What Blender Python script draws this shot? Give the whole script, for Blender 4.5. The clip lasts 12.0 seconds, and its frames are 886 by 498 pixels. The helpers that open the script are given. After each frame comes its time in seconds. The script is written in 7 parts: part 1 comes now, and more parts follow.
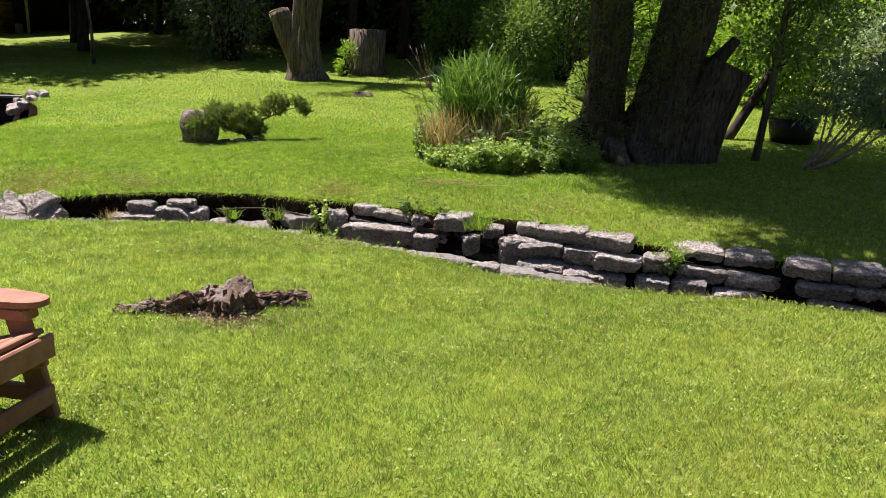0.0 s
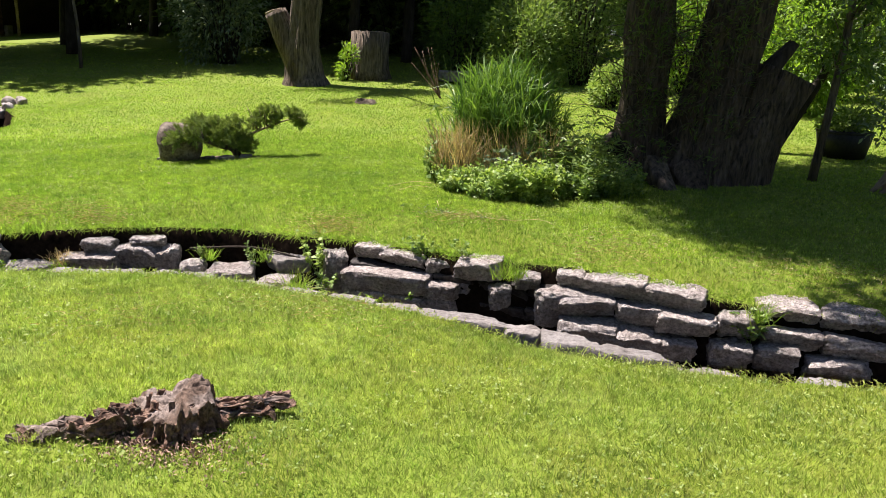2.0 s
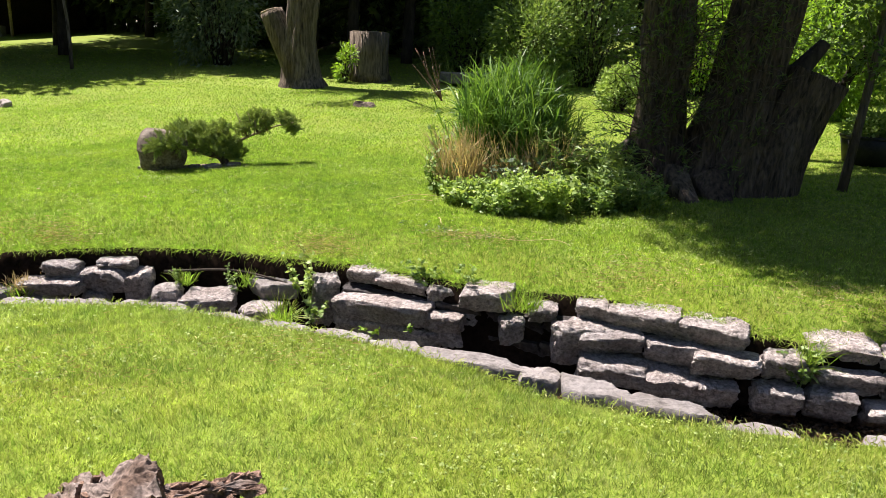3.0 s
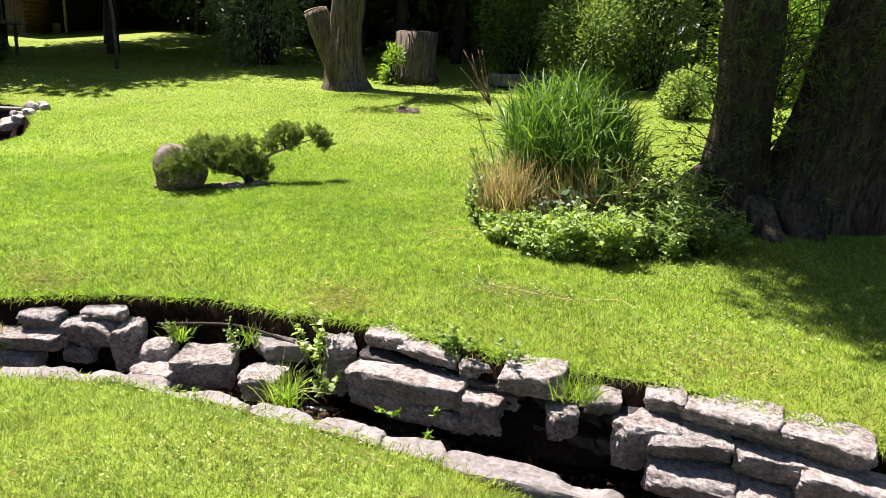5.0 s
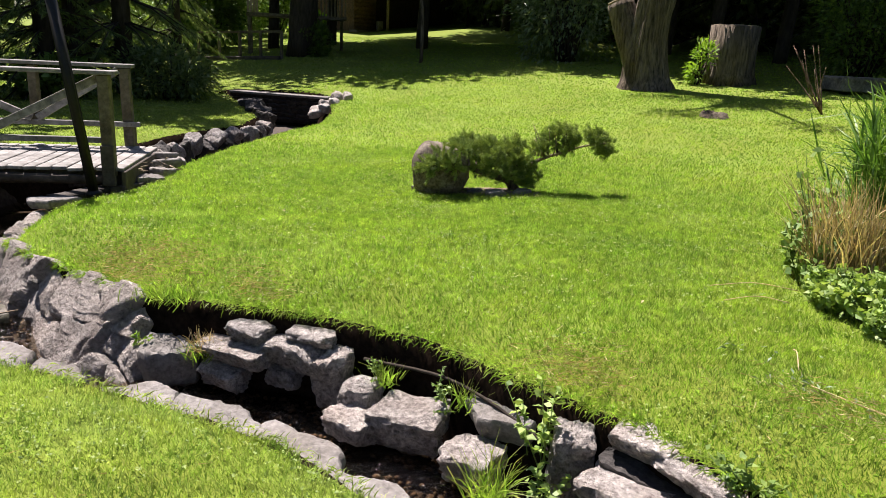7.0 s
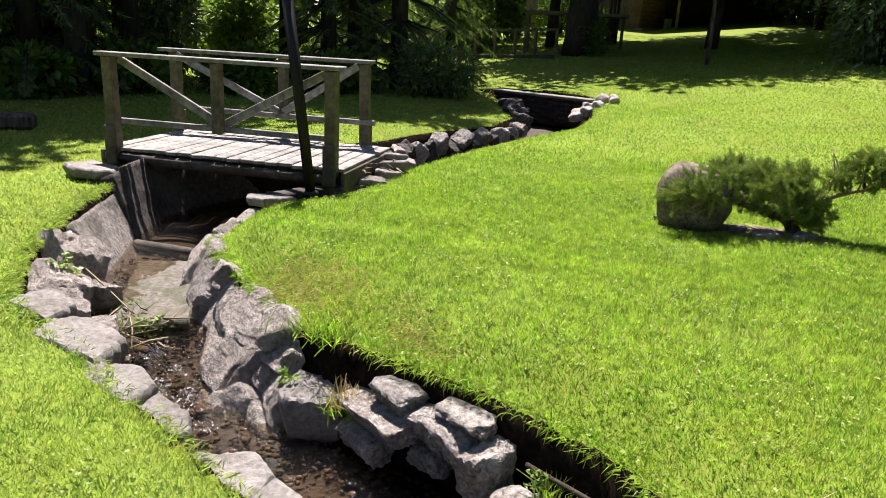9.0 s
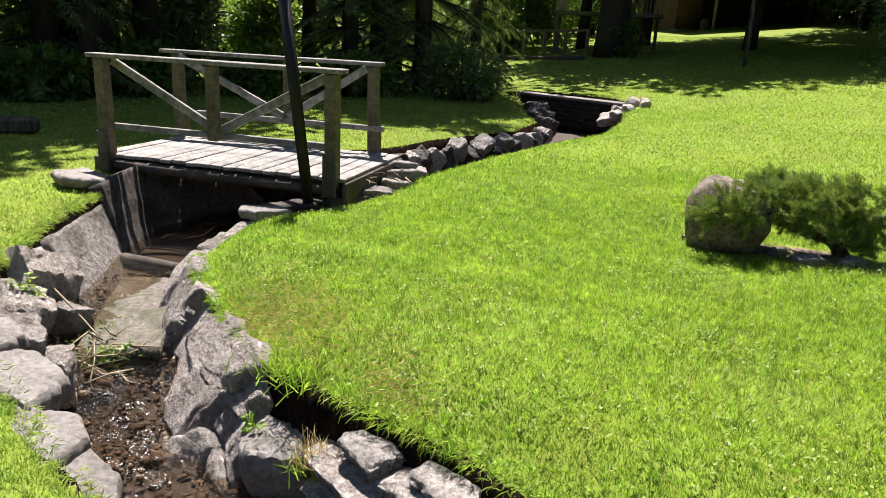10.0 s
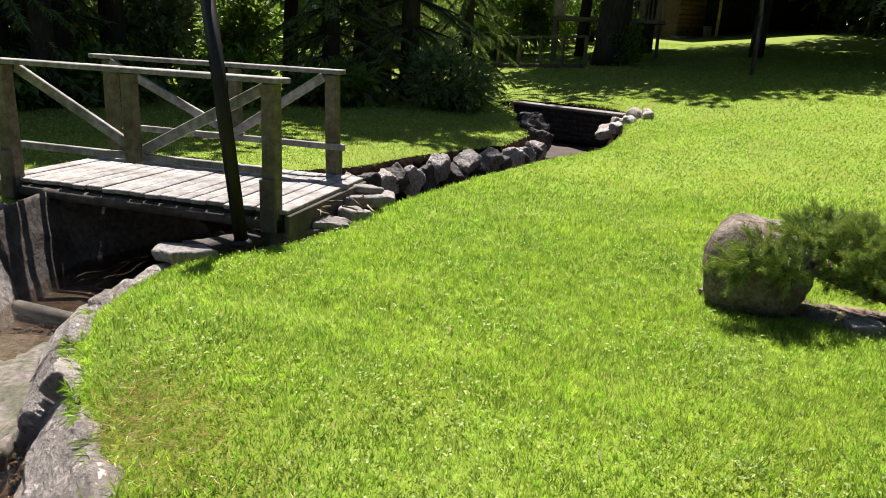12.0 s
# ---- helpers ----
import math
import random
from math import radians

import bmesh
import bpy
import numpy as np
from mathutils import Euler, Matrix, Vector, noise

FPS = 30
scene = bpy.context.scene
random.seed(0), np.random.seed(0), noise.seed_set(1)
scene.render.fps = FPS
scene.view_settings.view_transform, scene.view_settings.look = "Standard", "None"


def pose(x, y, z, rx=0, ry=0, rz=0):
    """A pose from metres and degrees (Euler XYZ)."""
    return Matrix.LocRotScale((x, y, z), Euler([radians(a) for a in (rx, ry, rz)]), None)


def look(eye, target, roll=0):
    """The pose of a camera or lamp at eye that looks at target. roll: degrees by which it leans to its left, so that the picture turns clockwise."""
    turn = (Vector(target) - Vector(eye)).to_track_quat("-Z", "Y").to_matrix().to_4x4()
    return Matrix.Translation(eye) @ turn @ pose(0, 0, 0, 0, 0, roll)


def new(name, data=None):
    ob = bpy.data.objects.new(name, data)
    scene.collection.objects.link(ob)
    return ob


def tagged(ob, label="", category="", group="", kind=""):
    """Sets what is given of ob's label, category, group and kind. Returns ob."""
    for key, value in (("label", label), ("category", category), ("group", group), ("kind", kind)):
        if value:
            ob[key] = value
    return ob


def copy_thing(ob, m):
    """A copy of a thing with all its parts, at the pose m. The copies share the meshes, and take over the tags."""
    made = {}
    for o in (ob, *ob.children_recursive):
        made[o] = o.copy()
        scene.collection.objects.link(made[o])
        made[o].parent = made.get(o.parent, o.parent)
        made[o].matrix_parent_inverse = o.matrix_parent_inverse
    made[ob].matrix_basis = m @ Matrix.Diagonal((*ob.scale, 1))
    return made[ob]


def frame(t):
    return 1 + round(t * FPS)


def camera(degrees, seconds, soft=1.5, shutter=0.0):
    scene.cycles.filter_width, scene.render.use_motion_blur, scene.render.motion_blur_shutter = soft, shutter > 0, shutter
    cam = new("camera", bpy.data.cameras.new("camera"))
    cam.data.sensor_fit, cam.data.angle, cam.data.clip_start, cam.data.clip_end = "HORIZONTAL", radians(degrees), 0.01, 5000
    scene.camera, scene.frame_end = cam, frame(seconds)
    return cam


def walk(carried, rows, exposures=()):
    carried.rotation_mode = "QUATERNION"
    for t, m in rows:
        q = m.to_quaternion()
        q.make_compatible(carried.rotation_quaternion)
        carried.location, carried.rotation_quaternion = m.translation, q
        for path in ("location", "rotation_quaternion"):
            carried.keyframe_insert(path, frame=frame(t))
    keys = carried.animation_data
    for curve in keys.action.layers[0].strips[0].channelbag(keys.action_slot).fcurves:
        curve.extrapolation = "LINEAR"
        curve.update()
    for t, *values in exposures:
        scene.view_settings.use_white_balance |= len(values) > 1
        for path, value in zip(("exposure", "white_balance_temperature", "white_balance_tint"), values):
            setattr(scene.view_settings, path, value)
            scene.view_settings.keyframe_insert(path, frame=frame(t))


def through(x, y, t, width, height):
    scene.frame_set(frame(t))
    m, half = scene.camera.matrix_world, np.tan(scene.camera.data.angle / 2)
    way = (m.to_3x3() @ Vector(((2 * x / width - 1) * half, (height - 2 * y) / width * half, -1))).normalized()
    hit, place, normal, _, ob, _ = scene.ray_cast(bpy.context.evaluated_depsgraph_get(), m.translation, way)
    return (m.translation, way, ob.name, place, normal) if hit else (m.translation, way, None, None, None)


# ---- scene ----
cam = camera(63.2, 12.0, soft=0.8)

PATH = [
    (0, (0.651, 0.226, 1.485), (0.414, 2.146, 0.98), 2.1),
    (0.5, (0.524, 0.587, 1.501), (0.287, 2.508, 0.997), 2.2),
    (1, (0.427, 0.934, 1.518), (0.189, 2.855, 1.015), 2.2),
    (1.5, (0.35, 1.295, 1.535), (0.11, 3.216, 1.033), 2.2),
    (2, (0.289, 1.643, 1.542), (0.047, 3.564, 1.041), 2.1),
    (2.5, (0.23, 2.015, 1.538), (-0.012, 3.936, 1.038), 2.1),
    (3, (0.168, 2.36, 1.548), (-0.076, 4.282, 1.049), 2.1),
    (4.8, (0.109, 3.301, 1.721), (-0.236, 5.202, 1.207), 2.3),
    (5, (0.082, 3.429, 1.726), (-0.294, 5.324, 1.21), 2.3),
    (5.5, (0.005, 3.784, 1.727), (-0.463, 5.658, 1.207), 2.3),
    (6, (-0.073, 4.121, 1.711), (-0.685, 5.951, 1.183), 2.5),
    (6.5, (-0.158, 4.455, 1.676), (-1.003, 6.186, 1.137), 2.6),
    (7, (-0.26, 4.774, 1.64), (-1.342, 6.364, 1.088), 2.8),
    (7.5, (-0.383, 5.077, 1.628), (-1.647, 6.521, 1.064), 2.9),
    (7.7, (-0.437, 5.197, 1.62), (-1.763, 6.583, 1.053), 3.0),
    (9.3, (-0.91, 6.095, 1.611), (-2.522, 7.122, 1.021), 2.9),
    (9.5, (-0.984, 6.196, 1.608), (-2.606, 7.205, 1.018), 2.9),
    (10, (-1.175, 6.436, 1.602), (-2.808, 7.431, 1.014), 2.8),
    (10.5, (-1.394, 6.654, 1.595), (-3.029, 7.65, 1.017), 2.9),
    (11, (-1.619, 6.871, 1.591), (-3.255, 7.867, 1.017), 2.9),
    (11.5, (-1.841, 7.089, 1.575), (-3.479, 8.085, 1.004), 2.9),
    (12, (-2.069, 7.302, 1.56), (-3.708, 8.298, 0.991), 2.9),
]
EXPOSURES = [(0, 1.2, 6500, 22), (1.5, 1.33, 6500, 22), (3, 1.5, 6500, 22), (4.8, 1.72, 6500, 22), (5.5, 1.72, 6500, 22), (6.5, 1.42, 6500, 21), (7.5, 1.29, 6500, 20), (9.3, 1.48, 6500, 18), (10.5, 1.44, 6500, 16), (12, 1.4, 6500, 16)]
walk(cam, [(t, look(eye, target, roll)) for t, eye, target, roll in PATH], EXPOSURES)

# ---- world, sun and exposure ----
SUN_TO = Vector((-0.945, 0.325, 0.0)).normalized()
SUN_HEIGHT = radians(63.0)
world = bpy.data.worlds.new("sky")
scene.world = world
world.use_nodes = True
wn = world.node_tree
sky = wn.nodes.new("ShaderNodeTexSky")
sky.sky_type = "NISHITA"
sky.sun_disc = False
sky.sun_elevation = SUN_HEIGHT
sky.sun_rotation = math.atan2(SUN_TO.x, SUN_TO.y)
sky.air_density, sky.dust_density = 1.0, 0.6
wn.links.new(sky.outputs[0], wn.nodes["Background"].inputs[0])
wn.nodes["Background"].inputs[1].default_value = 0.05

sun = new("sun", bpy.data.lights.new("sun", "SUN"))
sun.data.energy, sun.data.angle, sun.data.color = 5.0, radians(0.55), (1.0, 0.95, 0.86)
to_sun = Vector((SUN_TO.x * math.cos(SUN_HEIGHT), SUN_TO.y * math.cos(SUN_HEIGHT), math.sin(SUN_HEIGHT)))
sun.matrix_world = look(to_sun * 60, (0, 0, 0))

# ---- materials ----
def nodes_of(name):
    m = bpy.data.materials.new(name)
    m.use_nodes = True
    return m, m.node_tree.nodes, m.node_tree.links, m.node_tree.nodes["Principled BSDF"]


def ramp_of(n, l, source, stops):
    r = n.new("ShaderNodeValToRGB")
    while len(r.color_ramp.elements) < len(stops):
        r.color_ramp.elements.new(0.5)
    for e, (at, c) in zip(r.color_ramp.elements, stops):
        e.position, e.color = at, (*c, 1)
    l.new(source, r.inputs[0])
    return r.outputs[0]


def noise_of(n, l, coord, scale, detail=4.0, rough=0.6, stretch=(1, 1, 1)):
    mp = n.new("ShaderNodeMapping")
    mp.inputs["Scale"].default_value = stretch
    l.new(coord, mp.inputs[0])
    t = n.new("ShaderNodeTexNoise")
    t.inputs["Scale"].default_value, t.inputs["Detail"].default_value, t.inputs["Roughness"].default_value = scale, detail, rough
    l.new(mp.outputs[0], t.inputs[0])
    return t.outputs[0]


def mixed(n, l, kind, fac, a, b):
    x = n.new("ShaderNodeMix")
    x.data_type, x.blend_type = "RGBA", kind
    if isinstance(fac, float):
        x.inputs[0].default_value = fac
    else:
        l.new(fac, x.inputs[0])
    for i, v in ((6, a), (7, b)):
        if isinstance(v, tuple):
            x.inputs[i].default_value = (*v, 1)
        else:
            l.new(v, x.inputs[i])
    return x.outputs[2]


def surface(name, dark, light, grain=30.0, patch=3.0, patch_tint=(0.6, 0.6, 0.6), rough=0.85, bump=0.5, depth=0.01, stretch=(1, 1, 1), own=False, vary=0.0, lumps=0.0):
    """A rough natural surface: fine grain between two colours, larger patches that shift it, and relief."""
    m, n, l, b = nodes_of(name)
    tc = n.new("ShaderNodeTexCoord" if own else "ShaderNodeNewGeometry")
    coord = tc.outputs["Object" if own else "Position"]
    g = noise_of(n, l, coord, grain, 6, 0.65, stretch)
    p = noise_of(n, l, coord, patch, 3, 0.55, stretch)
    col = ramp_of(n, l, g, [(0.3, dark), (0.7, light)])
    fac = ramp_of(n, l, p, [(0.42, (0, 0, 0)), (0.62, (1, 1, 1))])
    tint = mixed(n, l, "MULTIPLY", 1.0, col, patch_tint)
    col = mixed(n, l, "MIX", fac, col, tint)
    if vary:
        oi = n.new("ShaderNodeObjectInfo")
        v = ramp_of(n, l, oi.outputs["Random"], [(0.0, (1 - vary,) * 3), (1.0, (1.0, 1.0 - vary * 0.1, 1.0 - vary * 0.2))])
        col = mixed(n, l, "MULTIPLY", 1.0, col, v)
    l.new(col, b.inputs["Base Color"])
    b.inputs["Roughness"].default_value = rough
    b.inputs["Specular IOR Level"].default_value = 0.3
    bp = n.new("ShaderNodeBump")
    bp.inputs["Strength"].default_value, bp.inputs["Distance"].default_value = bump, depth
    l.new(g, bp.inputs["Height"])
    if lumps:
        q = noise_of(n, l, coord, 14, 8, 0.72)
        b2 = n.new("ShaderNodeBump")
        b2.inputs["Strength"].default_value, b2.inputs["Distance"].default_value = 1.0, lumps
        l.new(ramp_of(n, l, q, [(0.36, (0, 0, 0)), (0.62, (1, 1, 1))]), b2.inputs["Height"])
        l.new(b2.outputs[0], bp.inputs["Normal"])
        # Colour also drops in the lumps' pits, painting in their shade.
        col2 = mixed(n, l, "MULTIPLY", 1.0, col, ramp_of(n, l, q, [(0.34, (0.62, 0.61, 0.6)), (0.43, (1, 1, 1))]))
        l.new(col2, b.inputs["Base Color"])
    l.new(bp.outputs[0], b.inputs["Normal"])
    return m


def foliage(name, dark, light, through=0.35, rough=0.55, patch=0.8, back=(1.0, 1.0, 0.5), yellow=None, worn=None, tufts=0.0):
    """Leaves and blades: each its own shade, larger drifts of tone, and light that passes through."""
    m, n, l, b = nodes_of(name)
    geo = n.new("ShaderNodeNewGeometry")
    col = ramp_of(n, l, geo.outputs["Random Per Island"], [(0.0, dark), (0.75, light), (1.0, yellow or light)])
    p = noise_of(n, l, geo.outputs["Position"], patch, 3, 0.6)
    tone = ramp_of(n, l, p, [(0.3, (0.72, 0.8, 0.75)), (0.7, (1.15, 1.08, 0.95))])
    col = mixed(n, l, "MULTIPLY", 1.0, col, tone)
    p2 = noise_of(n, l, geo.outputs["Position"], patch * 9, 3, 0.6)
    tone2 = ramp_of(n, l, p2, [(0.32, (0.66, 0.76, 0.7)), (0.66, (1.2, 1.12, 1.1))])
    col = mixed(n, l, "MULTIPLY", 1.0, col, tone2)
    if worn:
        p3 = noise_of(n, l, geo.outputs["Position"], 1.7, 5, 0.65)
        col = mixed(n, l, "MIX", ramp_of(n, l, p3, [(0.52, (0, 0, 0)), (0.76, (0.6, 0.6, 0.6))]), col, worn)
    if tufts:
        p4 = noise_of(n, l, geo.outputs["Position"], 17, 3, 0.7)
        col = mixed(n, l, "MULTIPLY", 1.0, col, ramp_of(n, l, p4, [(0.34, (1 - tufts,) * 3), (0.66, (1 + tufts * 0.75,) * 3)]))
    l.new(col, b.inputs["Base Color"])
    b.inputs["Roughness"].default_value = rough
    b.inputs["Specular IOR Level"].default_value = 0.35
    tr = n.new("ShaderNodeBsdfTranslucent")
    l.new(mixed(n, l, "MULTIPLY", 1.0, col, tuple(1.7 * c for c in back)), tr.inputs[0])
    ms = n.new("ShaderNodeMixShader")
    ms.inputs[0].default_value = through
    l.new(b.outputs[0], ms.inputs[1])
    l.new(tr.outputs[0], ms.inputs[2])
    l.new(ms.outputs[0], n["Material Output"].inputs[0])
    return m


M_SOIL = surface("lawn_soil", (0.1, 0.152, 0.016), (0.18, 0.24, 0.026), 90, 1.2, (0.95, 0.85, 0.8), 0.95, 0.5, 0.01)
# Bank mud made near black: shade under the turf lip is in its colour.
M_SHADEMUD = surface("shade_dark_mud", (0.006, 0.0045, 0.0035), (0.026, 0.018, 0.013), 25, 3, (0.5, 0.5, 0.5), 1.0, 0.05, 0.004)
M_SHADEMUD.node_tree.nodes["Principled BSDF"].inputs["Specular IOR Level"].default_value = 0.0
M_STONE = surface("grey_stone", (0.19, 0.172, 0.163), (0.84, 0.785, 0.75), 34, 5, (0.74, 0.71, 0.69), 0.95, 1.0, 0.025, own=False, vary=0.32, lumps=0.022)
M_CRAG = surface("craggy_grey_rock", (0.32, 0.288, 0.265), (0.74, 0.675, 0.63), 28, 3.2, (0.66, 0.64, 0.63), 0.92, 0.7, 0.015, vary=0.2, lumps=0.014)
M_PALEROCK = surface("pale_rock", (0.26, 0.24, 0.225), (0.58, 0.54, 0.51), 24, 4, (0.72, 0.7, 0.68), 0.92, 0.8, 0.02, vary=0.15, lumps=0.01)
# Wet stone, taken darker still so that shade is part of its colour.
M_WETSHADE = surface("wet_shade_stone", (0.02, 0.018, 0.017), (0.10, 0.09, 0.085), 24, 5, (0.6, 0.6, 0.6), 0.7, 1.0, 0.02, vary=0.4)
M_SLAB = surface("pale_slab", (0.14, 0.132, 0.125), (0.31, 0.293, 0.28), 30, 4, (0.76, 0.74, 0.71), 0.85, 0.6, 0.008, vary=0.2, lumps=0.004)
M_CONCRETE = surface("old_concrete", (0.10, 0.09, 0.083), (0.36, 0.325, 0.30), 22, 2.5, (0.5, 0.5, 0.48), 0.9, 1.0, 0.04)
M_APRON = surface("mossy_wet_slab", (0.035, 0.03, 0.024), (0.19, 0.165, 0.14), 26, 5, (0.5, 0.56, 0.38), 0.6, 0.8, 0.012)
M_BED = surface("brown_stream_bed", (0.018, 0.013, 0.010), (0.085, 0.062, 0.046), 45, 3, (0.55, 0.5, 0.5), 0.8, 0.6, 0.01)
# Concrete darkened so its colour holds the shade under the footbridge.
M_SHADECON = surface("shade_dark_concrete", (0.03, 0.026, 0.024), (0.11, 0.095, 0.085), 20, 2.2, (0.55, 0.53, 0.5), 0.85, 0.8, 0.02)
M_GRAVEL = surface("brown_gravel", (0.05, 0.033, 0.022), (0.17, 0.115, 0.075), 30, 4, (0.6, 0.6, 0.6), 0.8, 0.6, 0.01)
M_BOULDER = surface("boulder_granite", (0.06, 0.048, 0.04), (0.28, 0.24, 0.19), 38, 5, (0.55, 0.5, 0.44), 0.85, 1.0, 0.015)
M_WOOD = surface("weathered_wood", (0.075, 0.064, 0.042), (0.24, 0.205, 0.14), 16, 3, (0.7, 0.68, 0.62), 0.8, 0.5, 0.004, own=True, vary=0.25)
M_DECK = surface("weathered_deck", (0.14, 0.135, 0.13), (0.44, 0.425, 0.41), 14, 3, (0.68, 0.67, 0.66), 0.8, 0.5, 0.004, own=True, vary=0.25)
M_BEAM = surface("old_beam", (0.05, 0.042, 0.035), (0.13, 0.11, 0.09), 12, 2, (0.6, 0.6, 0.6), 0.85, 0.6, 0.006)
M_BARK = surface("willow_bark", (0.014, 0.010, 0.008), (0.22, 0.165, 0.12), 22, 2.5, (0.65, 0.62, 0.6), 0.95, 1.0, 0.09, stretch=(1, 1, 0.14))
M_GREYBARK = surface("grey_bark", (0.022, 0.017, 0.013), (0.24, 0.195, 0.15), 17, 2.5, (0.7, 0.66, 0.6), 0.95, 1.0, 0.08, stretch=(1, 1, 0.13))
M_DARKBARK = surface("dark_bark", (0.018, 0.014, 0.011), (0.07, 0.055, 0.042), 12, 2, (0.7, 0.7, 0.7), 0.95, 0.8, 0.02, stretch=(1, 1, 0.25))
M_CUT = surface("cut_wood", (0.2, 0.16, 0.11), (0.42, 0.34, 0.24), 14, 3, (0.7, 0.66, 0.6), 0.9, 0.5, 0.006)
M_ROT = surface("rotten_wood", (0.035, 0.022, 0.016), (0.44, 0.29, 0.21), 45, 7, (0.45, 0.4, 0.38), 0.95, 1.0, 0.025)
M_ROTTOP = surface("grey_rotten_top", (0.05, 0.04, 0.034), (0.34, 0.28, 0.24), 40, 6, (0.5, 0.42, 0.36), 0.95, 0.8, 0.012)
M_BLACK = surface("black_paint", (0.006, 0.006, 0.006), (0.014, 0.013, 0.012), 30, 4, (0.8, 0.8, 0.8), 0.5, 0.15, 0.002)
M_CHAIR = surface("red_brown_board", (0.25, 0.115, 0.075), (0.37, 0.185, 0.125), 14, 2, (0.85, 0.82, 0.8), 0.6, 0.15, 0.002, own=True)
M_LOG = surface("brown_log_siding", (0.06, 0.033, 0.023), (0.17, 0.095, 0.065), 9, 1.5, (0.7, 0.7, 0.7), 0.8, 0.4, 0.006)
M_DARKWOOD = surface("dark_boards", (0.012, 0.009, 0.007), (0.04, 0.03, 0.022), 10, 2, (0.7, 0.7, 0.7), 0.9, 0.4, 0.005)
M_TUB = surface("black_tub", (0.01, 0.01, 0.01), (0.03, 0.028, 0.026), 20, 3, (0.8, 0.8, 0.8), 0.5, 0.2, 0.003)
M_ROOF = surface("roof_shingle", (0.03, 0.028, 0.026), (0.08, 0.075, 0.07), 18, 2, (0.7, 0.7, 0.7), 0.9, 0.4, 0.006)
M_GRASS = foliage("lawn_grass", (0.155, 0.205, 0.03), (0.335, 0.39, 0.075), 0.5, 0.5, 0.7, (0.66, 1.0, 0.46), (0.40, 0.40, 0.12), (0.40, 0.39, 0.14), 0.5)
M_DRYGRASS = foliage("near_lawn_grass", (0.205, 0.238, 0.05), (0.36, 0.378, 0.1), 0.5, 0.5, 0.7, (0.72, 1.0, 0.58), (0.46, 0.44, 0.2), (0.46, 0.44, 0.2), 0.4)
M_CLOVER = foliage("clover_leaves", (0.15, 0.22, 0.045), (0.29, 0.37, 0.13), 0.3, 0.6, 1.5)
M_REED = foliage("reed_leaves", (0.045, 0.115, 0.022), (0.14, 0.255, 0.052), 0.35, 0.45, 3)
M_STRAW = foliage("dry_stalks", (0.30, 0.22, 0.13), (0.58, 0.46, 0.31), 0.2, 0.8, 4)
M_HERB = foliage("herb_leaves", (0.09, 0.165, 0.04), (0.22, 0.32, 0.10), 0.3, 0.5, 4)
M_PALEHERB = foliage("pale_herb_leaves", (0.16, 0.26, 0.065), (0.31, 0.42, 0.14), 0.3, 0.5, 4)
M_JUNIPER = foliage("juniper_needles", (0.055, 0.105, 0.025), (0.27, 0.35, 0.11), 0.2, 0.6, 8)
M_SPRUCE = foliage("spruce_needles", (0.07, 0.11, 0.05), (0.18, 0.24, 0.11), 0.35, 0.6, 2)
M_SHRUB = foliage("shrub_leaves", (0.05, 0.10, 0.02), (0.13, 0.21, 0.045), 0.3, 0.5, 2)
M_BRIGHT = foliage("bright_leaves", (0.11, 0.22, 0.02), (0.22, 0.36, 0.045), 0.4, 0.5, 2)
M_SILVER = foliage("silver_leaves", (0.10, 0.15, 0.09), (0.24, 0.31, 0.2), 0.25, 0.5, 3)
M_WILLOW = foliage("willow_leaves", (0.06, 0.10, 0.025), (0.14, 0.20, 0.06), 0.35, 0.5, 3)

m, n, l, b = nodes_of("stream_water")
M_WATER = m
geo = n.new("ShaderNodeNewGeometry")
w1 = noise_of(n, l, geo.outputs["Position"], 26, 4, 0.65)
bp = n.new("ShaderNodeBump")
bp.inputs["Strength"].default_value, bp.inputs["Distance"].default_value = 0.8, 0.03
l.new(w1, bp.inputs["Height"])
clear = n.new("ShaderNodeBsdfTransparent")
clear.inputs[0].default_value = (0.84, 0.76, 0.65, 1)
gloss = n.new("ShaderNodeBsdfGlossy")
gloss.inputs["Roughness"].default_value = 0.06
fres = n.new("ShaderNodeFresnel")
fres.inputs[0].default_value = 1.33
l.new(bp.outputs[0], gloss.inputs["Normal"])
l.new(bp.outputs[0], fres.inputs["Normal"])
ms = n.new("ShaderNodeMixShader")
l.new(fres.outputs[0], ms.inputs[0])
l.new(clear.outputs[0], ms.inputs[1])
l.new(gloss.outputs[0], ms.inputs[2])
l.new(ms.outputs[0], n["Material Output"].inputs[0])

# ---- building helpers ----
rng = np.random.default_rng(7)


def mesh_np(name, verts, faces, mat, smooth=False):
    """A mesh from arrays of vertices and of faces with one number of corners."""
    me = bpy.data.meshes.new(name)
    verts, faces = np.asarray(verts, np.float32), np.asarray(faces, np.int32)
    k = faces.shape[1]
    me.vertices.add(len(verts))
    me.vertices.foreach_set("co", verts.ravel())
    me.loops.add(faces.size)
    me.loops.foreach_set("vertex_index", faces.ravel())
    me.polygons.add(len(faces))
    me.polygons.foreach_set("loop_start", np.arange(0, faces.size, k, dtype=np.int32))
    if smooth:
        me.polygons.foreach_set("use_smooth", np.ones(len(faces), dtype=bool))
    me.update(calc_edges=True)
    if mat:
        me.materials.append(mat)
    return me


STUFF = ("branches", "needles", "leaves", "stems", "twigs", "limbs", "crown", "sprout_leaves", "wood_chips", "plants", "dead_twigs", "dry_stalks", "green_reeds")


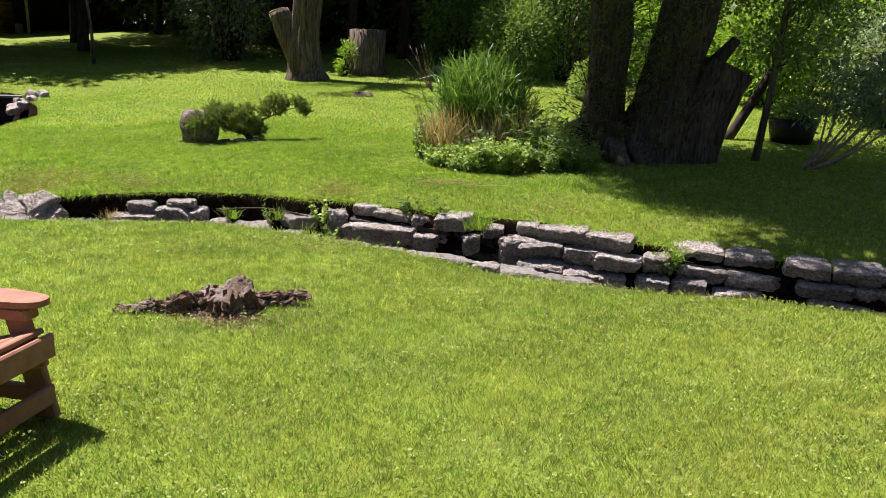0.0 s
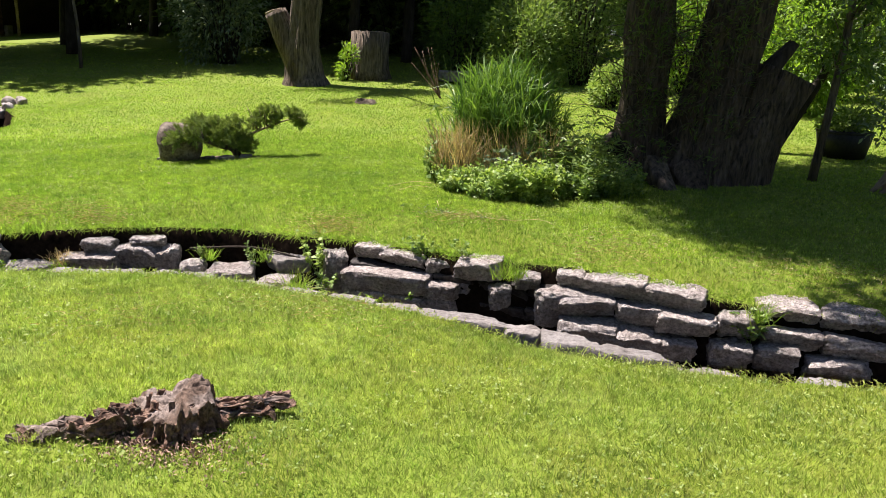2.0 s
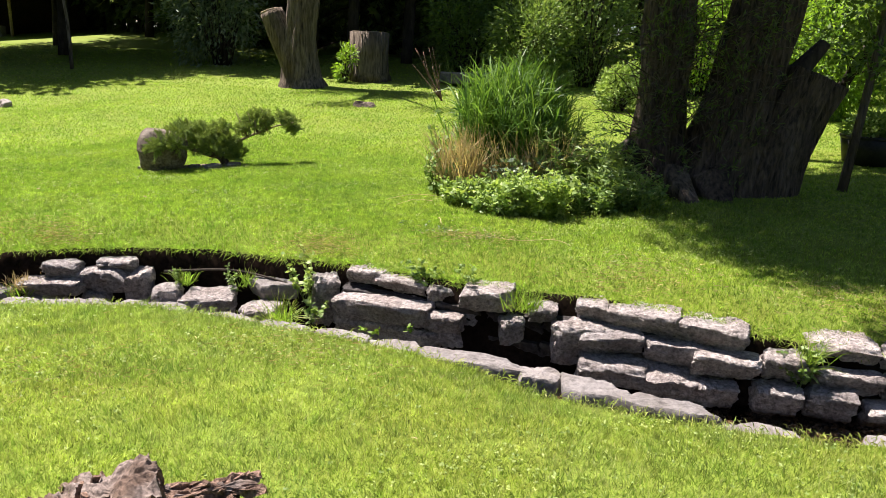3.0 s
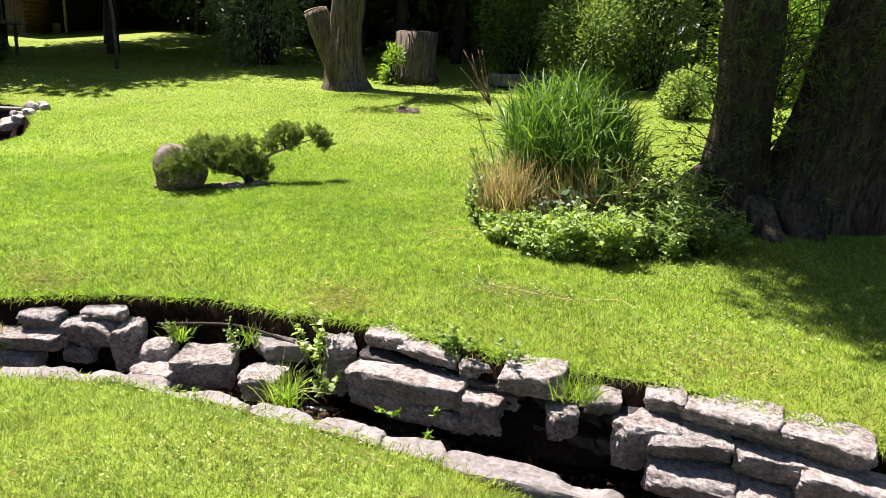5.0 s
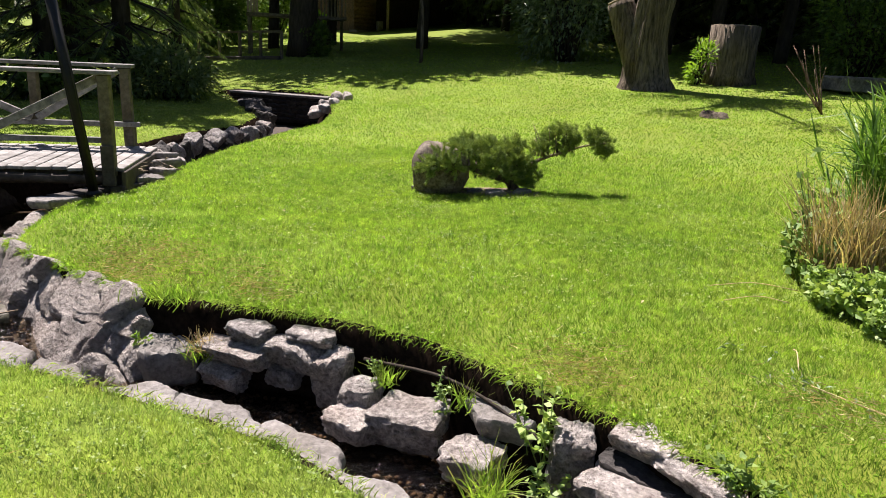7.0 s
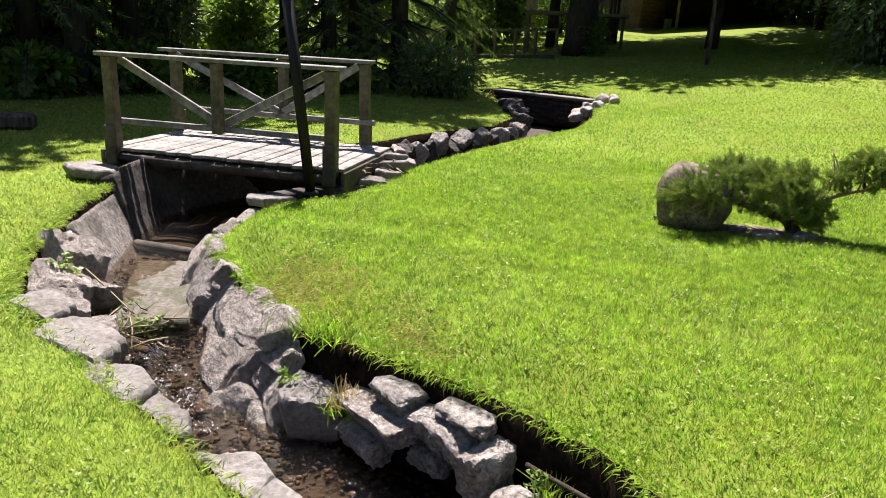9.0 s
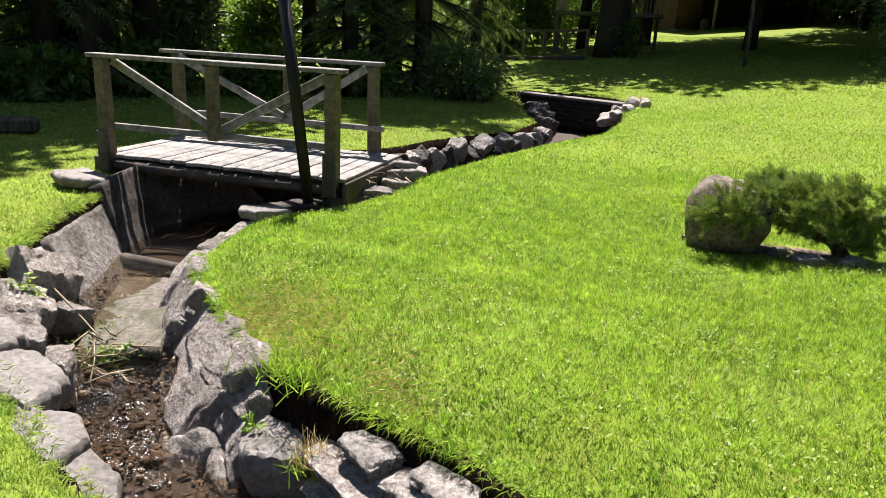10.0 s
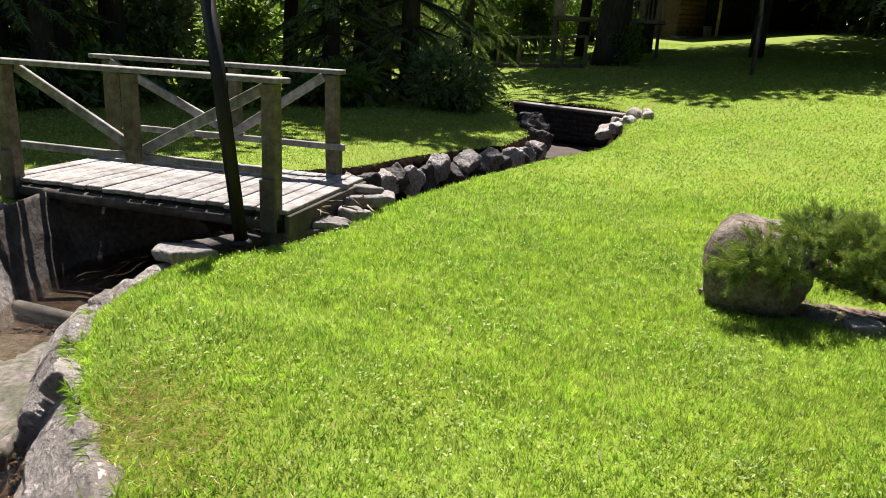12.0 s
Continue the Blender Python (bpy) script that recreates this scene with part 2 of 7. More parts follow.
def part(name, bm, mat, parent=None, label="", smooth=False):
    """Links a bmesh, or a mesh, as one object under a thing or a part."""
    if isinstance(bm, bmesh.types.BMesh):
        me = bpy.data.meshes.new(name)
        if smooth:
            for f in bm.faces:
                f.smooth = True
        bm.to_mesh(me)
        bm.free()
        me.materials.append(mat)
    else:
        me = bm
    ob = new(name, me)
    ob.parent = parent
    if name in STUFF:
        tagged(ob, kind="stuff")
    if label:
        tagged(ob, label)
    return ob


def thing(name, label, category, at=(0, 0, 0), turn=0.0, group="", kind=""):
    ob = new(name)
    ob.empty_display_size = 0.1
    ob.matrix_world = pose(*at, 0, 0, turn)
    return tagged(ob, label, category, group, kind)


def box(bm, c, size, rot=None, bevel=0.006, cuts=0, wear=0.0, seed=0):
    """A board or block at c, with rounded and, if asked, worn edges."""
    made = bmesh.ops.create_cube(bm, size=1.0)
    vs = made["verts"]
    m4 = Matrix.Translation(c) @ (rot.to_4x4() if rot is not None else Matrix()) @ Matrix.Diagonal((*size, 1))
    bmesh.ops.transform(bm, matrix=m4, verts=vs)
    if bevel:
        es = list({e for v in vs for e in v.link_edges})
        bmesh.ops.bevel(bm, geom=es, offset=bevel, segments=1, affect="EDGES", profile=0.5)
    if wear:
        for v in bm.verts:
            v.co += noise.noise_vector(v.co * 9 + Vector((seed, 0, 0))) * wear
    return bm


def beam(bm, a, b2, w, h, bevel=0.006, up=Vector((0, 0, 1))):
    """A straight board from a to b2, w across and h along up."""
    a, b2 = Vector(a), Vector(b2)
    d = (b2 - a)
    x = d.normalized()
    y = up.cross(x).normalized()
    z = x.cross(y)
    rot = Matrix((x, y, z)).transposed()
    return box(bm, (a + b2) / 2, (d.length, w, h), rot, bevel)


def tube(points, radii, sides=10, rough=0.0, ridges=0, seed=0.0, cap=True):
    """Vertices and quads of a bent, tapering round limb."""
    pts = [Vector(p) for p in points]
    V, F = [], []
    side = None
    for i, (p, r) in enumerate(zip(pts, radii)):
        d = (pts[min(i + 1, len(pts) - 1)] - pts[max(i - 1, 0)]).normalized()
        if side is None:
            side = d.cross(Vector((0.3, 1, 0.1))).normalized()
        side = (side - d * side.dot(d)).normalized()
        up2 = d.cross(side)
        for k in range(sides):
            a = 2 * math.pi * k / sides
            q = side * math.cos(a) + up2 * math.sin(a)
            rr = r
            if rough:
                s = p + q * r
                rr = r * (1 + rough * noise.noise(Vector((q.x * 2.2, q.y * 2.2, s.z * 0.7 + seed))) * 1.2)
                if ridges:
                    rr += r * rough * 0.95 * abs(noise.noise(Vector((q.x * ridges, q.y * ridges, s.z * 1.3 + seed)))) 
            V.append(p + q * rr)
    for i in range(len(pts) - 1):
        for k in range(sides):
            a, b3 = i * sides + k, i * sides + (k + 1) % sides
            F.append((a, b3, b3 + sides, a + sides))
    if cap:
        for base, flip in ((0, True), ((len(pts) - 1) * sides, False)):
            c = len(V)
            V.append(sum((V[base + k] for k in range(sides)), Vector()) / sides)
            for k in range(0, sides, 2):
                q = (c, base + k, base + (k + 1) % sides, base + (k + 2) % sides)
                F.append(q[::-1] if flip else q)
    return V, F


def joined(pieces):
    V, F = [], []
    for v, f in pieces:
        o = len(V)
        V.extend(v)
        F.extend([tuple(i + o for i in q) for q in f])
    return np.array([tuple(v) for v in V]), np.array(F)


def smooth_path(points, steps=6):
    """Points of a soft curve through the given ones."""
    P = [Vector(p) for p in points]
    P = [P[0] * 2 - P[1]] + P + [P[-1] * 2 - P[-2]]
    out = []
    for i in range(1, len(P) - 2):
        for s in range(steps):
            t = s / steps
            a, b4, c, d = P[i - 1], P[i], P[i + 1], P[i + 2]
            out.append(0.5 * (2 * b4 + (c - a) * t + (2 * a - 5 * b4 + 4 * c - d) * t * t + (3 * b4 - a - 3 * c + d) * t ** 3))
    out.append(P[-2])
    return out


def blades(base, direction, length, width, bend=0.3, turn=None, simple=False):
    """Tapering blades or needles, two quads each, or one triangle if simple: arrays of bases and directions."""
    n_ = len(base)
    d = direction / np.linalg.norm(direction, axis=1, keepdims=True)
    t = rng.uniform(0, 2 * np.pi, n_) if turn is None else turn
    ref = np.stack([np.cos(t), np.sin(t), 0 * t], 1)
    s = np.cross(d, ref)
    s /= np.linalg.norm(s, axis=1, keepdims=True) + 1e-9
    L, W = length[:, None], width[:, None]
    droop = np.cross(s, d) * L * bend * rng.uniform(-1, 1, (n_, 1))
    if simple:
        tip = base + d * L + droop * 0.6
        V = np.stack([base - s * W * 0.5, base + s * W * 0.5, tip], 1).reshape(-1, 3)
        return V, np.arange(n_ * 3).reshape(-1, 3)
    mid, tip = base + d * L * 0.55 + droop * 0.3, base + d * L + droop - np.array([0, 0, 1]) * L * bend * 0.3
    V = np.stack([base - s * W * 0.5, base + s * W * 0.5, mid + s * W * 0.42, mid - s * W * 0.42, tip + s * W * 0.06, tip - s * W * 0.06], 1).reshape(-1, 3)
    o = np.arange(n_)[:, None] * 6
    F = np.stack([o + [0, 1, 2, 3], o + [3, 2, 4, 5]], 1).reshape(-1, 4)
    return V, F


def leaf_cloud(points, outward, length, width, spread=0.8):
    """Flat pointed leaves, one folded diamond each, at points, turned roughly outward."""
    n_ = len(points)
    d = outward + rng.normal(0, spread, (n_, 3))
    d /= np.linalg.norm(d, axis=1, keepdims=True) + 1e-9
    r = rng.normal(0, 1, (n_, 3)) + np.array([0, 0, 0.8])
    s = np.cross(d, r)
    s /= np.linalg.norm(s, axis=1, keepdims=True) + 1e-9
    nn = np.cross(s, d)
    L = (length * rng.uniform(0.6, 1.25, n_))[:, None]
    W = (width * rng.uniform(0.6, 1.25, n_))[:, None]
    mid = points + d * L * 0.45
    V = np.stack([points, mid + s * W * 0.5 + nn * W * 0.12, points + d * L - nn * L * 0.12, mid - s * W * 0.5 + nn * W * 0.12], 1).reshape(-1, 3)
    F = np.arange(n_ * 4).reshape(-1, 4)
    return V, F


def ball_points(n_, centre, radius, shell=0.5):
    """Points in an uneven ball, denser outside, and their directions."""
    d = rng.normal(0, 1, (n_, 3))
    d /= np.linalg.norm(d, axis=1, keepdims=True)
    r = (shell + (1 - shell) * rng.random(n_) ** 0.6)[:, None]
    return np.array(centre) + d * r * np.array(radius), d


# ---- ground: lawns on both banks, cut by the stream ----
def sstep(a, b5, v):
    t = np.clip((np.asarray(v, float) - a) / (b5 - a), 0, 1)
    return t * t * (3 - 2 * t)


FAR_BANK = [(60, 2), (25, 4.5), (9, 5.9), (5, 6.5), (3.6, 6.85), (2.5, 7.16), (1.9, 7.12), (1.5, 7.13), (1.2, 7.23), (0.6, 7.42), (0, 7.46),
            (-0.37, 7.53), (-0.6, 7.6), (-1.27, 7.84), (-1.66, 7.87), (-2.2, 7.95), (-2.55, 8.0), (-2.95, 7.93), (-3.3, 7.86), (-3.6, 7.74)]
FAR_BANK += [(-3.85, 7.64), (-4.1, 7.56), (-4.5, 7.46), (-4.95, 7.44), (-5.45, 7.42), (-6.1, 7.44), (-6.7, 7.56), (-7.1, 7.84), (-7.32, 8.26),
             (-7.5, 9.07), (-7.8, 9.75), (-8.2, 10.43), (-9.2, 12.0), (-9.9, 13.6), (-10.3, 15.0), (-11.3, 16.4), (-12.5, 17.6), (-12.9, 18.0), (-13.2, 18.3)]
NEAR_BANK = [(60, 0.8), (25, 3.2), (9, 4.9), (5, 5.5), (3.5, 5.9), (2.6, 6.05), (1.8, 6.0), (1.05, 6.05), (0.35, 6.2), (-0.12, 6.46), (-0.6, 6.62),
             (-1.2, 6.67), (-1.7, 6.71), (-2.1, 6.75), (-2.5, 6.77), (-3.0, 6.70), (-3.4, 6.61), (-3.8, 6.53), (-4.1, 6.46), (-4.5, 6.38)]
NEAR_BANK += [(-5.0, 6.27), (-5.4, 6.12), (-5.9, 6.05), (-6.64, 6.22), (-7.2, 6.46), (-7.8, 6.7), (-8.5, 7.1), (-9.05, 7.5), (-9.4, 8.3), (-9.8, 9.5), (-10.1, 10.9),
              (-10.6, 11.9), (-10.9, 13.0), (-11.2, 13.9), (-12.2, 15.2), (-15.4, 17.0), (-15.6, 17.5)]
CHANNEL = FAR_BANK + NEAR_BANK[::-1]


def line_distance(x, y, line):
    best = np.full(x.shape, 1e9)
    for (ax, ay), (bx, by) in zip(line[:-1], line[1:]):
        dx, dy = bx - ax, by - ay
        t = np.clip(((x - ax) * dx + (y - ay) * dy) / (dx * dx + dy * dy), 0, 1)
        best = np.minimum(best, np.hypot(x - ax - t * dx, y - ay - t * dy))
    return best


def inside(x, y, ring):
    odd = np.zeros(x.shape, bool)
    for (ax, ay), (bx, by) in zip(ring, ring[1:] + ring[:1]):
        if ay != by:
            odd ^= ((ay > y) != (by > y)) & (x < (bx - ax) * (y - ay) / (by - ay) + ax)
    return odd


def lump(x, y, size, seed=0.0):
    """Gentle unevenness from a few crossed waves."""
    return (np.sin(x / size + seed) * np.cos(y / size * 1.3 + seed * 2) + 0.6 * np.sin((x * 0.7 - y) / size * 1.9 + seed * 3)) / 1.6


def lawn_far(x, y):
    z = 0.12 + 0.07 * np.maximum(0, y - 13) * sstep(12, 17, y) + 0.03 * np.maximum(0, y - 24)
    z = z - 0.15 * sstep(0.8, 2.6, x) * (1 - sstep(7.5, 10.5, y)) - (0.10 * sstep(-5.5, -7.5, x) + 0.15 * sstep(-9, -11.5, x) * sstep(13, 16, y)) * (1 - sstep(17.5, 23, y))
    return np.minimum(z, 3.2) + 0.02 * lump(x, y, 1.3)


def lawn_near(x, y):
    z = -0.10 - 0.14 * sstep(-2.5, 0.5, x) + 0.10 * sstep(-5.5, -8.0, x)
    k = sstep(7.0, 10.0, y)
    return z * (1 - k) + lawn_far(x, y) * k + 0.015 * lump(x, y, 0.9, 2.0)


def water_level(x, y):
    return -0.62 + 0.02 * sstep(-2.6, -3.4, x) + 0.07 * sstep(-5.2, -5.9, x) + 0.02 * sstep(-7.9, -8.3, x)


def ground_z(x, y):
    x, y = np.asarray(x, float), np.asarray(y, float)
    df, dn = line_distance(x, y, FAR_BANK), line_distance(x, y, NEAR_BANK)
    zf = lawn_far(x, y) - (0.18 + 0.08 * sstep(-3.6, -5.0, x) - 0.2 * sstep(8.2, 10.0, y)) * np.exp(-(df / 0.3) ** 2)
    zn = lawn_near(x, y) - 0.05 * np.exp(-(dn / 0.2) ** 2)
    z = np.where(df < dn, zf, zn)
    wet = inside(x, y, CHANNEL)
    deep = np.where(df < dn, sstep(0, 0.09, df), sstep(0, 0.16, dn))
    bed = water_level(x, y) - 0.09 + 0.03 * lump(x, y, 0.16, 1.0)
    return np.where(wet, z + (bed - z) * deep, z), wet, df, dn


def spread(fine0, fine1, step, low, high):
    a = np.arange(fine0, fine1, step)
    out, s, v = [], step, fine1
    while v < high:
        out.append(v)
        s *= 1.12
        v += s
    out.append(high)
    lowside, s, v = [], step, fine0
    while v > low:
        s *= 1.12
        v -= s
        lowside.append(max(v, low))
    return np.array(lowside[::-1] + list(a) + out)


gx, gy = spread(-10.8, 4.2, 0.055, -500, 500), spread(5.4, 16.6, 0.055, -300, 600)
gy = np.unique(np.concatenate([gy[(gy < 6.95) | (gy > 8.15)], np.arange(6.95, 8.15, 0.026)]))
X, Y = np.meshgrid(gx, gy)
Zg, wet, dfg, dng = ground_z(X, Y)
nx, ny = len(gx), len(gy)
idx = np.arange(nx * ny).reshape(ny, nx)
F = np.stack([idx[:-1, :-1], idx[:-1, 1:], idx[1:, 1:], idx[1:, :-1]], -1).reshape(-1, 4)
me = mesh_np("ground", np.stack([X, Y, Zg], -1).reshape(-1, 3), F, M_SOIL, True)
me.materials.append(M_SHADEMUD)
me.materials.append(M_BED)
# Channel sides get the shade-dark mud, the open bed its own brown.
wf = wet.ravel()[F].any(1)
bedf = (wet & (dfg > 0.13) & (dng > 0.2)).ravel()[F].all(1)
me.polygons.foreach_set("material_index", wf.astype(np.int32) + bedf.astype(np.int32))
tagged(part("ground", me, None), "mown green lawn sloping up from a stone-lined stream", "lawn", kind="structure")

# water in the channel
wx, wy = np.arange(-12.4, 9.0, 0.06), np.arange(4.6, 16.2, 0.06)
X, Y = np.meshgrid(wx, wy)
df, dn = line_distance(X, Y, FAR_BANK), line_distance(X, Y, NEAR_BANK)
wetp = inside(X, Y, CHANNEL) | (np.minimum(df, dn) < 0.05)
foam = sstep(-4.6, -5.0, X) * (1 - sstep(-5.5, -5.9, X))
Zw = water_level(X, Y) + 0.006 * lump(X, Y, 0.05) + 0.016 * foam * rng.normal(0, 1, X.shape)
idx = np.arange(X.size).reshape(X.shape)
F = np.stack([idx[:-1, :-1], idx[:-1, 1:], idx[1:, 1:], idx[1:, :-1]], -1).reshape(-1, 4)
F = F[wetp.ravel()[F].all(1)]
used, inv = np.unique(F, return_inverse=True)
P = np.stack([X, Y, Zw], -1).reshape(-1, 3)[used]
water = part("water", mesh_np("water", P, inv.reshape(F.shape), M_WATER, True), None)
tagged(water, "shallow brown stream water with small ripples", "stream", kind="structure")


def gz(x, y):
    return float(ground_z(np.array([x]), np.array([y]))[0][0])

# ---- stones ----
def stone_mesh(seed, shape):
    """A rough broken block of unit size; shape gives its proportions, so that chips and pits keep their size."""
    bm = bmesh.new()
    bmesh.ops.create_cube(bm, size=1.0)
    bmesh.ops.subdivide_edges(bm, edges=bm.edges[:], cuts=13, use_grid_fill=True)
    off = Vector((seed * 3.7, seed * 1.3, seed * 5.1))
    S = Vector(shape)
    chips = []
    for _ in range(8):
        nrm = Vector(rng.normal(0, 1, 3))
        nrm.normalize()
        reach = abs(nrm.x) * S.x + abs(nrm.y) * S.y + abs(nrm.z) * S.z
        chips.append((nrm, reach * 0.5 * rng.uniform(0.66, 0.88)))
    for v in bm.verts:
        c = v.co.copy()
        r = Vector((abs(c.x) * 2, abs(c.y) * 2, abs(c.z) * 2))
        k = (r.x ** 14 + r.y ** 14 + r.z ** 14) ** (1 / 14)
        c = c / max(k, 1e-3) * max(r)
        top = c.z > 0.3
        c.y *= 1 - 0.62 * max(0.0, 0.34 - c.z)
        p = Vector((c.x * S.x, c.y * S.y, c.z * S.z))
        for nrm, far_ in chips:
            over = p.dot(nrm) - far_
            if over > 0:
                p -= nrm * over * 0.9
        q = p + off
        p += noise.noise_vector(q * 1.3) * 0.07
        rough = 0.6 if top else 1.0
        p += (noise.noise_vector(q * 4.2) * 0.06 + noise.noise_vector(q * 9) * 0.055 + noise.noise_vector(q * 18) * 0.04) * rough
        inward = Vector((p.x / S.x, p.y / S.y, 0.3 * p.z / S.z))
        p -= inward * rough * (0.2 * max(0.0, noise.noise(q * 3.3)) + 0.2 * max(0.0, noise.noise(q * 7.5)) + 0.1 * max(0.0, noise.noise(q * 15)))
        v.co = Vector((p.x / S.x, p.y / S.y, p.z / S.z))
    me = bpy.data.meshes.new("stone")
    for f in bm.faces:
        f.smooth = True
    bm.to_mesh(me)
    bm.free()
    me.set_sharp_from_angle(angle=radians(28))
    return me


def stone_set(count, first, shape, mat):
    made = [stone_mesh(first + i, shape) for i in range(count)]
    for me in made:
        me.materials.append(mat)
    return made


STONES = stone_set(7, 0, (1.35, 1.1, 1.0), M_STONE)
LONGS = stone_set(6, 10, (2.6, 1.5, 1.0), M_STONE)
WETSHADES = stone_set(6, 40, (1.8, 1.3, 1.0), M_WETSHADE)


def flag_mesh(seed):
    """A flat broken flagstone of unit size: straight broken sides, ragged arris, nearly level top."""
    r2 = random.Random(seed)
    turns = sorted(2 * math.pi * (i + r2.uniform(-0.28, 0.28)) / 5 for i in range(5))
    sides = [(a, r2.uniform(0.40, 0.5)) for a in turns]
    V, F, N = [], [], 64
    rings = [(0.0, 0.5), (0.3, 0.5), (0.6, 0.5), (0.82, 0.5), (0.94, 0.47), (1.0, 0.36), (1.02, 0.1), (0.97, -0.2), (0.9, -0.5), (0.0, -0.5)]
    for k, (f, h) in enumerate(rings):
        for i in range(N):
            a = 2 * math.pi * i / N
            r = min(d / max(math.cos(a - b2), 0.25) for b2, d in sides)
            r = min(r, 0.66) * (1 + 0.05 * noise.noise(Vector((math.cos(a) * 4, math.sin(a) * 4, seed))) + 0.04 * noise.noise(Vector((math.cos(a) * 11, math.sin(a) * 11, seed + k * 0.4))))
            p = Vector((math.cos(a) * r * f, math.sin(a) * r * f, h))
            p.z += 0.1 * noise.noise(Vector((p.x * 3, p.y * 3, seed))) + 0.07 * noise.noise(Vector((p.x * 11, p.y * 11, seed)))
            V.append(p)
    for k in range(len(rings) - 1):
        for i in range(N):
            j = (i + 1) % N
            F.append((k * N + i, (k + 1) * N + i, (k + 1) * N + j, k * N + j))
    me = mesh_np("slab", [tuple(v) for v in V], F, M_SLAB, True)
    me.set_sharp_from_angle(angle=radians(32))
    return me


SLABS = [flag_mesh(20 + i) for i in range(8)]


def crag_mesh(seed):
    """A big broken rock of unit size: many flat cleavage faces and rough steps."""
    bm = bmesh.new()
    bmesh.ops.create_cube(bm, size=1.04)
    bmesh.ops.subdivide_edges(bm, edges=bm.edges[:], cuts=15, use_grid_fill=True)
    off = Vector((seed * 2.3, seed * 4.1, seed * 1.7))
    cuts = []
    for _ in range(15):
        nrm = Vector(rng.normal(0, 1, 3)).normalized()
        cuts.append((nrm, rng.uniform(0.4, 0.62)))
    for v in bm.verts:
        c = v.co.copy()
        for nrm, far_ in cuts:
            over = c.dot(nrm) - far_
            if over > 0:
                c -= nrm * over
        step = noise.noise(c * 3.1 + off)
        c += c.normalized() * (0.035 * math.floor(step * 6) / 2)
        v.co = c + noise.noise_vector(c * 2 + off) * 0.035 + noise.noise_vector(c * 8 + off) * 0.036 + noise.noise_vector(c * 19 + off) * 0.022
    me = bpy.data.meshes.new("crag")
    for f in bm.faces:
        f.smooth = True
    bm.to_mesh(me)
    bm.free()
    me.set_sharp_from_angle(angle=radians(22))
    me.materials.append(M_CRAG)
    return me


CRAGS = [crag_mesh(s) for s in range(6)]
ROCKS = []
for s in range(6):
    bm = bmesh.new()
    bmesh.ops.create_icosphere(bm, subdivisions=4, radius=0.56)
    for v in bm.verts:
        c = v.co.copy()
        c = c / (abs(c.x) ** 4 + abs(c.y) ** 4 + abs(c.z) ** 4) ** 0.25 * 0.52
        v.co = c + noise.noise_vector(c * 1.6 + Vector((s * 3.1, 0, 2))) * 0.2 + noise.noise_vector(c * 5 + Vector((0, s, 0))) * 0.06 + noise.noise_vector(c * 16) * 0.02
    me = bpy.data.meshes.new("rock")
    for f in bm.faces:
        f.smooth = True
    bm.to_mesh(me)
    bm.free()
    me.materials.append(M_PALEROCK)
    ROCKS.append(me)


def lay(parent, rows, meshes, name="stone", lift=0.0, tip=3.0):
    """Stones of one wall: middle, top height, length, depth, height and turn of each."""
    for x, y, top, length, depth, height, turn in rows:
        if meshes is STONES and -1.3 < x < 3:
            y += 0.06 if top > -0.12 else 0.02 if top > -0.3 else -0.04
        pool = LONGS if meshes is STONES and length > 1.9 * height else meshes
        ob = new(name, pool[rng.integers(len(pool))])
        ob.parent = parent
        flip = 180 * int(rng.integers(2))
        ob.matrix_world = pose(x, y - ((0.1 if -3.6 < x < -1.8 else 0.03) if name == "slab" else 0), top + lift - height / 2, rng.uniform(-tip, tip) + (0 if name == "slab" else (5 if flip == 0 else -5)), rng.uniform(-tip, tip), turn + flip + (rng.uniform(-4, 4) if name == "slab" else 0)) @ Matrix.Diagonal((length * (1.12 if name == "slab" else 1.04), depth * (rng.uniform(1.1, 1.5) * (1.0 if x < -1 else 0.85) if name == "slab" else 1.15), height * (1.05 if name == "slab" else 0.98), 1))


far_wall = thing("retaining_wall", "rough grey block wall holding the lawn above the stream", "stone wall", kind="structure")
lay(far_wall, [
    (-3.67, 7.65, -0.14, 0.27, 0.2, 0.15, 7), (-3.73, 7.56, -0.27, 0.51, 0.22, 0.14, 4), (-3.81, 7.53, -0.42, 0.33, 0.22, 0.18, 4),
    (-3.36, 7.78, -0.2, 0.4, 0.3, 0.22, 9), (-3.27, 7.8, -0.13, 0.3, 0.22, 0.09, 14), (-3.08, 7.8, -0.21, 0.2, 0.26, 0.42, 14),
    (-3.44, 7.72, -0.4, 0.2, 0.2, 0.14, 20), (-2.82, 7.74, -0.33, 0.21, 0.2, 0.22, 12), (-2.45, 7.74, -0.34, 0.44, 0.26, 0.28, 14),
    (-2.74, 7.56, -0.42, 0.29, 0.2, 0.18, 0), (-1.97, 7.66, -0.38, 0.29, 0.24, 0.24, 3), (-1.47, 7.77, -0.13, 0.2, 0.2, 0.42, 31)], STONES)
lay(far_wall, [(-1.92, 7.93, -0.22, 0.46, 0.34, 0.15, 8)], SLABS, tip=8)
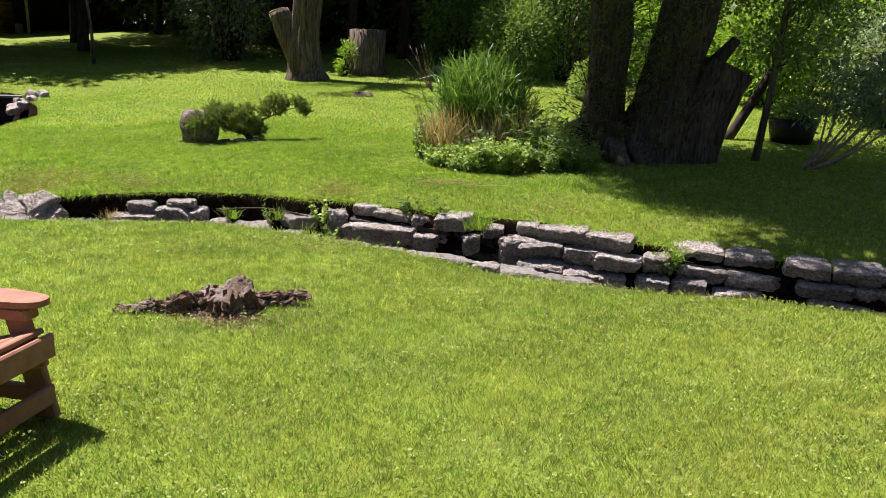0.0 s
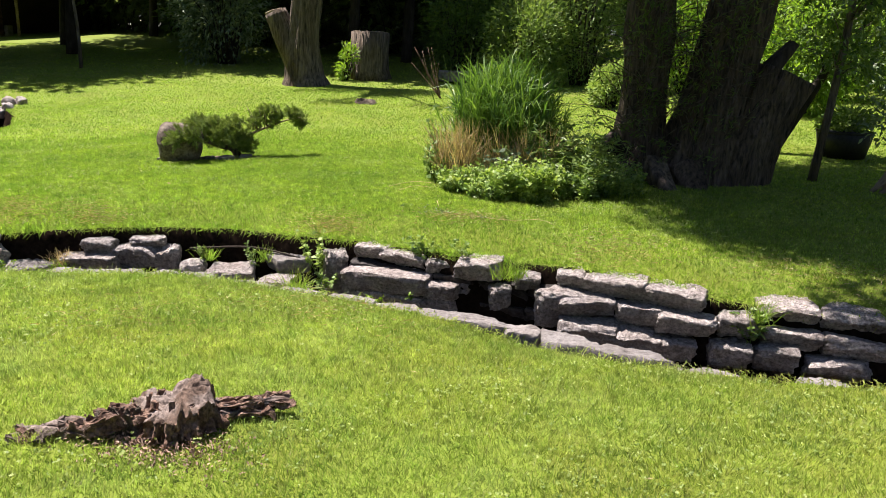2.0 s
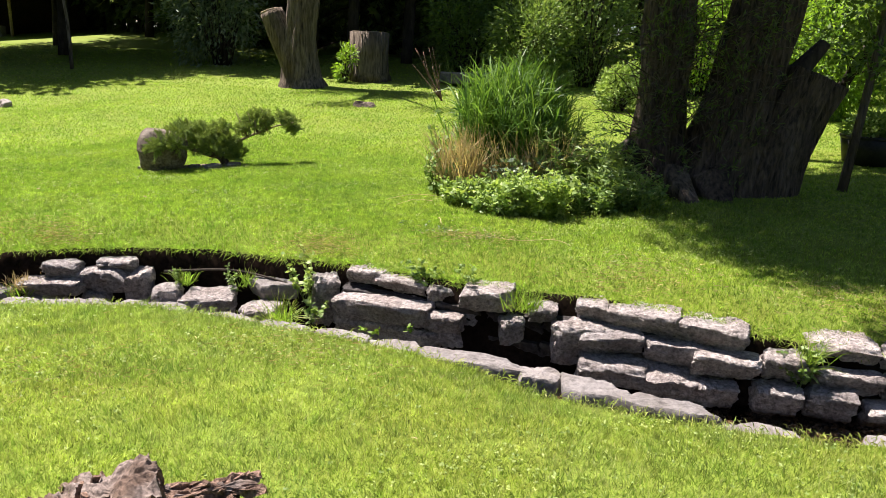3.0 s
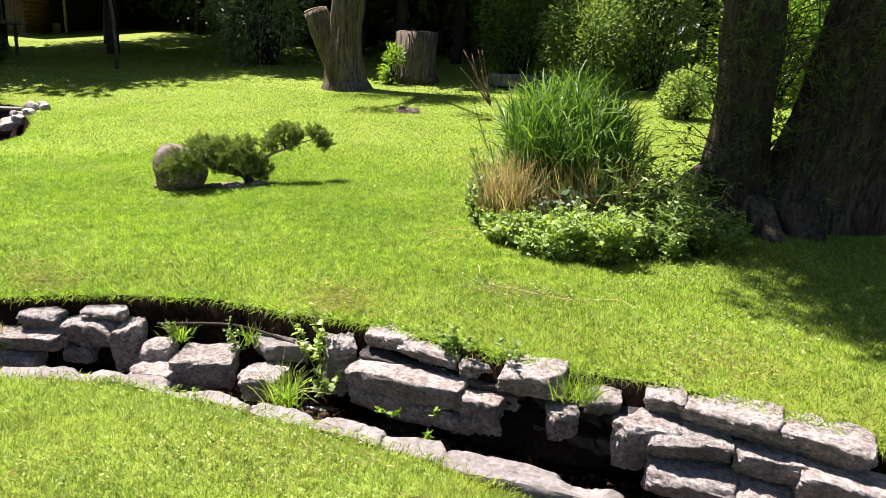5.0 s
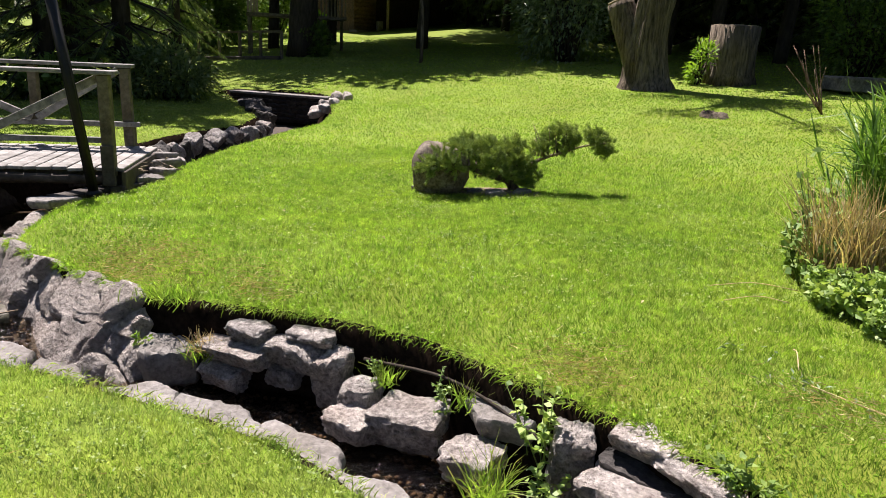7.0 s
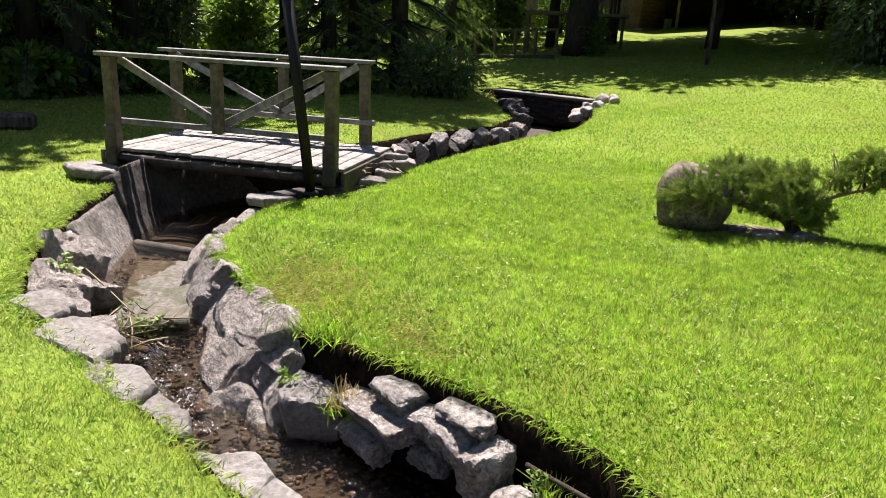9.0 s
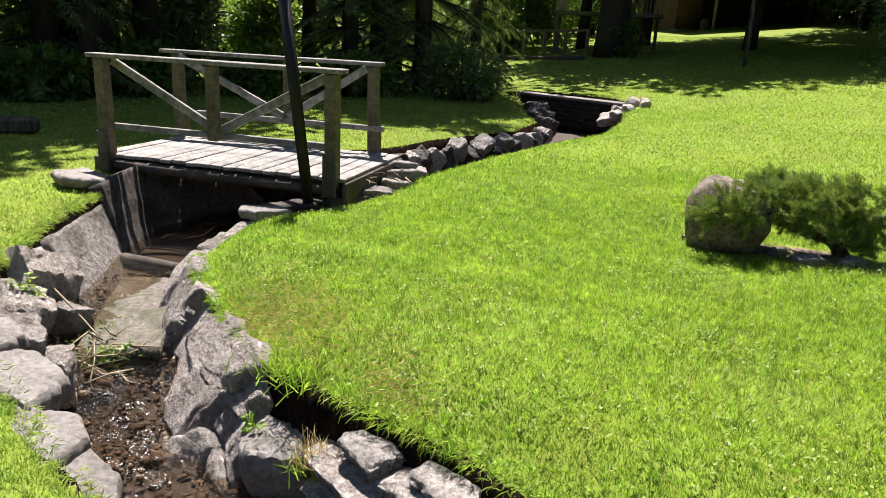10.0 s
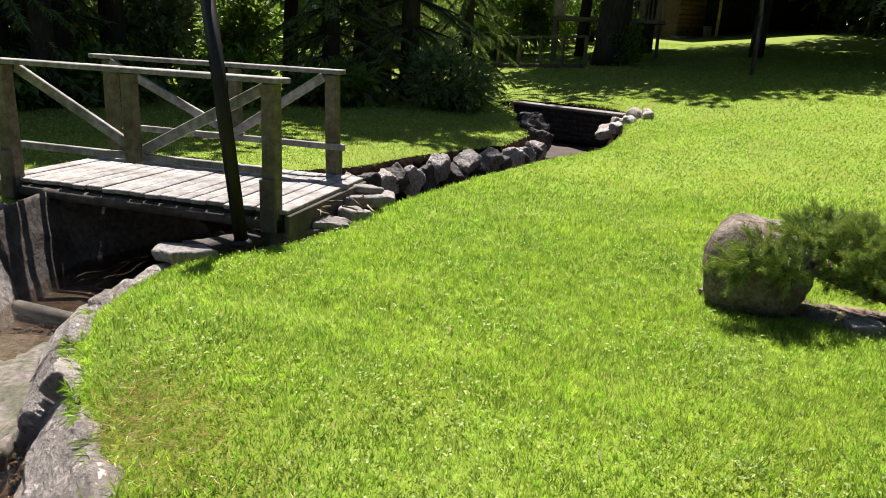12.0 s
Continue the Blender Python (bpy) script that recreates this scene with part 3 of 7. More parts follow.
lay(far_wall, [
    (-1.11, 7.76, -0.05, 0.32, 0.25, 0.14, -8), (-0.8, 7.65, -0.06, 0.44, 0.25, 0.14, -17), (-0.93, 7.58, -0.22, 0.78, 0.3, 0.2, -12),
    (-0.95, 7.74, -0.42, 0.8, 0.3, 0.2, -12), (-0.5, 7.55, -0.09, 0.2, 0.2, 0.15, 10), (-0.43, 7.46, -0.26, 0.26, 0.2, 0.17, -11),
    (-0.45, 7.62, -0.42, 0.4, 0.25, 0.2, -8), (-0.14, 7.38, -0.03, 0.4, 0.3, 0.17, -8), (-0.1, 7.56, -0.2, 0.5, 0.28, 0.36, -6),
    (0.06, 7.31, -0.2, 0.17, 0.2, 0.22, 10), (0.28, 7.32, -0.1, 0.2, 0.22, 0.14, 2), (0.53, 7.28, -0.18, 0.34, 0.25, 0.34, 1)], STONES)
lay(far_wall, [
    (0.64, 7.37, -0.05, 0.23, 0.26, 0.17, -8), (0.98, 7.24, -0.05, 0.5, 0.28, 0.17, -20), (1.42, 7.12, -0.07, 0.46, 0.28, 0.17, -16),
    (0.76, 7.22, -0.2, 0.42, 0.28, 0.17, 0), (1.17, 7.16, -0.22, 0.36, 0.28, 0.17, -10), (1.5, 7.06, -0.24, 0.42, 0.28, 0.17, -4),
    (1.88, 7.07, -0.2, 0.28, 0.25, 0.2, -8), (0.78, 7.2, -0.38, 0.46, 0.3, 0.2, -8), (1.17, 7.14, -0.4, 0.34, 0.28, 0.24, -4),
    (1.45, 7.1, -0.43, 0.26, 0.25, 0.2, 3), (1.84, 7.08, -0.42, 0.3, 0.25, 0.22, -4), (2.18, 7.08, -0.42, 0.3, 0.25, 0.22, -8)], STONES)
lay(far_wall, [
    (2.26, 7.22, -0.14, 0.46, 0.3, 0.17, -2), (2.75, 7.16, -0.16, 0.46, 0.3, 0.18, -10), (2.29, 7.2, -0.31, 0.44, 0.3, 0.17, 0),
    (2.76, 7.14, -0.33, 0.46, 0.3, 0.17, -6), (2.62, 7.12, -0.5, 0.5, 0.3, 0.17, -4)], STONES)
# Backing stones behind the gaps; the gaps' shade is put into their colour.
lay(far_wall, [(x, np.interp(x, [-1.2, 0, 1.2, 2.8], [7.78, 7.52, 7.3, 7.24]), top, 0.42, 0.2, 0.2, -10) for x in np.arange(-1.1, 2.9, 0.4) for top in (-0.2, -0.4)], WETSHADES)
courses = []
for c, top in enumerate((-0.17, -0.34, -0.51)):
    x = 3.0 + 0.12 * c
    while x < 6.5:
        length = rng.uniform(0.32, 0.55)
        xc = x + length / 2
        courses.append((xc, np.interp(xc, [2.5, 3.6, 5, 9], [7.12, 6.9, 6.55, 5.95]) + rng.uniform(-0.03, 0.03), top + rng.uniform(-0.02, 0.02), length, 0.3, 0.17, -14))
        x += length
lay(far_wall, courses, STONES)

near_edging = thing("stone_edging", "flat pale stone slabs edging the lawn beside the stream", "stone edging", kind="structure")
lay(near_edging, [
    (-3.4, 6.77, -0.2, 0.36, 0.26, 0.14, 30), (-2.98, 6.84, -0.2, 0.46, 0.27, 0.14, 8), (-2.47, 6.9, -0.2, 0.58, 0.28, 0.14, 6), (-1.93, 6.86, -0.22, 0.56, 0.26, 0.14, -8),
    (-1.46, 6.81, -0.25, 0.44, 0.24, 0.14, -12), (-1.08, 6.8, -0.27, 0.4, 0.24, 0.14, -7), (-0.68, 6.76, -0.29, 0.4, 0.2, 0.14, -6),
    (-0.22, 6.7, -0.3, 0.74, 0.2, 0.16, -5), (0.28, 6.6, -0.32, 0.27, 0.2, 0.14, 3), (0.56, 6.46, -0.31, 0.34, 0.28, 0.12, -18),
    (0.98, 6.3, -0.31, 0.48, 0.2, 0.12, -12), (1.5, 6.2, -0.38, 0.4, 0.2, 0.12, -2), (2.2, 6.22, -0.38, 0.3, 0.2, 0.12, 4)], SLABS, "slab", tip=2, lift=0.02)
lay(near_edging, [
    (-5.02, 6.36, -0.15, 0.7, 0.26, 0.14, 13), (-4.42, 6.45, -0.17, 0.46, 0.2, 0.14, 20), (-4.0, 6.56, -0.2, 0.3, 0.18, 0.16, 18),
    (-5.6, 6.24, -0.14, 0.46, 0.24, 0.14, 10)], SLABS, "slab", tip=2, lift=0.02)

# big tilted rocks lining the lawn's side between the bend and the footbridge
bend_wall = thing("rock_revetment", "tilted grey rocks lining the bend of the stream", "stone wall", kind="structure")


def lean_stones(parent, rows, meshes, name="stone", grow=1.25):
    """Leaning rocks: middle, size, backward tilt and turn of each."""
    for x, y, z, sx, sy, sz, rx, rz in rows:
        ob = new(name, meshes[rng.integers(len(meshes))])
        ob.parent = parent
        ob.matrix_world = pose(x, y - (0.07 if rx < -15 else 0), z, rx * (1.15 if rx < -15 else 1), rng.uniform(-8, 8), rz) @ Matrix.Diagonal((sx * grow, sy, sz * 1.06 * min(grow, 1), 1))


RIM = [(-7.34, 8.17), (-6.9, 7.65), (-6.4, 7.45), (-5.75, 7.39), (-5.2, 7.4), (-4.7, 7.43), (-4.3, 7.44)]
FOOT = [(-7.3, 7.62), (-6.65, 7.2), (-6.15, 7.06), (-5.6, 7.0), (-5.15, 6.98), (-4.65, 7.0), (-4.3, 7.1)]


def slope_point(u, v):
    """A point of the leaning rock face: u along the bank from the bridge to the bend, v down to the water."""
    f = min(max(u, 0.0), 0.9999) * 6
    i = int(f)
    a = Vector((*RIM[i], -0.13)).lerp(Vector((*RIM[i + 1], -0.13)), f - i)
    b9 = Vector((*FOOT[i], -0.72)).lerp(Vector((*FOOT[i + 1], -0.72)), f - i)
    out = Vector((-0.25, -0.8, 0.5))
    return a.lerp(b9, v) + out * 0.03 * math.sin(math.pi * min(max(v, 0), 1)) + Vector((0, 0, 0.02 * math.sin(u * 40)))


def rock_plate(u0, u1, v0, v1, slant, proud, seed):
    """One slab of the leaning face: flat cleavage planes, ragged rim, thickness behind."""
    r2 = random.Random(seed)
    planes = [(r2.uniform(0.03, 0.06), r2.gauss(0, 0.09), r2.gauss(0, 0.07)) for _ in range(4)]
    V, F, N = [], [], 58
    out = Vector((-0.22, -0.82, 0.52)).normalized()
    for back in (0, 1):
        for i in range(N + 1):
            for k in range(N + 1):
                p, q = k / N, i / N
                wob = 0.03 * noise.noise(Vector((p * 3, q * 3, seed)))
                at = slope_point(u0 + (u1 - u0) * p + slant * (q - 0.5) + wob, v0 + (v1 - v0) * q + wob)
                h = min(c + a2 * (p - 0.5) + b2 * (q - 0.5) for c, a2, b2 in planes)
                edge = min(p, 1 - p, q, 1 - q) + 0.05 * noise.noise(at * 9)
                h = max(h, -0.04) - 0.09 * math.exp(-(max(edge, 0) / 0.028) ** 2)
                h += 0.009 * math.floor(3.0 * noise.noise(at * 3.0 + Vector((0, 0, seed)))) / 2 + 0.004 * noise.noise(at * 15) + 0.005 * noise.noise(at * 38)
                w = Vector((at.x * 1.9, at.y * 1.3, at.z * 1.3)) + noise.noise_vector(at * 5) * 0.1
                gap, cell = noise.voronoi(w)
                tilt = noise.noise_vector(cell[0] * 9.0)
                h += 0.035 * noise.cell(cell[0] * 7.3) + 0.09 * (w - cell[0]).dot(tilt) - 0.05 * math.exp(-((gap[1] - gap[0]) / 0.035) ** 2)
                V.append(at + out * (h + proud - 0.05 - 0.2 * back) + noise.noise_vector(at * 12) * 0.006)
    o = (N + 1) ** 2
    for i in range(N):
        for k in range(N):
            q = i * (N + 1) + k
            F += [(q, q + N + 1, q + N + 2, q + 1), (o + q, o + q + 1, o + q + N + 2, o + q + N + 1)]
    rim = list(range(N + 1)) + [i * (N + 1) + N for i in range(1, N + 1)] + [N * (N + 1) + k for k in range(N - 1, -1, -1)] + [i * (N + 1) for i in range(N - 1, 0, -1)]
    for p, q in zip(rim, rim[1:] + rim[:1]):
        F.append((p, q, q + o, p + o))
    me = mesh_np("stone", [tuple(v) for v in V], F, M_CRAG, True)
    me.set_sharp_from_angle(angle=radians(26))
    return me


for row in ((-0.02, 0.12, -0.05, 1.05, 0.02, 0.0, 1), (0.115, 0.25, -0.03, 1.05, 0.05, 0.02, 2), (0.245, 0.5, -0.06, 0.66, 0.1, 0.03, 3), (0.29, 0.5, 0.6, 1.06, 0.05, 0.01, 4),
            (0.49, 0.71, -0.06, 0.5, 0.07, 0.04, 5), (0.5, 0.69, 0.46, 1.06, 0.06, 0.02, 6), (0.685, 0.9, 0.36, 1.1, 0.02, 0.06, 7), (0.7, 0.92, -0.08, 0.4, 0.03, 0.05, 8),
            (0.88, 1.0, 0.35, 1.05, 0.02, 0.0, 9)):
    part("stone", rock_plate(*row), None, bend_wall)
lay(bend_wall, [(-4.22, 7.38, -0.35, 0.36, 0.3, 0.26, 20)], SLABS)
lean_stones(bend_wall, [
    (-6.85, 6.42, -0.36, 0.6, 0.4, 0.6, 20, 206), (-6.35, 6.28, -0.36, 0.6, 0.4, 0.5, 16, 195), (-5.9, 6.26, -0.36, 0.6, 0.36, 0.42, 10, 186),
    (-5.5, 6.5, -0.44, 0.44, 0.22, 0.3, 8, 190), (-6.5, 6.6, -0.5, 0.3, 0.26, 0.3, 10, 205)], CRAGS, grow=0.95)
lay(bend_wall, [(-8.8, 7.0, 0.1, 0.5, 0.36, 0.1, 20)], SLABS, "slab", tip=6)
lay(bend_wall, [(-7.28, 8.3, 0.0, 0.4, 0.2, 0.08, 50), (-7.62, 9.55, 0.02, 0.34, 0.22, 0.1, 60), (-7.8, 9.85, 0.05, 0.26, 0.2, 0.1, 20),
                (-8.05, 10.05, 0.1, 0.36, 0.24, 0.1, 60), (-8.3, 10.35, 0.06, 0.3, 0.22, 0.12, 55), (-8.2, 10.15, 0.16, 0.3, 0.2, 0.06, 30)], SLABS, "slab", tip=8)
up_rows = []
for y in np.arange(9.9, 15.2, 0.27):
    up_rows.append((np.interp(y, [9.5, 10.9, 11.9, 13.0, 13.9, 15.2], [-9.65, -10.0, -10.45, -10.75, -11.05, -12.0]), y, -0.03 + rng.uniform(-0.08, 0.05), rng.uniform(0.24, 0.4), 0.26, 0.36, 98 + rng.uniform(-15, 15)))
dark_rows = []
for s2 in np.linspace(0, 1, 9):
    dark_rows.append((-12.1 - 2.9 * s2, 15.25 + 1.75 * s2, 0.08 + rng.uniform(-0.12, 0.1), rng.uniform(0.3, 0.5), 0.34, 0.45, 30 + rng.uniform(-20, 20)))
END_ROCKS = [(-12.72, 17.7, 0.14, 0.26, 0.24, 0.36, 60), (-12.5, 17.95, 0.34, 0.3, 0.26, 0.26, 80), (-12.2, 17.5, 0.26, 0.24, 0.22, 0.34, 20), (-12.5, 17.2, 0.02, 0.36, 0.26, 0.2, 30), (-12.2, 17.95, 0.36, 0.2, 0.2, 0.2, 50), (-12.3, 17.25, 0.12, 0.22, 0.2, 0.2, 10)]
lay(bend_wall, dark_rows, WETSHADES, tip=20)
lay(bend_wall, END_ROCKS, ROCKS, tip=25)
# Every other bank stone is the darkened kind, for the shade of crevices.
lay(bend_wall, up_rows[::2], WETSHADES, tip=30, lift=-0.12)
lay(bend_wall, up_rows[1::2], STONES, tip=35, lift=-0.05)

# slanted concrete lining and the abutments under the footbridge
lining = thing("concrete_lining", "slanting concrete slabs lining the stream, darkened for shade under the footbridge", "retaining wall", kind="structure")


def sheet(a, b7, c, d, thick, seed):
    """A worn four-cornered slab, a to b7 along its top, c and d below them, with thickness behind."""
    a, b7, c, d = Vector(a), Vector(b7), Vector(c), Vector(d)
    nrm = (b7 - a).cross(d - a).normalized()
    V, F = [], []
    N1, N2 = 36, 22
    for back in (0, 1):
        for i in range(N2 + 1):
            for k in range(N1 + 1):
                u, v = k / N1, i / N2
                p = a.lerp(b7, u).lerp(d.lerp(c, u), v)
                p = p + noise.noise_vector(p * 3 + Vector((seed, 0, 0))) * 0.02 + noise.noise_vector(p * 8) * 0.012 + noise.noise_vector(p * 24) * 0.007
                V.append(p + nrm * thick * back)
    o = (N1 + 1) * (N2 + 1)
    for i in range(N2):
        for k in range(N1):
            q = i * (N1 + 1) + k
            F += [(q, q + N1 + 1, q + N1 + 2, q + 1), (o + q, o + q + 1, o + q + N1 + 2, o + q + N1 + 1)]
    rim = [k for k in range(N1 + 1)] + [i * (N1 + 1) + N1 for i in range(1, N2 + 1)] + [N2 * (N1 + 1) + k for k in range(N1 - 1, -1, -1)] + [i * (N1 + 1) for i in range(N2 - 1, 0, -1)]
    for p, q in zip(rim, rim[1:] + rim[:1]):
        F.append((p, q, q + o, p + o))
    return V, F


# The last three panels have the bridge's shade put into their colour.
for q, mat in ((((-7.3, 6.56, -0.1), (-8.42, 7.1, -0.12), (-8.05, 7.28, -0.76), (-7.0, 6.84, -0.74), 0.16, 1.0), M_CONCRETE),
               (((-8.44, 7.1, 0.08), (-9.12, 7.6, 0.12), (-8.8, 7.78, -0.76), (-8.07, 7.27, -0.76), 0.18, 4.0), M_SHADECON),
               (((-9.05, 7.5, 0.12), (-9.9, 9.4, 0.06), (-9.66, 9.45, -0.7), (-8.78, 7.76, -0.76), 0.18, 6.0), M_SHADECON),
               (((-7.7, 9.7, 0.0), (-7.42, 8.3, 0.0), (-7.5, 8.25, -0.72), (-7.8, 9.7, -0.72), 0.14, 8.0), M_SHADECON)):
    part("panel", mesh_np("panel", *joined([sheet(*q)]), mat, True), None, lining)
V, F = tube([(-8.05, 7.2, -0.56), (-7.75, 7.4, -0.55), (-7.35, 7.72, -0.55)], [0.05, 0.055, 0.05], 10, 0.15)
part("sill", mesh_np("sill", *joined([(V, F)]), M_BEAM, True), None, lining, "dark wet log sill")
V, F = sheet((-7.5, 7.1, -0.55), (-7.1, 7.6, -0.5), (-5.75, 7.1, -0.47), (-6.0, 6.62, -0.53), 0.12, 11.0)
part("apron", mesh_np("apron", *joined([(V, F)]), M_APRON, True), None, lining, "grey-brown mossy slab washed by shallow water")

# low dam at the upper pool, built of thin stones under a pale cap board
weir = thing("weir_wall", "low dark stone dam with a pale cap across the stream", "dam", kind="structure")
wa, wb = Vector((-15.6, 17.3, -0.1)), Vector((-12.95, 18.12, -0.1))
bm = bmesh.new()
beam(bm, wa + Vector((0, 0, 0.27)), wb + Vector((0, 0, 0.27)), 0.34, 0.06, 0.01)
part("cap", bm, M_SLAB, weir, "pale flat cap")
dw = (wb - wa).normalized()
# Dam courses in the stone coloured dark for both wet and shade.
for c in range(6):
    s = 0.0
    while s < 2.6:
        length = rng.uniform(0.22, 0.42)
        p = wa + dw * (s + length / 2)
        ob = new("stone", WETSHADES[rng.integers(6)])
        ob.parent = weir
        ob.matrix_world = pose(p.x + rng.uniform(-0.02, 0.02), p.y, 0.1 - 0.11 * c, 0, 0, 16) @ Matrix.Diagonal((length, 0.3, 0.13, 1))
        s += length

# ---- footbridge ----
bridge = thing("footbridge", "weathered grey timber footbridge with braced handrails over the stream", "bridge")
BL, BR = Vector((-9.3, 7.31, 0)), Vector((-7.46, 9.02, 0))
U = (BR - BL).normalized()
W = Vector((-U.y, U.x, 0))
SPAN, WIDE, DECK, RAIL = (BR - BL).length, 1.44, 0.2, 1.2
Z3 = Vector((0, 0, 1))


def at_bridge(u, w, z):
    return BL + U * u + W * w + Z3 * z


rot_b = Matrix((U, W, Z3)).transposed()
s = -0.14
while s < SPAN + 0.1:
    bw = rng.uniform(0.128, 0.165)
    bm = bmesh.new()
    box(bm, (0, 0, 0), (bw - rng.uniform(0.009, 0.017), WIDE + 0.1, 0.038), None, 0.006, wear=0.0)
    ob = part("plank", bm, M_DECK, bridge)
    ob.matrix_world = Matrix.Translation(at_bridge(s + bw / 2, WIDE / 2 + rng.uniform(-0.012, 0.012), DECK - 0.02 + rng.uniform(-0.006, 0.006))) @ rot_b.to_4x4() @ pose(0, 0, 0, rng.uniform(-0.4, 0.4), rng.uniform(-2.5, 2.5), rng.uniform(-0.7, 0.7))
    s += bw
for w in (0.08, WIDE / 2, WIDE - 0.08):
    bm = bmesh.new()
    beam(bm, at_bridge(-0.14, w, DECK - 0.12), at_bridge(SPAN + 0.12, w, DECK - 0.12), 0.09, 0.16, 0.01)
    part("bearer", bm, M_BEAM, bridge)
V, F = tube([at_bridge(-0.1, -0.05, DECK - 0.1), at_bridge(SPAN / 2, -0.05, DECK - 0.115), at_bridge(SPAN + 0.02, -0.05, DECK - 0.13)], [0.05, 0.048, 0.045], 10, 0.05)
part("edge_pole", mesh_np("edge_pole", *joined([(V, F)]), M_BEAM, True), None, bridge)
for w in (-0.04, WIDE + 0.04):
    for u in ((0.0, SPAN / 2, SPAN) if w < 0 else (-0.22, SPAN / 2 - 0.001, SPAN - 0.2)):
        bm = bmesh.new()
        middle = abs(u - SPAN / 2) < 0.1
        foot = DECK + 0.24 if middle else DECK - 0.1
        size = 0.1 if middle else 0.115
        c = at_bridge(u, w, (foot + RAIL - 0.045) / 2)
        box(bm, (0, 0, 0), (size, size, RAIL - 0.045 - foot), None, 0.008)
        ob = part("post", bm, M_WOOD, bridge)
        ob.matrix_world = Matrix.Translation(c) @ rot_b.to_4x4() @ pose(0, 0, 0, rng.uniform(-1, 1), rng.uniform(-1, 1), rng.uniform(-4, 4))
        if not middle:
            bm = bmesh.new()
            box(bm, (0, 0, 0), (0.13, 0.04, 0.42), None, 0.006)
            ob = part("cleat", bm, M_BEAM if w < 0 else M_WOOD, bridge)
            ob.matrix_world = Matrix.Translation(at_bridge(u, w - math.copysign(0.07, -w), DECK + 0.03)) @ rot_b.to_4x4()
    bm = bmesh.new()
    beam(bm, (-0.13 if w < 0 else -0.42, 0, 0), (SPAN + (0.13 if w < 0 else -0.1), 0, 0), 0.15, 0.042, 0.006)
    ob = part("handrail", bm, M_DECK, bridge, "pale flat handrail board")
    ob.matrix_world = Matrix.Translation(at_bridge(0, w, RAIL - 0.02)) @ rot_b.to_4x4()
    inner = 0.06 if w < 0 else -0.06
    bm = bmesh.new()
    beam(bm, (0.05, 0, 0), (SPAN - 0.05, 0, 0), 0.045, 0.06, 0.005)
    ob = part("toe_rail", bm, M_DECK, bridge)
    ob.matrix_world = Matrix.Translation(at_bridge(0, w + inner, DECK + 0.28)) @ rot_b.to_4x4()
    for u0, u1 in ((0.06 if w < 0 else -0.14, SPAN / 2 - 0.03), (SPAN - (0.06 if w < 0 else 0.26), SPAN / 2 + 0.03)):
        bm = bmesh.new()
        beam(bm, (u0, 0, RAIL - 0.07), (u1, 0, DECK + 0.33), 0.036, 0.085, 0.005)
        ob = part("brace", bm, M_DECK, bridge)
        ob.matrix_world = Matrix.Translation(at_bridge(0, w + inner * 0.2 + (0.07 if w < 0 else -0.07), 0)) @ rot_b.to_4x4()
for u in (-0.16, SPAN + 0.13):
    bm = bmesh.new()
    box(bm, (0, 0, 0), (0.05, WIDE + 0.12, 0.24), None, 0.008)
    ob = part("end_board", bm, M_BEAM, bridge, "dark end board")
    ob.matrix_world = Matrix.Translation(at_bridge(u, WIDE / 2, DECK - 0.16)) @ rot_b.to_4x4()
for u, w in ((SPAN + 0.05, WIDE / 2), (-0.05, WIDE / 2)):
    bm = bmesh.new()
    box(bm, (0, 0, 0), (0.2, WIDE + 0.15, 0.16), None, 0.015)
    ob = part("sleeper", bm, M_BEAM, bridge)
    ob.matrix_world = Matrix.Translation(at_bridge(u, w, DECK - 0.27)) @ rot_b.to_4x4()

# ---- garden lamp beside the bridge ----
lamp = thing("lamp_post", "slender black garden lamp post standing in the lawn by the footbridge", "lamp post")
LAMP = Vector((-7.28, 8.7, -0.03))
lean = Vector((-0.24, -0.16, 2.15))
V, F = tube([LAMP, LAMP + lean * 0.5, LAMP + lean * 0.93], [0.05, 0.052, 0.054], 4)
part("pole", mesh_np("pole", *joined([(V, F)]), M_BLACK), None, lamp)
V, F = tube([LAMP, LAMP + lean * 0.01, LAMP + lean * 0.02], [0.08, 0.08, 0.062], 14)
part("foot", mesh_np("foot", *joined([(V, F)]), M_BLACK, True), None, lamp)
top = LAMP + lean * 0.93
lantern = None
for name, z0, z1, r0, r1 in (("lantern", 0.0, 0.03, 0.05, 0.09), ("roof", 0.2, 0.3, 0.12, 0.015)):
    V, F = tube([top + Z3 * z0, top + Z3 * z1], [r0, r1], 6)
    ob = part(name, mesh_np(name, *joined([(V, F)]), M_BLACK), None, lantern or lamp)
    lantern = lantern or ob
m, n, l, b = nodes_of("frosted_glass")
b.inputs["Base Color"].default_value = (0.75, 0.76, 0.72, 1)
b.inputs["Roughness"].default_value, b.inputs["Transmission Weight"].default_value = 0.3, 0.6
V, F = tube([top + Z3 * 0.03, top + Z3 * 0.2], [0.075, 0.1], 6)
part("lantern_glass", mesh_np("lantern_glass", *joined([(V, F)]), m), None, lantern, "pale lantern glass")
for k in range(6):
    a = 2 * math.pi * k / 6
    q = Vector((math.cos(a), math.sin(a), 0))
    V, F = tube([top + Z3 * 0.03 + q * 0.079, top + Z3 * 0.2 + q * 0.104], [0.006, 0.006], 4)
    part("bar", mesh_np("bar", *joined([(V, F)]), M_BLACK), None, lantern)

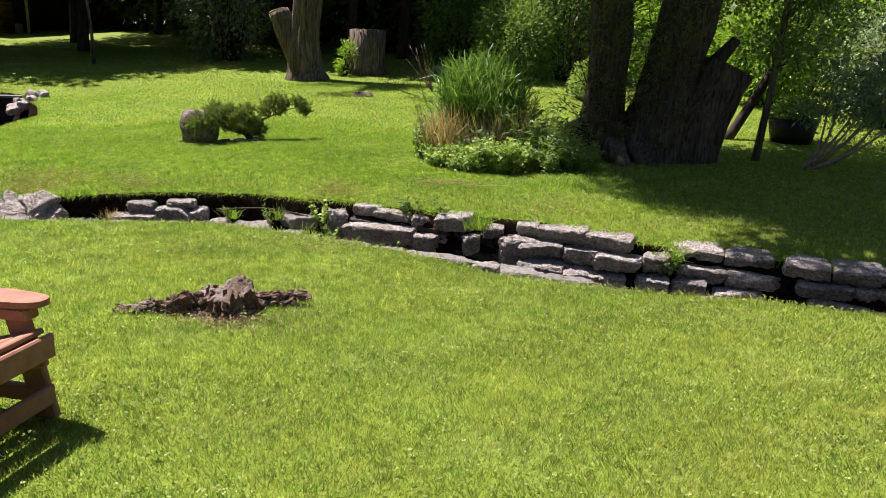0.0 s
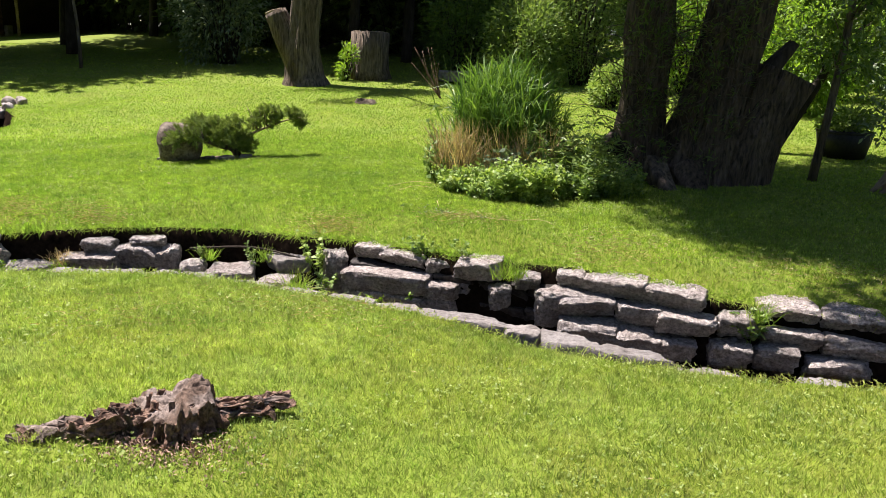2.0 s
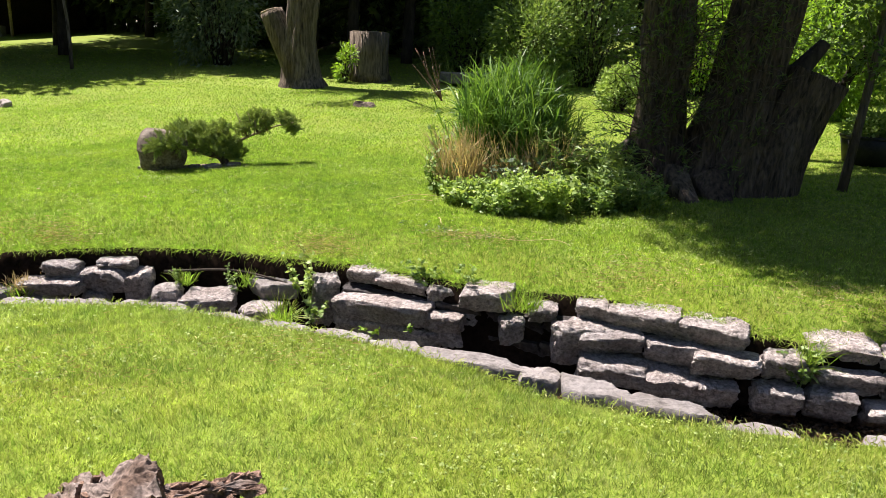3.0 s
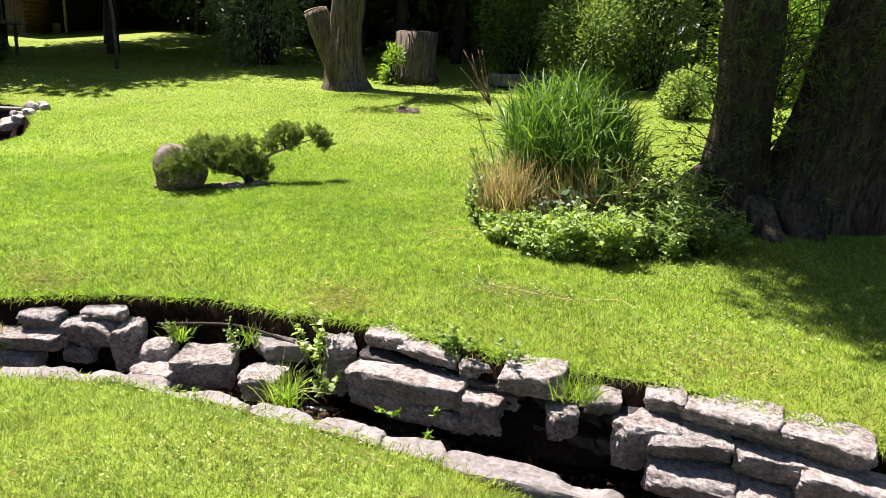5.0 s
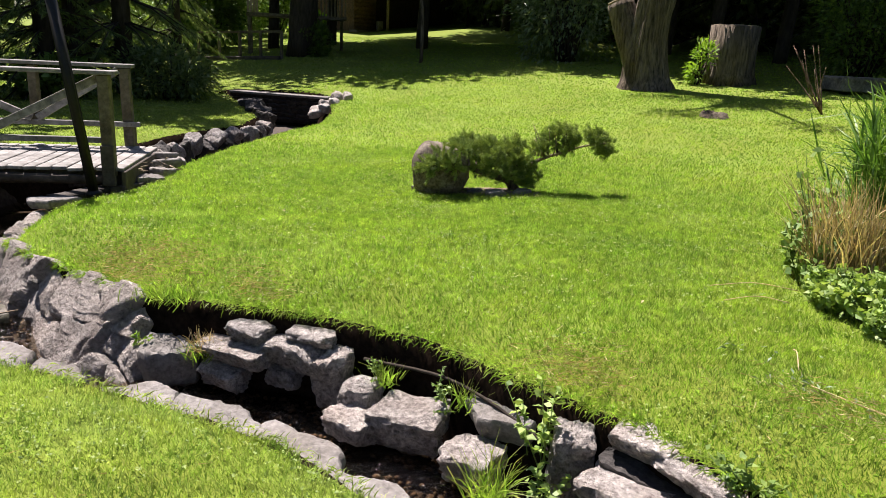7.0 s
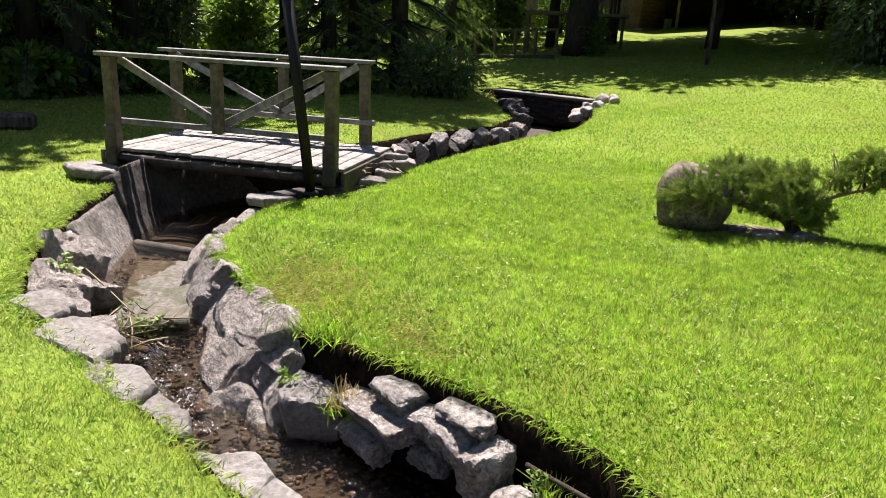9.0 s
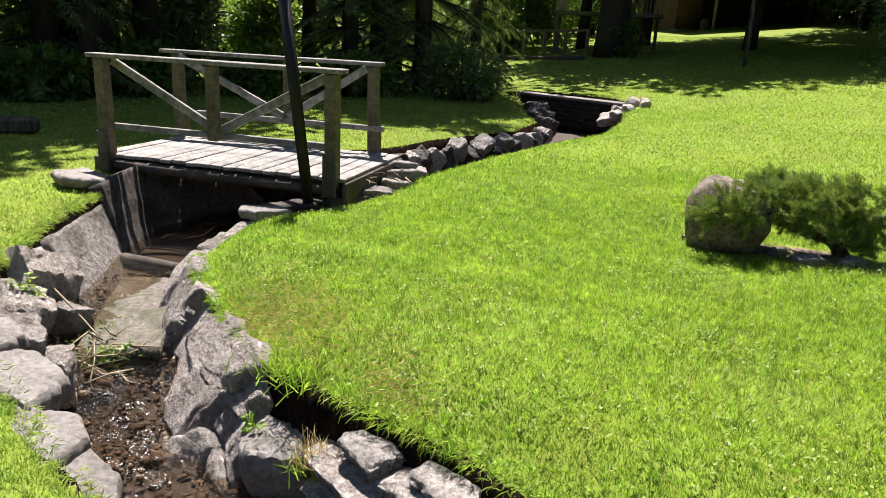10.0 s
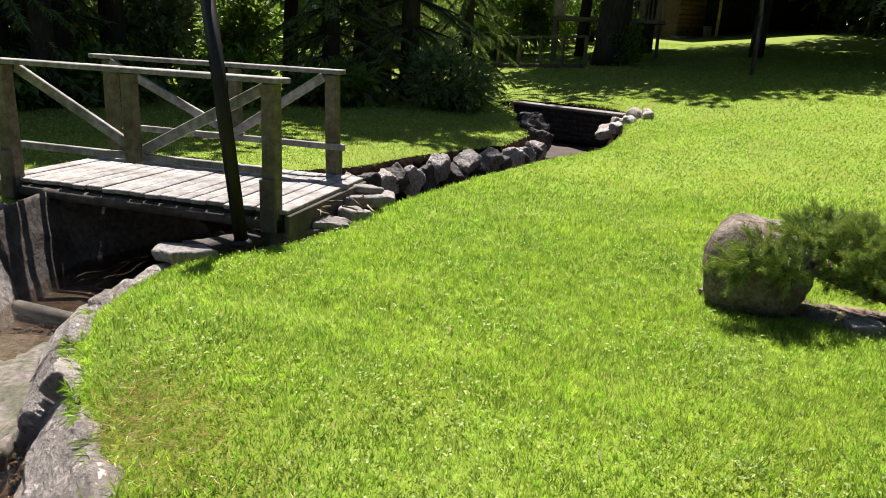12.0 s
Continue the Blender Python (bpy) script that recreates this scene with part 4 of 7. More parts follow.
# ---- boulder and trained juniper on the lawn ----
bm = bmesh.new()
bmesh.ops.create_icosphere(bm, subdivisions=5, radius=1.0)
for v in bm.verts:
    c = v.co.copy()
    k = (abs(c.x) ** 3.2 + abs(c.y) ** 3.2 + abs(c.z) ** 3.2) ** (1 / 3.2)
    c = c / k
    c += noise.noise_vector(c * 1.1 + Vector((3, 1, 0))) * 0.13 + noise.noise_vector(c * 4) * 0.045 + noise.noise_vector(c * 14) * 0.014
    c.z = min(c.z, 0.86 + 0.06 * noise.noise(c * 3) - 0.1 * c.x)
    taper = 1.0 - 0.14 * max(c.z, 0) - 0.06 * max(-c.z, 0)
    v.co = Vector((c.x * 0.29 * taper, c.y * 0.27 * taper, c.z * 0.30 + 0.25))
boulder = part("boulder", bm, M_BOULDER, None, smooth=True)
boulder.matrix_world = pose(-4.56, 11.0, 0.1, 2, -3, 20)
tagged(boulder, "rounded brown granite boulder standing upright on the lawn", "boulder")

juniper = thing("juniper", "low windswept juniper trained sideways over a boulder", "juniper tree")
JB = Vector((-4.0, 11.6, 0.1))
ALONG, ACROSS = Vector((0.752, 0.658, 0)), Vector((-0.658, 0.752, 0))


def at_juniper(a2, d2, z2):
    return JB + ALONG * a2 + ACROSS * d2 + Vector((0, 0, z2))


trunk_pts = smooth_path([at_juniper(*q) for q in ((0.02, 0, -0.05), (-0.02, 0, 0.06), (-0.1, -0.02, 0.14), (-0.25, -0.06, 0.18), (-0.45, -0.16, 0.25), (-0.72, -0.34, 0.36))], 5)
tr = [tube(trunk_pts, np.linspace(0.065, 0.014, len(trunk_pts)), 8, 0.2)]
CL = [(-0.95, -0.42, 0.34, 0.12), (-0.86, -0.42, 0.42, 0.13), (-0.75, -0.42, 0.36, 0.13), (-0.64, -0.32, 0.5, 0.14), (-0.55, -0.1, 0.52, 0.15), (-0.46, 0.02, 0.45, 0.15), (-0.36, 0.08, 0.5, 0.14), (-0.3, -0.1, 0.42, 0.15),
      (-0.2, 0, 0.47, 0.15), (-0.1, 0.08, 0.42, 0.15), (-0.02, -0.03, 0.33, 0.15), (0.07, -0.05, 0.4, 0.13), (0.12, 0.04, 0.27, 0.13), (0.2, 0, 0.2, 0.1), (0.0, 0.03, 0.5, 0.1), (0.28, 0.02, 0.5, 0.09), (0.42, 0.05, 0.6, 0.1),
      (0.52, 0, 0.67, 0.11), (0.55, 0.06, 0.5, 0.1), (0.62, 0.02, 0.6, 0.07), (0.88, 0.05, 0.64, 0.09), (0.98, 0.05, 0.57, 0.09), (1.02, 0.06, 0.47, 0.05), (-0.46, -0.16, 0.3, 0.13), (-0.26, -0.12, 0.27, 0.14), (-0.06, -0.1, 0.21, 0.13), (0.12, -0.06, 0.14, 0.1)]
branch_pts = smooth_path([at_juniper(*q) for q in ((0.02, 0, 0.1), (0.16, 0.02, 0.3), (0.36, 0.03, 0.4), (0.5, 0.04, 0.44), (0.74, 0.05, 0.52), (0.98, 0.05, 0.56))], 5)
part("branch", mesh_np("branch", *joined([tube(branch_pts, np.linspace(0.024, 0.008, len(branch_pts)), 8, 0.2)]), M_CUT, True), None, juniper, "bleached bare branch")
need = []
for cx, cy, cz, r in CL:
    c = at_juniper(cx, cy, cz)
    o = min(trunk_pts + branch_pts, key=lambda q: (q - c).length)
    part("limb", mesh_np("limb", *joined([tube(smooth_path([o, o.lerp(c, 0.5) + Vector((0, 0, -0.03)), c], 3), np.linspace(0.02, 0.006, 7), 6, 0.1)]), M_GREYBARK, True), None, juniper)
    pts, d = ball_points(38, c, (r * 1.0, r * 1.0, r * 0.55), 0.1)
    for p, dd in zip(pts, d):
        k = 150
        base = p + rng.normal(0, 0.008, (k, 3)) + np.outer(rng.uniform(0, 0.085, k), dd * 0.6 + np.array([-0.3, -0.25, 0.16]) + rng.normal(0, 0.3, 3))
        dirs = dd * 0.9 + np.array([-0.35, -0.3, 0.2]) + rng.normal(0, 0.5, (k, 3))
        need.append((base, dirs))
part("trunk", mesh_np("trunk", *joined(tr), M_GREYBARK, True), None, juniper)
base, dirs = np.concatenate([q[0] for q in need]), np.concatenate([q[1] for q in need])
V, F = blades(base, dirs, rng.uniform(0.018, 0.042, len(base)), rng.uniform(0.0024, 0.004, len(base)), 0.2, None, True)
part("needles", mesh_np("needles", V, F, M_JUNIPER), None, juniper)
dead = []
for k in range(7):
    o = at_juniper(0.2 + 0.04 * k, 0.02, 0.4)
    tip = o + Vector((rng.uniform(-0.18, 0.1), rng.uniform(-0.05, 0.1), rng.uniform(0.18, 0.36)))
    dead.append(tube(smooth_path([o, o.lerp(tip, 0.5) + Vector((0.03, 0, 0)), tip], 3), np.linspace(0.009, 0.003, 7), 5))
part("dead_twigs", mesh_np("dead_twigs", *joined(dead), M_CUT, True), None, juniper, "bleached bare twigs")
rootbits = []
for k in range(5):
    a = JB + Vector((-0.02 - 0.1 * k, -0.05 - 0.05 * k, -0.035))
    rootbits.append(tube(smooth_path([a, a + Vector((-0.12, -0.06, 0.035)), a + Vector((-0.25, -0.1, -0.01))], 3), [0.02, 0.03, 0.035, 0.035, 0.03, 0.02, 0.012], 6, 0.2))
for q in rootbits:
    part("surface_root", mesh_np("surface_root", *joined([q]), M_GREYBARK, True), None, juniper)

V, F = [], []
for i in range(7):
    for k in range(48):
        a = 2 * math.pi * k / 48
        r = i / 6 * (1 + 0.25 * noise.noise(Vector((math.cos(a) * 1.5, math.sin(a) * 1.5, 4))))
        x = -4.12 + 0.82 * r * 0.62 * math.cos(a) - 0.57 * r * 0.26 * math.sin(a)
        y = 11.38 + 0.57 * r * 0.62 * math.cos(a) + 0.82 * r * 0.26 * math.sin(a)
        V.append(Vector((x, y, gz(x, y) + 0.03 * (1 - (i / 6) ** 3) - 0.012 + 0.02 * noise.noise(Vector((x * 14, y * 14, 0))))))
for i in range(6):
    for k in range(48):
        a, b6 = i * 48 + k, i * 48 + (k + 1) % 48
        F.append((a, b6, b6 + 48, a + 48))
M_EARTH = surface("dry_earth", (0.07, 0.05, 0.04), (0.28, 0.22, 0.18), 30, 9, (0.6, 0.55, 0.5), 0.95, 0.8, 0.015)
tagged(part("bare_earth", mesh_np("bare_earth", *joined([(V, F)]), M_EARTH, True), None), "bare dry earth under the juniper", "earth", kind="structure")
for x, y, sx, sz, turn in ((-4.78, 10.86, 0.09, 0.05, 30), (-4.02, 11.2, 0.22, 0.08, 40), (-3.86, 11.5, 0.18, 0.07, 70), (-4.25, 11.16, 0.14, 0.06, 10)):
    ob = new("flat_stone", SLABS[rng.integers(6)])
    ob.matrix_world = pose(x, y, gz(x, y) + 0.02, 4, -5, turn) @ Matrix.Diagonal((sx, sx * 0.7, sz, 1))
    tagged(ob, "small flat pale stone lying at the foot of the boulder", "stone", "stones at the boulder")

# ---- rotten stump in the near lawn ----
stump = thing("rotten_stump", "crumbling red-brown rotten tree stump sunk in the lawn", "tree stump")
SC = Vector((-1.36, 4.5, -0.14))


def ragged(sides, rings, fn):
    V, F = [], []
    for i in range(rings):
        for k in range(sides):
            V.append(fn(i / (rings - 1), 2 * math.pi * k / sides))
    for i in range(rings - 1):
        for k in range(sides):
            a, b6 = i * sides + k, i * sides + (k + 1) % sides
            F.append((a, b6, b6 + sides, a + sides))
    return V, F


def stump_fn(t, a):
    """Torn sides up to a slanting, weathered cut."""
    side = min(t / 0.6, 1.0)
    q = Vector((math.cos(a), math.sin(a), 0))
    rim = 0.15 * (1 + 0.28 * noise.noise(q * 1.3 + Vector((2, 0, 0))) + 0.2 * noise.noise(q * 4) + 0.1 * noise.noise(q * 9))
    tear = 0.06 * abs(noise.noise(q * 6 + Vector((0, 0, side * 1.2)))) - 0.035 + 0.04 * noise.noise(q * 15 + Vector((0, 0, side * 1.5))) + 0.02 * noise.noise(q * 34 + Vector((0, 0, side * 5)))
    r = rim * (1.25 - 0.25 * side) + tear * (1.2 - side) if t < 0.6 else rim * (1 - (t - 0.6) / 0.4)
    at = Vector((q.x * r * (1.05 if q.x > 0 else 2.1), q.y * r * (1.0 if q.y > 0 else 1.6), 0))
    cut = 0.115 + 0.36 * min(at.x, 0.06) + 0.16 * at.y + 0.04 * noise.noise(at * 12) + 0.022 * noise.noise(at * 34) + 0.01 * noise.noise(at * 80)
    ragged_rim = 0.035 * noise.noise(q * 6) + 0.02 * noise.noise(q * 20) if 0.5 < t < 0.7 else 0.0
    return SC + at + Vector((0.05, 0.06, cut * side + ragged_rim))


V, F = ragged(170, 36, stump_fn)
ob = part("stump_body", mesh_np("stump_body", *joined([(V, F)]), M_ROT), None, stump)
ob.data.materials.append(M_ROTTOP)
ob.data.polygons.foreach_set("material_index", (np.arange(len(ob.data.polygons)) // 170 >= 21).astype(np.int32))


def shard(a, b8, wide, high, name, mat, seed, label=""):
    """A torn flat piece of wood from a to b8, with frayed edges."""
    bm = bmesh.new()
    beam(bm, a, b8, wide, high, 0.0)
    bmesh.ops.subdivide_edges(bm, edges=bm.edges[:], cuts=5, use_grid_fill=True)
    for v in bm.verts:
        v.co += noise.noise_vector(v.co * 16 + Vector((seed, 0, 0))) * 0.03 + noise.noise_vector(v.co * 50) * 0.02 + noise.noise_vector(v.co * 110) * 0.008
    return part(name, bm, mat, stump, label)


for k in range(46):
    o = SC + Vector((rng.uniform(-0.5, -0.02), 0, 0.0))
    o.y += -0.16 + 0.42 * (o.x - SC.x + 0.25) + rng.uniform(-0.07, 0.06)
    rise = 0.055 + 0.1 * max(0, 1 - abs(o.x - SC.x + 0.14) / 0.22)
    o.z += rng.uniform(0.2, 0.6) * rise
    d2 = Vector((rng.uniform(0.05, 0.13), rng.uniform(0.0, 0.08), rng.uniform(-0.05, 0.05)))
    shard(o - d2 * 0.6, o + d2 * 0.6, rng.uniform(0.02, 0.045), rise * rng.uniform(0.25, 0.6), "splinter", (M_ROT, M_ROTTOP, M_ROT, M_GREYBARK)[k % 4], k * 3.1)
for k in range(20):
    a = rng.uniform(2.6, 6.6)
    o = SC + Vector((0.05 + 0.15 * math.cos(a), 0.06 + 0.11 * math.sin(a), rng.uniform(0.0, 0.03)))
    e = o + Vector((rng.uniform(-0.02, 0.02) - 0.02 * math.cos(a), -0.02 * math.sin(a), rng.uniform(0.05, 0.12)))
    bm = bmesh.new()
    beam(bm, o, e, rng.uniform(0.015, 0.04), rng.uniform(0.01, 0.02), 0.0, up=Vector((math.cos(a), math.sin(a), 0.1)))
    bmesh.ops.subdivide_edges(bm, edges=bm.edges[:], cuts=2, use_grid_fill=True)
    for v in bm.verts:
        v.co += noise.noise_vector(v.co * 30 + Vector((k, 0, 0))) * 0.012
    part("splinter", bm, (M_ROT, M_ROTTOP)[k % 2], stump)
for k in range(24):
    o = SC + Vector((0.12 + 0.011 * k, 0.06 + 0.008 * k + rng.uniform(-0.06, 0.07), rng.uniform(0.0, 0.045)))
    d2 = Vector((rng.uniform(0.1, 0.17), rng.uniform(0.05, 0.09), rng.uniform(-0.02, 0.02)))
    shard(o - d2 * 0.5, o + d2, rng.uniform(0.012, 0.035), rng.uniform(0.012, 0.035), "root", (M_ROT, M_ROTTOP)[k % 3 == 0], k * 5.3, "splintered reddish root")
pieces = []
for k in range(5):
    o = SC + Vector((-0.3, -0.18 + 0.02 * k, 0.0))
    e = SC + Vector((-0.62 + 0.04 * k, -0.28 + 0.04 * k, 0.0))
    pieces.append(tube(smooth_path([o, o.lerp(e, 0.5) + Vector((0, 0, 0.03)), e], 3), np.linspace(0.04, 0.012, 7), 7, 0.4, 3, k + 9.0))
for q in pieces:
    part("root", mesh_np("root", *joined([q]), M_ROTTOP, True), None, stump)
k = 1500
pp = np.stack([SC.x + rng.normal(0.08, 0.18, k), SC.y - 0.18 + rng.normal(0, 0.09, k)], 1)
pp = np.column_stack([pp, ground_z(pp[:, 0], pp[:, 1])[0] + rng.uniform(0.0, 0.03, k)])
V, F = leaf_cloud(pp, np.zeros((k, 3)) + [0, 0, 0.2], 0.022, 0.01, 1.0)
tagged(part("wood_chips", mesh_np("wood_chips", V, F, surface("wood_chip", (0.2, 0.13, 0.09), (0.48, 0.33, 0.24), 40, 9)), None, stump), kind="stuff")

# ---- lawn chair ----
chair = thing("lawn_chair", "red-brown painted slatted wooden lawn chair with broad arms", "chair", (-1.44, 2.96, -0.14), -4)


def cpart(name, bm, label=""):
    ob = part(name, bm, M_CHAIR, chair, label)
    ob.matrix_parent_inverse = Matrix()
    return ob


for y in (-0.03, -0.62):
    bm = bmesh.new(); box(bm, (-0.06, y, 0.26), (0.12, 0.035, 0.52), Euler((0, radians(-12), 0)).to_matrix(), 0.008); cpart("front_leg", bm)
    bm = bmesh.new(); beam(bm, (0.03, y - 0.03, 0.34), (-0.85, y - 0.03, 0.08), 0.035, 0.13, 0.008); cpart("side_rail", bm)
    bm = bmesh.new(); box(bm, (-0.55, y, 0.27), (0.08, 0.035, 0.54), None, 0.008); cpart("back_leg", bm)
    bm = bmesh.new(); beam(bm, (0.02, y - 0.005, 0.12), (-0.6, y - 0.005, 0.12), 0.035, 0.08, 0.008); cpart("stretcher", bm)
    bm = bmesh.new()
    made = bmesh.ops.create_circle(bm, cap_ends=True, segments=40, radius=1.0)
    for v in bm.verts:
        x2, y2 = v.co.x, v.co.y
        sx = math.copysign(abs(x2) ** 0.55, x2)
        sy = math.copysign(abs(y2) ** 0.7, y2)
        v.co = Vector((-0.39 + 0.42 * sx, y + 0.015 + sy * (0.085 if x2 > 0 else 0.06), 0.535))
    ex = bmesh.ops.extrude_face_region(bm, geom=bm.faces[:])
    bmesh.ops.translate(bm, vec=(0, 0, 0.028), verts=[v for v in ex["geom"] if isinstance(v, bmesh.types.BMVert)])
    bmesh.ops.recalc_face_normals(bm, faces=bm.faces[:])
    cpart("armrest", bm, "broad rounded armrest")
    bm = bmesh.new(); box(bm, (-0.11, y, 0.5), (0.16, 0.09, 0.06), None, 0.01); cpart("arm_bracket", bm)
for k in range(6):
    bm = bmesh.new(); box(bm, (-0.01 - 0.085 * k, -0.345, 0.42 - 0.024 * k), (0.075, 0.62, 0.024), Euler((0, radians(-16), 0)).to_matrix(), 0.006); cpart("seat_slat", bm)
bm = bmesh.new(); box(bm, (0.045, -0.345, 0.36), (0.026, 0.66, 0.11), None, 0.008); cpart("front_apron", bm)
bm = bmesh.new(); box(bm, (0.03, -0.345, 0.13), (0.03, 0.64, 0.09), None, 0.008); cpart("front_stretcher", bm)
for k in range(6):
    bm = bmesh.new(); box(bm, (-0.67, -0.1 - 0.098 * k, 0.62), (0.024, 0.085, 0.82 - 0.05 * abs(k - 2.5)), Euler((0, radians(-20), 0)).to_matrix(), 0.006); cpart("back_slat", bm)

# ---- plant bed: reeds, leafy stems, pale low herbs ----
def ring_points(k, cx, cy, rx, ry):
    a, r = rng.uniform(0, 2 * np.pi, k), np.sqrt(rng.random(k))
    x, y = cx + rx * r * np.cos(a), cy + ry * r * np.sin(a)
    return np.column_stack([x, y, ground_z(x, y)[0]])


reeds = thing("reed_clump", "tall dense clump of bright green reeds with dry stalks below", "reeds")
b0 = ring_points(430, -0.12, 10.66, 0.46, 0.4)
rad = np.hypot((b0[:, 0] + 0.12) / 0.46, (b0[:, 1] - 10.66) / 0.4)
out = np.column_stack([(b0[:, 0] + 0.1) * 0.35, (b0[:, 1] - 10.66) * 0.35, np.ones(430)]) + rng.normal(0, 0.1, (430, 3))
high = (1.34 - 0.4 * rad ** 2) * rng.uniform(0.75, 1.1, 430)
V, F = blades(b0, out, high, rng.uniform(0.006, 0.011, 430), 0.12)
pick = rng.integers(0, 430, 4600)
up_ = rng.uniform(0.35, 1.0, 4600) ** 0.7
mid = b0[pick] + out[pick] / np.linalg.norm(out[pick], axis=1, keepdims=True) * (high[pick] * up_)[:, None]
od = np.column_stack([rng.normal(0, 0.65, (4600, 2)) + (mid[:, :2] - [-0.1, 10.66]) * 0.7, rng.uniform(0.9, 3.0, 4600)])
V2, F2 = blades(mid, od, rng.uniform(0.2, 0.5, 4600), rng.uniform(0.009, 0.018, 4600), 0.7)
part("green_reeds", mesh_np("green_reeds", np.concatenate([V, V2]), np.concatenate([F, F2 + len(V)]), M_REED), None, reeds)
b0 = np.concatenate([ring_points(620, -0.62, 10.22, 0.26, 0.2), ring_points(420, 0.12, 10.2, 0.42, 0.1)])
k = len(b0)
V, F = blades(b0, np.column_stack([rng.normal(-0.05, 0.2, k), rng.normal(-0.1, 0.18, k), np.ones(k)]), rng.uniform(0.4, 0.98, k), rng.uniform(0.006, 0.012, k), 0.4)
part("dry_stalks", mesh_np("dry_stalks", V, F, M_STRAW), None, reeds, "dry straw-brown stalks")


def stems_plant(name, label, category, rows, mat, leaf, wide, per_stem, lean=0.2, stem_mat=None):
    """Upright stems in tufts with leaves all along them. Rows: middle x, y, radii, height, stems."""
    t = thing(name, label, category)
    stems, pts, outs = [], [], []
    for cx, cy, rx, ry, h, k in rows:
        for p in ring_points(k, cx, cy, rx, ry):
            hh = h * rng.uniform(0.55, 1.1)
            d = np.array([(p[0] - cx) / rx * lean + rng.normal(0, 0.12), (p[1] - cy) / ry * lean + rng.normal(0, 0.12), 1.0]) * hh
            stems.append(tube([Vector(p), Vector(p + d * 0.5 + rng.normal(0, 0.015, 3)), Vector(p + d)], [0.006, 0.005, 0.002], 4))
            f = rng.uniform(0.15, 1.0, per_stem)[:, None]
            a = rng.uniform(0, 2 * np.pi, per_stem)
            pts.append(p + d * f + rng.normal(0, 0.02, (per_stem, 3)))
            outs.append(np.column_stack([np.cos(a), np.sin(a), rng.uniform(-0.1, 0.7, per_stem)]))
    part("stems", mesh_np("stems", *joined(stems), stem_mat or mat), None, t)
    V, F = leaf_cloud(np.concatenate(pts), np.concatenate(outs), leaf, wide, 0.35)
    part("leaves", mesh_np("leaves", V, F, mat), None, t)
    return t


stems_plant("leafy_perennial", "mid-green leafy perennial stems beside the reeds", "plant", [(0.5, 10.25, 0.3, 0.32, 0.85, 50), (0.9, 10.55, 0.32, 0.3, 0.6, 44), (0.72, 10.0, 0.3, 0.26, 0.42, 36)], M_HERB, 0.12, 0.024, 34)
stems_plant("dark_herb", "dark green leafy herbs at the foot of the willow", "plant", [(1.15, 10.15, 0.35, 0.3, 0.38, 60), (0.7, 9.75, 0.28, 0.22, 0.3, 40)], M_HERB, 0.06, 0.03, 34)
stems_plant("pale_herb", "pale lime-green low herbs edging the plant bed", "plant", [(-0.45, 9.82, 0.3, 0.22, 0.2, 90), (-0.12, 9.6, 0.3, 0.26, 0.3, 110), (0.22, 9.45, 0.24, 0.22, 0.4, 120), (-0.15, 9.42, 0.26, 0.14, 0.16, 50), (-0.62, 9.95, 0.16, 0.16, 0.26, 30)], M_PALEHERB, 0.06, 0.04, 26, 0.4)
stems_plant("broadleaf_plant", "broad-leaved green weeds at the edge of the reeds", "plant", [(-0.85, 10.4, 0.16, 0.3, 0.5, 26), (-0.75, 10.9, 0.2, 0.3, 0.8, 24)], M_HERB, 0.09, 0.06, 20, 0.3)
stems_plant("silver_herb", "silvery-leaved herb among dry stalks", "plant", [(0.1, 10.0, 0.3, 0.12, 0.5, 26)], M_SILVER, 0.09, 0.06, 16, 0.3)

# ---- great willow with several trunks ----
rng = np.random.default_rng(11)
willow = thing("willow_tree", "massive old willow with several dark furrowed trunks", "willow tree")


def trunk_part(name, pts, radii, mat, sides=170, rough=0.24, ridges=7, seed=0.0, steps=14, label=""):
    p = smooth_path(pts, steps)
    r = np.interp(np.linspace(0, 1, len(p)), np.linspace(0, 1, len(radii)), radii)
    V, F = tube(p, r, sides, rough, ridges, seed)
    return part(name, mesh_np(name, *joined([(V, F)]), mat, True), None, willow, label)


trunk_part("trunk", [(1.62, 11.75, -0.1), (1.66, 11.75, 0.5), (1.66, 11.8, 1.4), (1.62, 11.9, 2.6), (1.5, 12.0, 4.2), (1.1, 12.2, 6.5)], [0.44, 0.32, 0.27, 0.27, 0.26, 0.18], M_BARK, seed=1.0)
trunk_part("trunk", [(2.25, 11.75, -0.1), (2.4, 11.75, 0.5), (2.6, 11.8, 1.4), (2.84, 11.9, 2.6), (3.1, 12.0, 4.2), (3.5, 12.2, 6.5)], [0.62, 0.47, 0.38, 0.38, 0.34, 0.2], M_BARK, 200, seed=4.0)
trunk_part("broken_trunk", [(2.85, 11.85, -0.1), (3.0, 11.85, 0.5), (3.2, 11.88, 1.0), (3.42, 11.9, 1.55)], [0.5, 0.42, 0.38, 0.36], M_BARK, seed=8.0, label="broken-off slanting stub")
trunk_part("limb", [(2.95, 12.0, 1.1), (3.25, 12.0, 1.55), (3.55, 12.05, 1.95)], [0.16, 0.12, 0.07], M_DARKBARK, 14, seed=5.0)
trunk_part("root", [(1.75, 11.2, 0.35), (1.85, 10.95, 0.2), (1.95, 10.75, 0.05), (2.0, 10.65, -0.05)], [0.16, 0.12, 0.09, 0.05], M_GREYBARK, 14, 0.3, 5, 2.0)
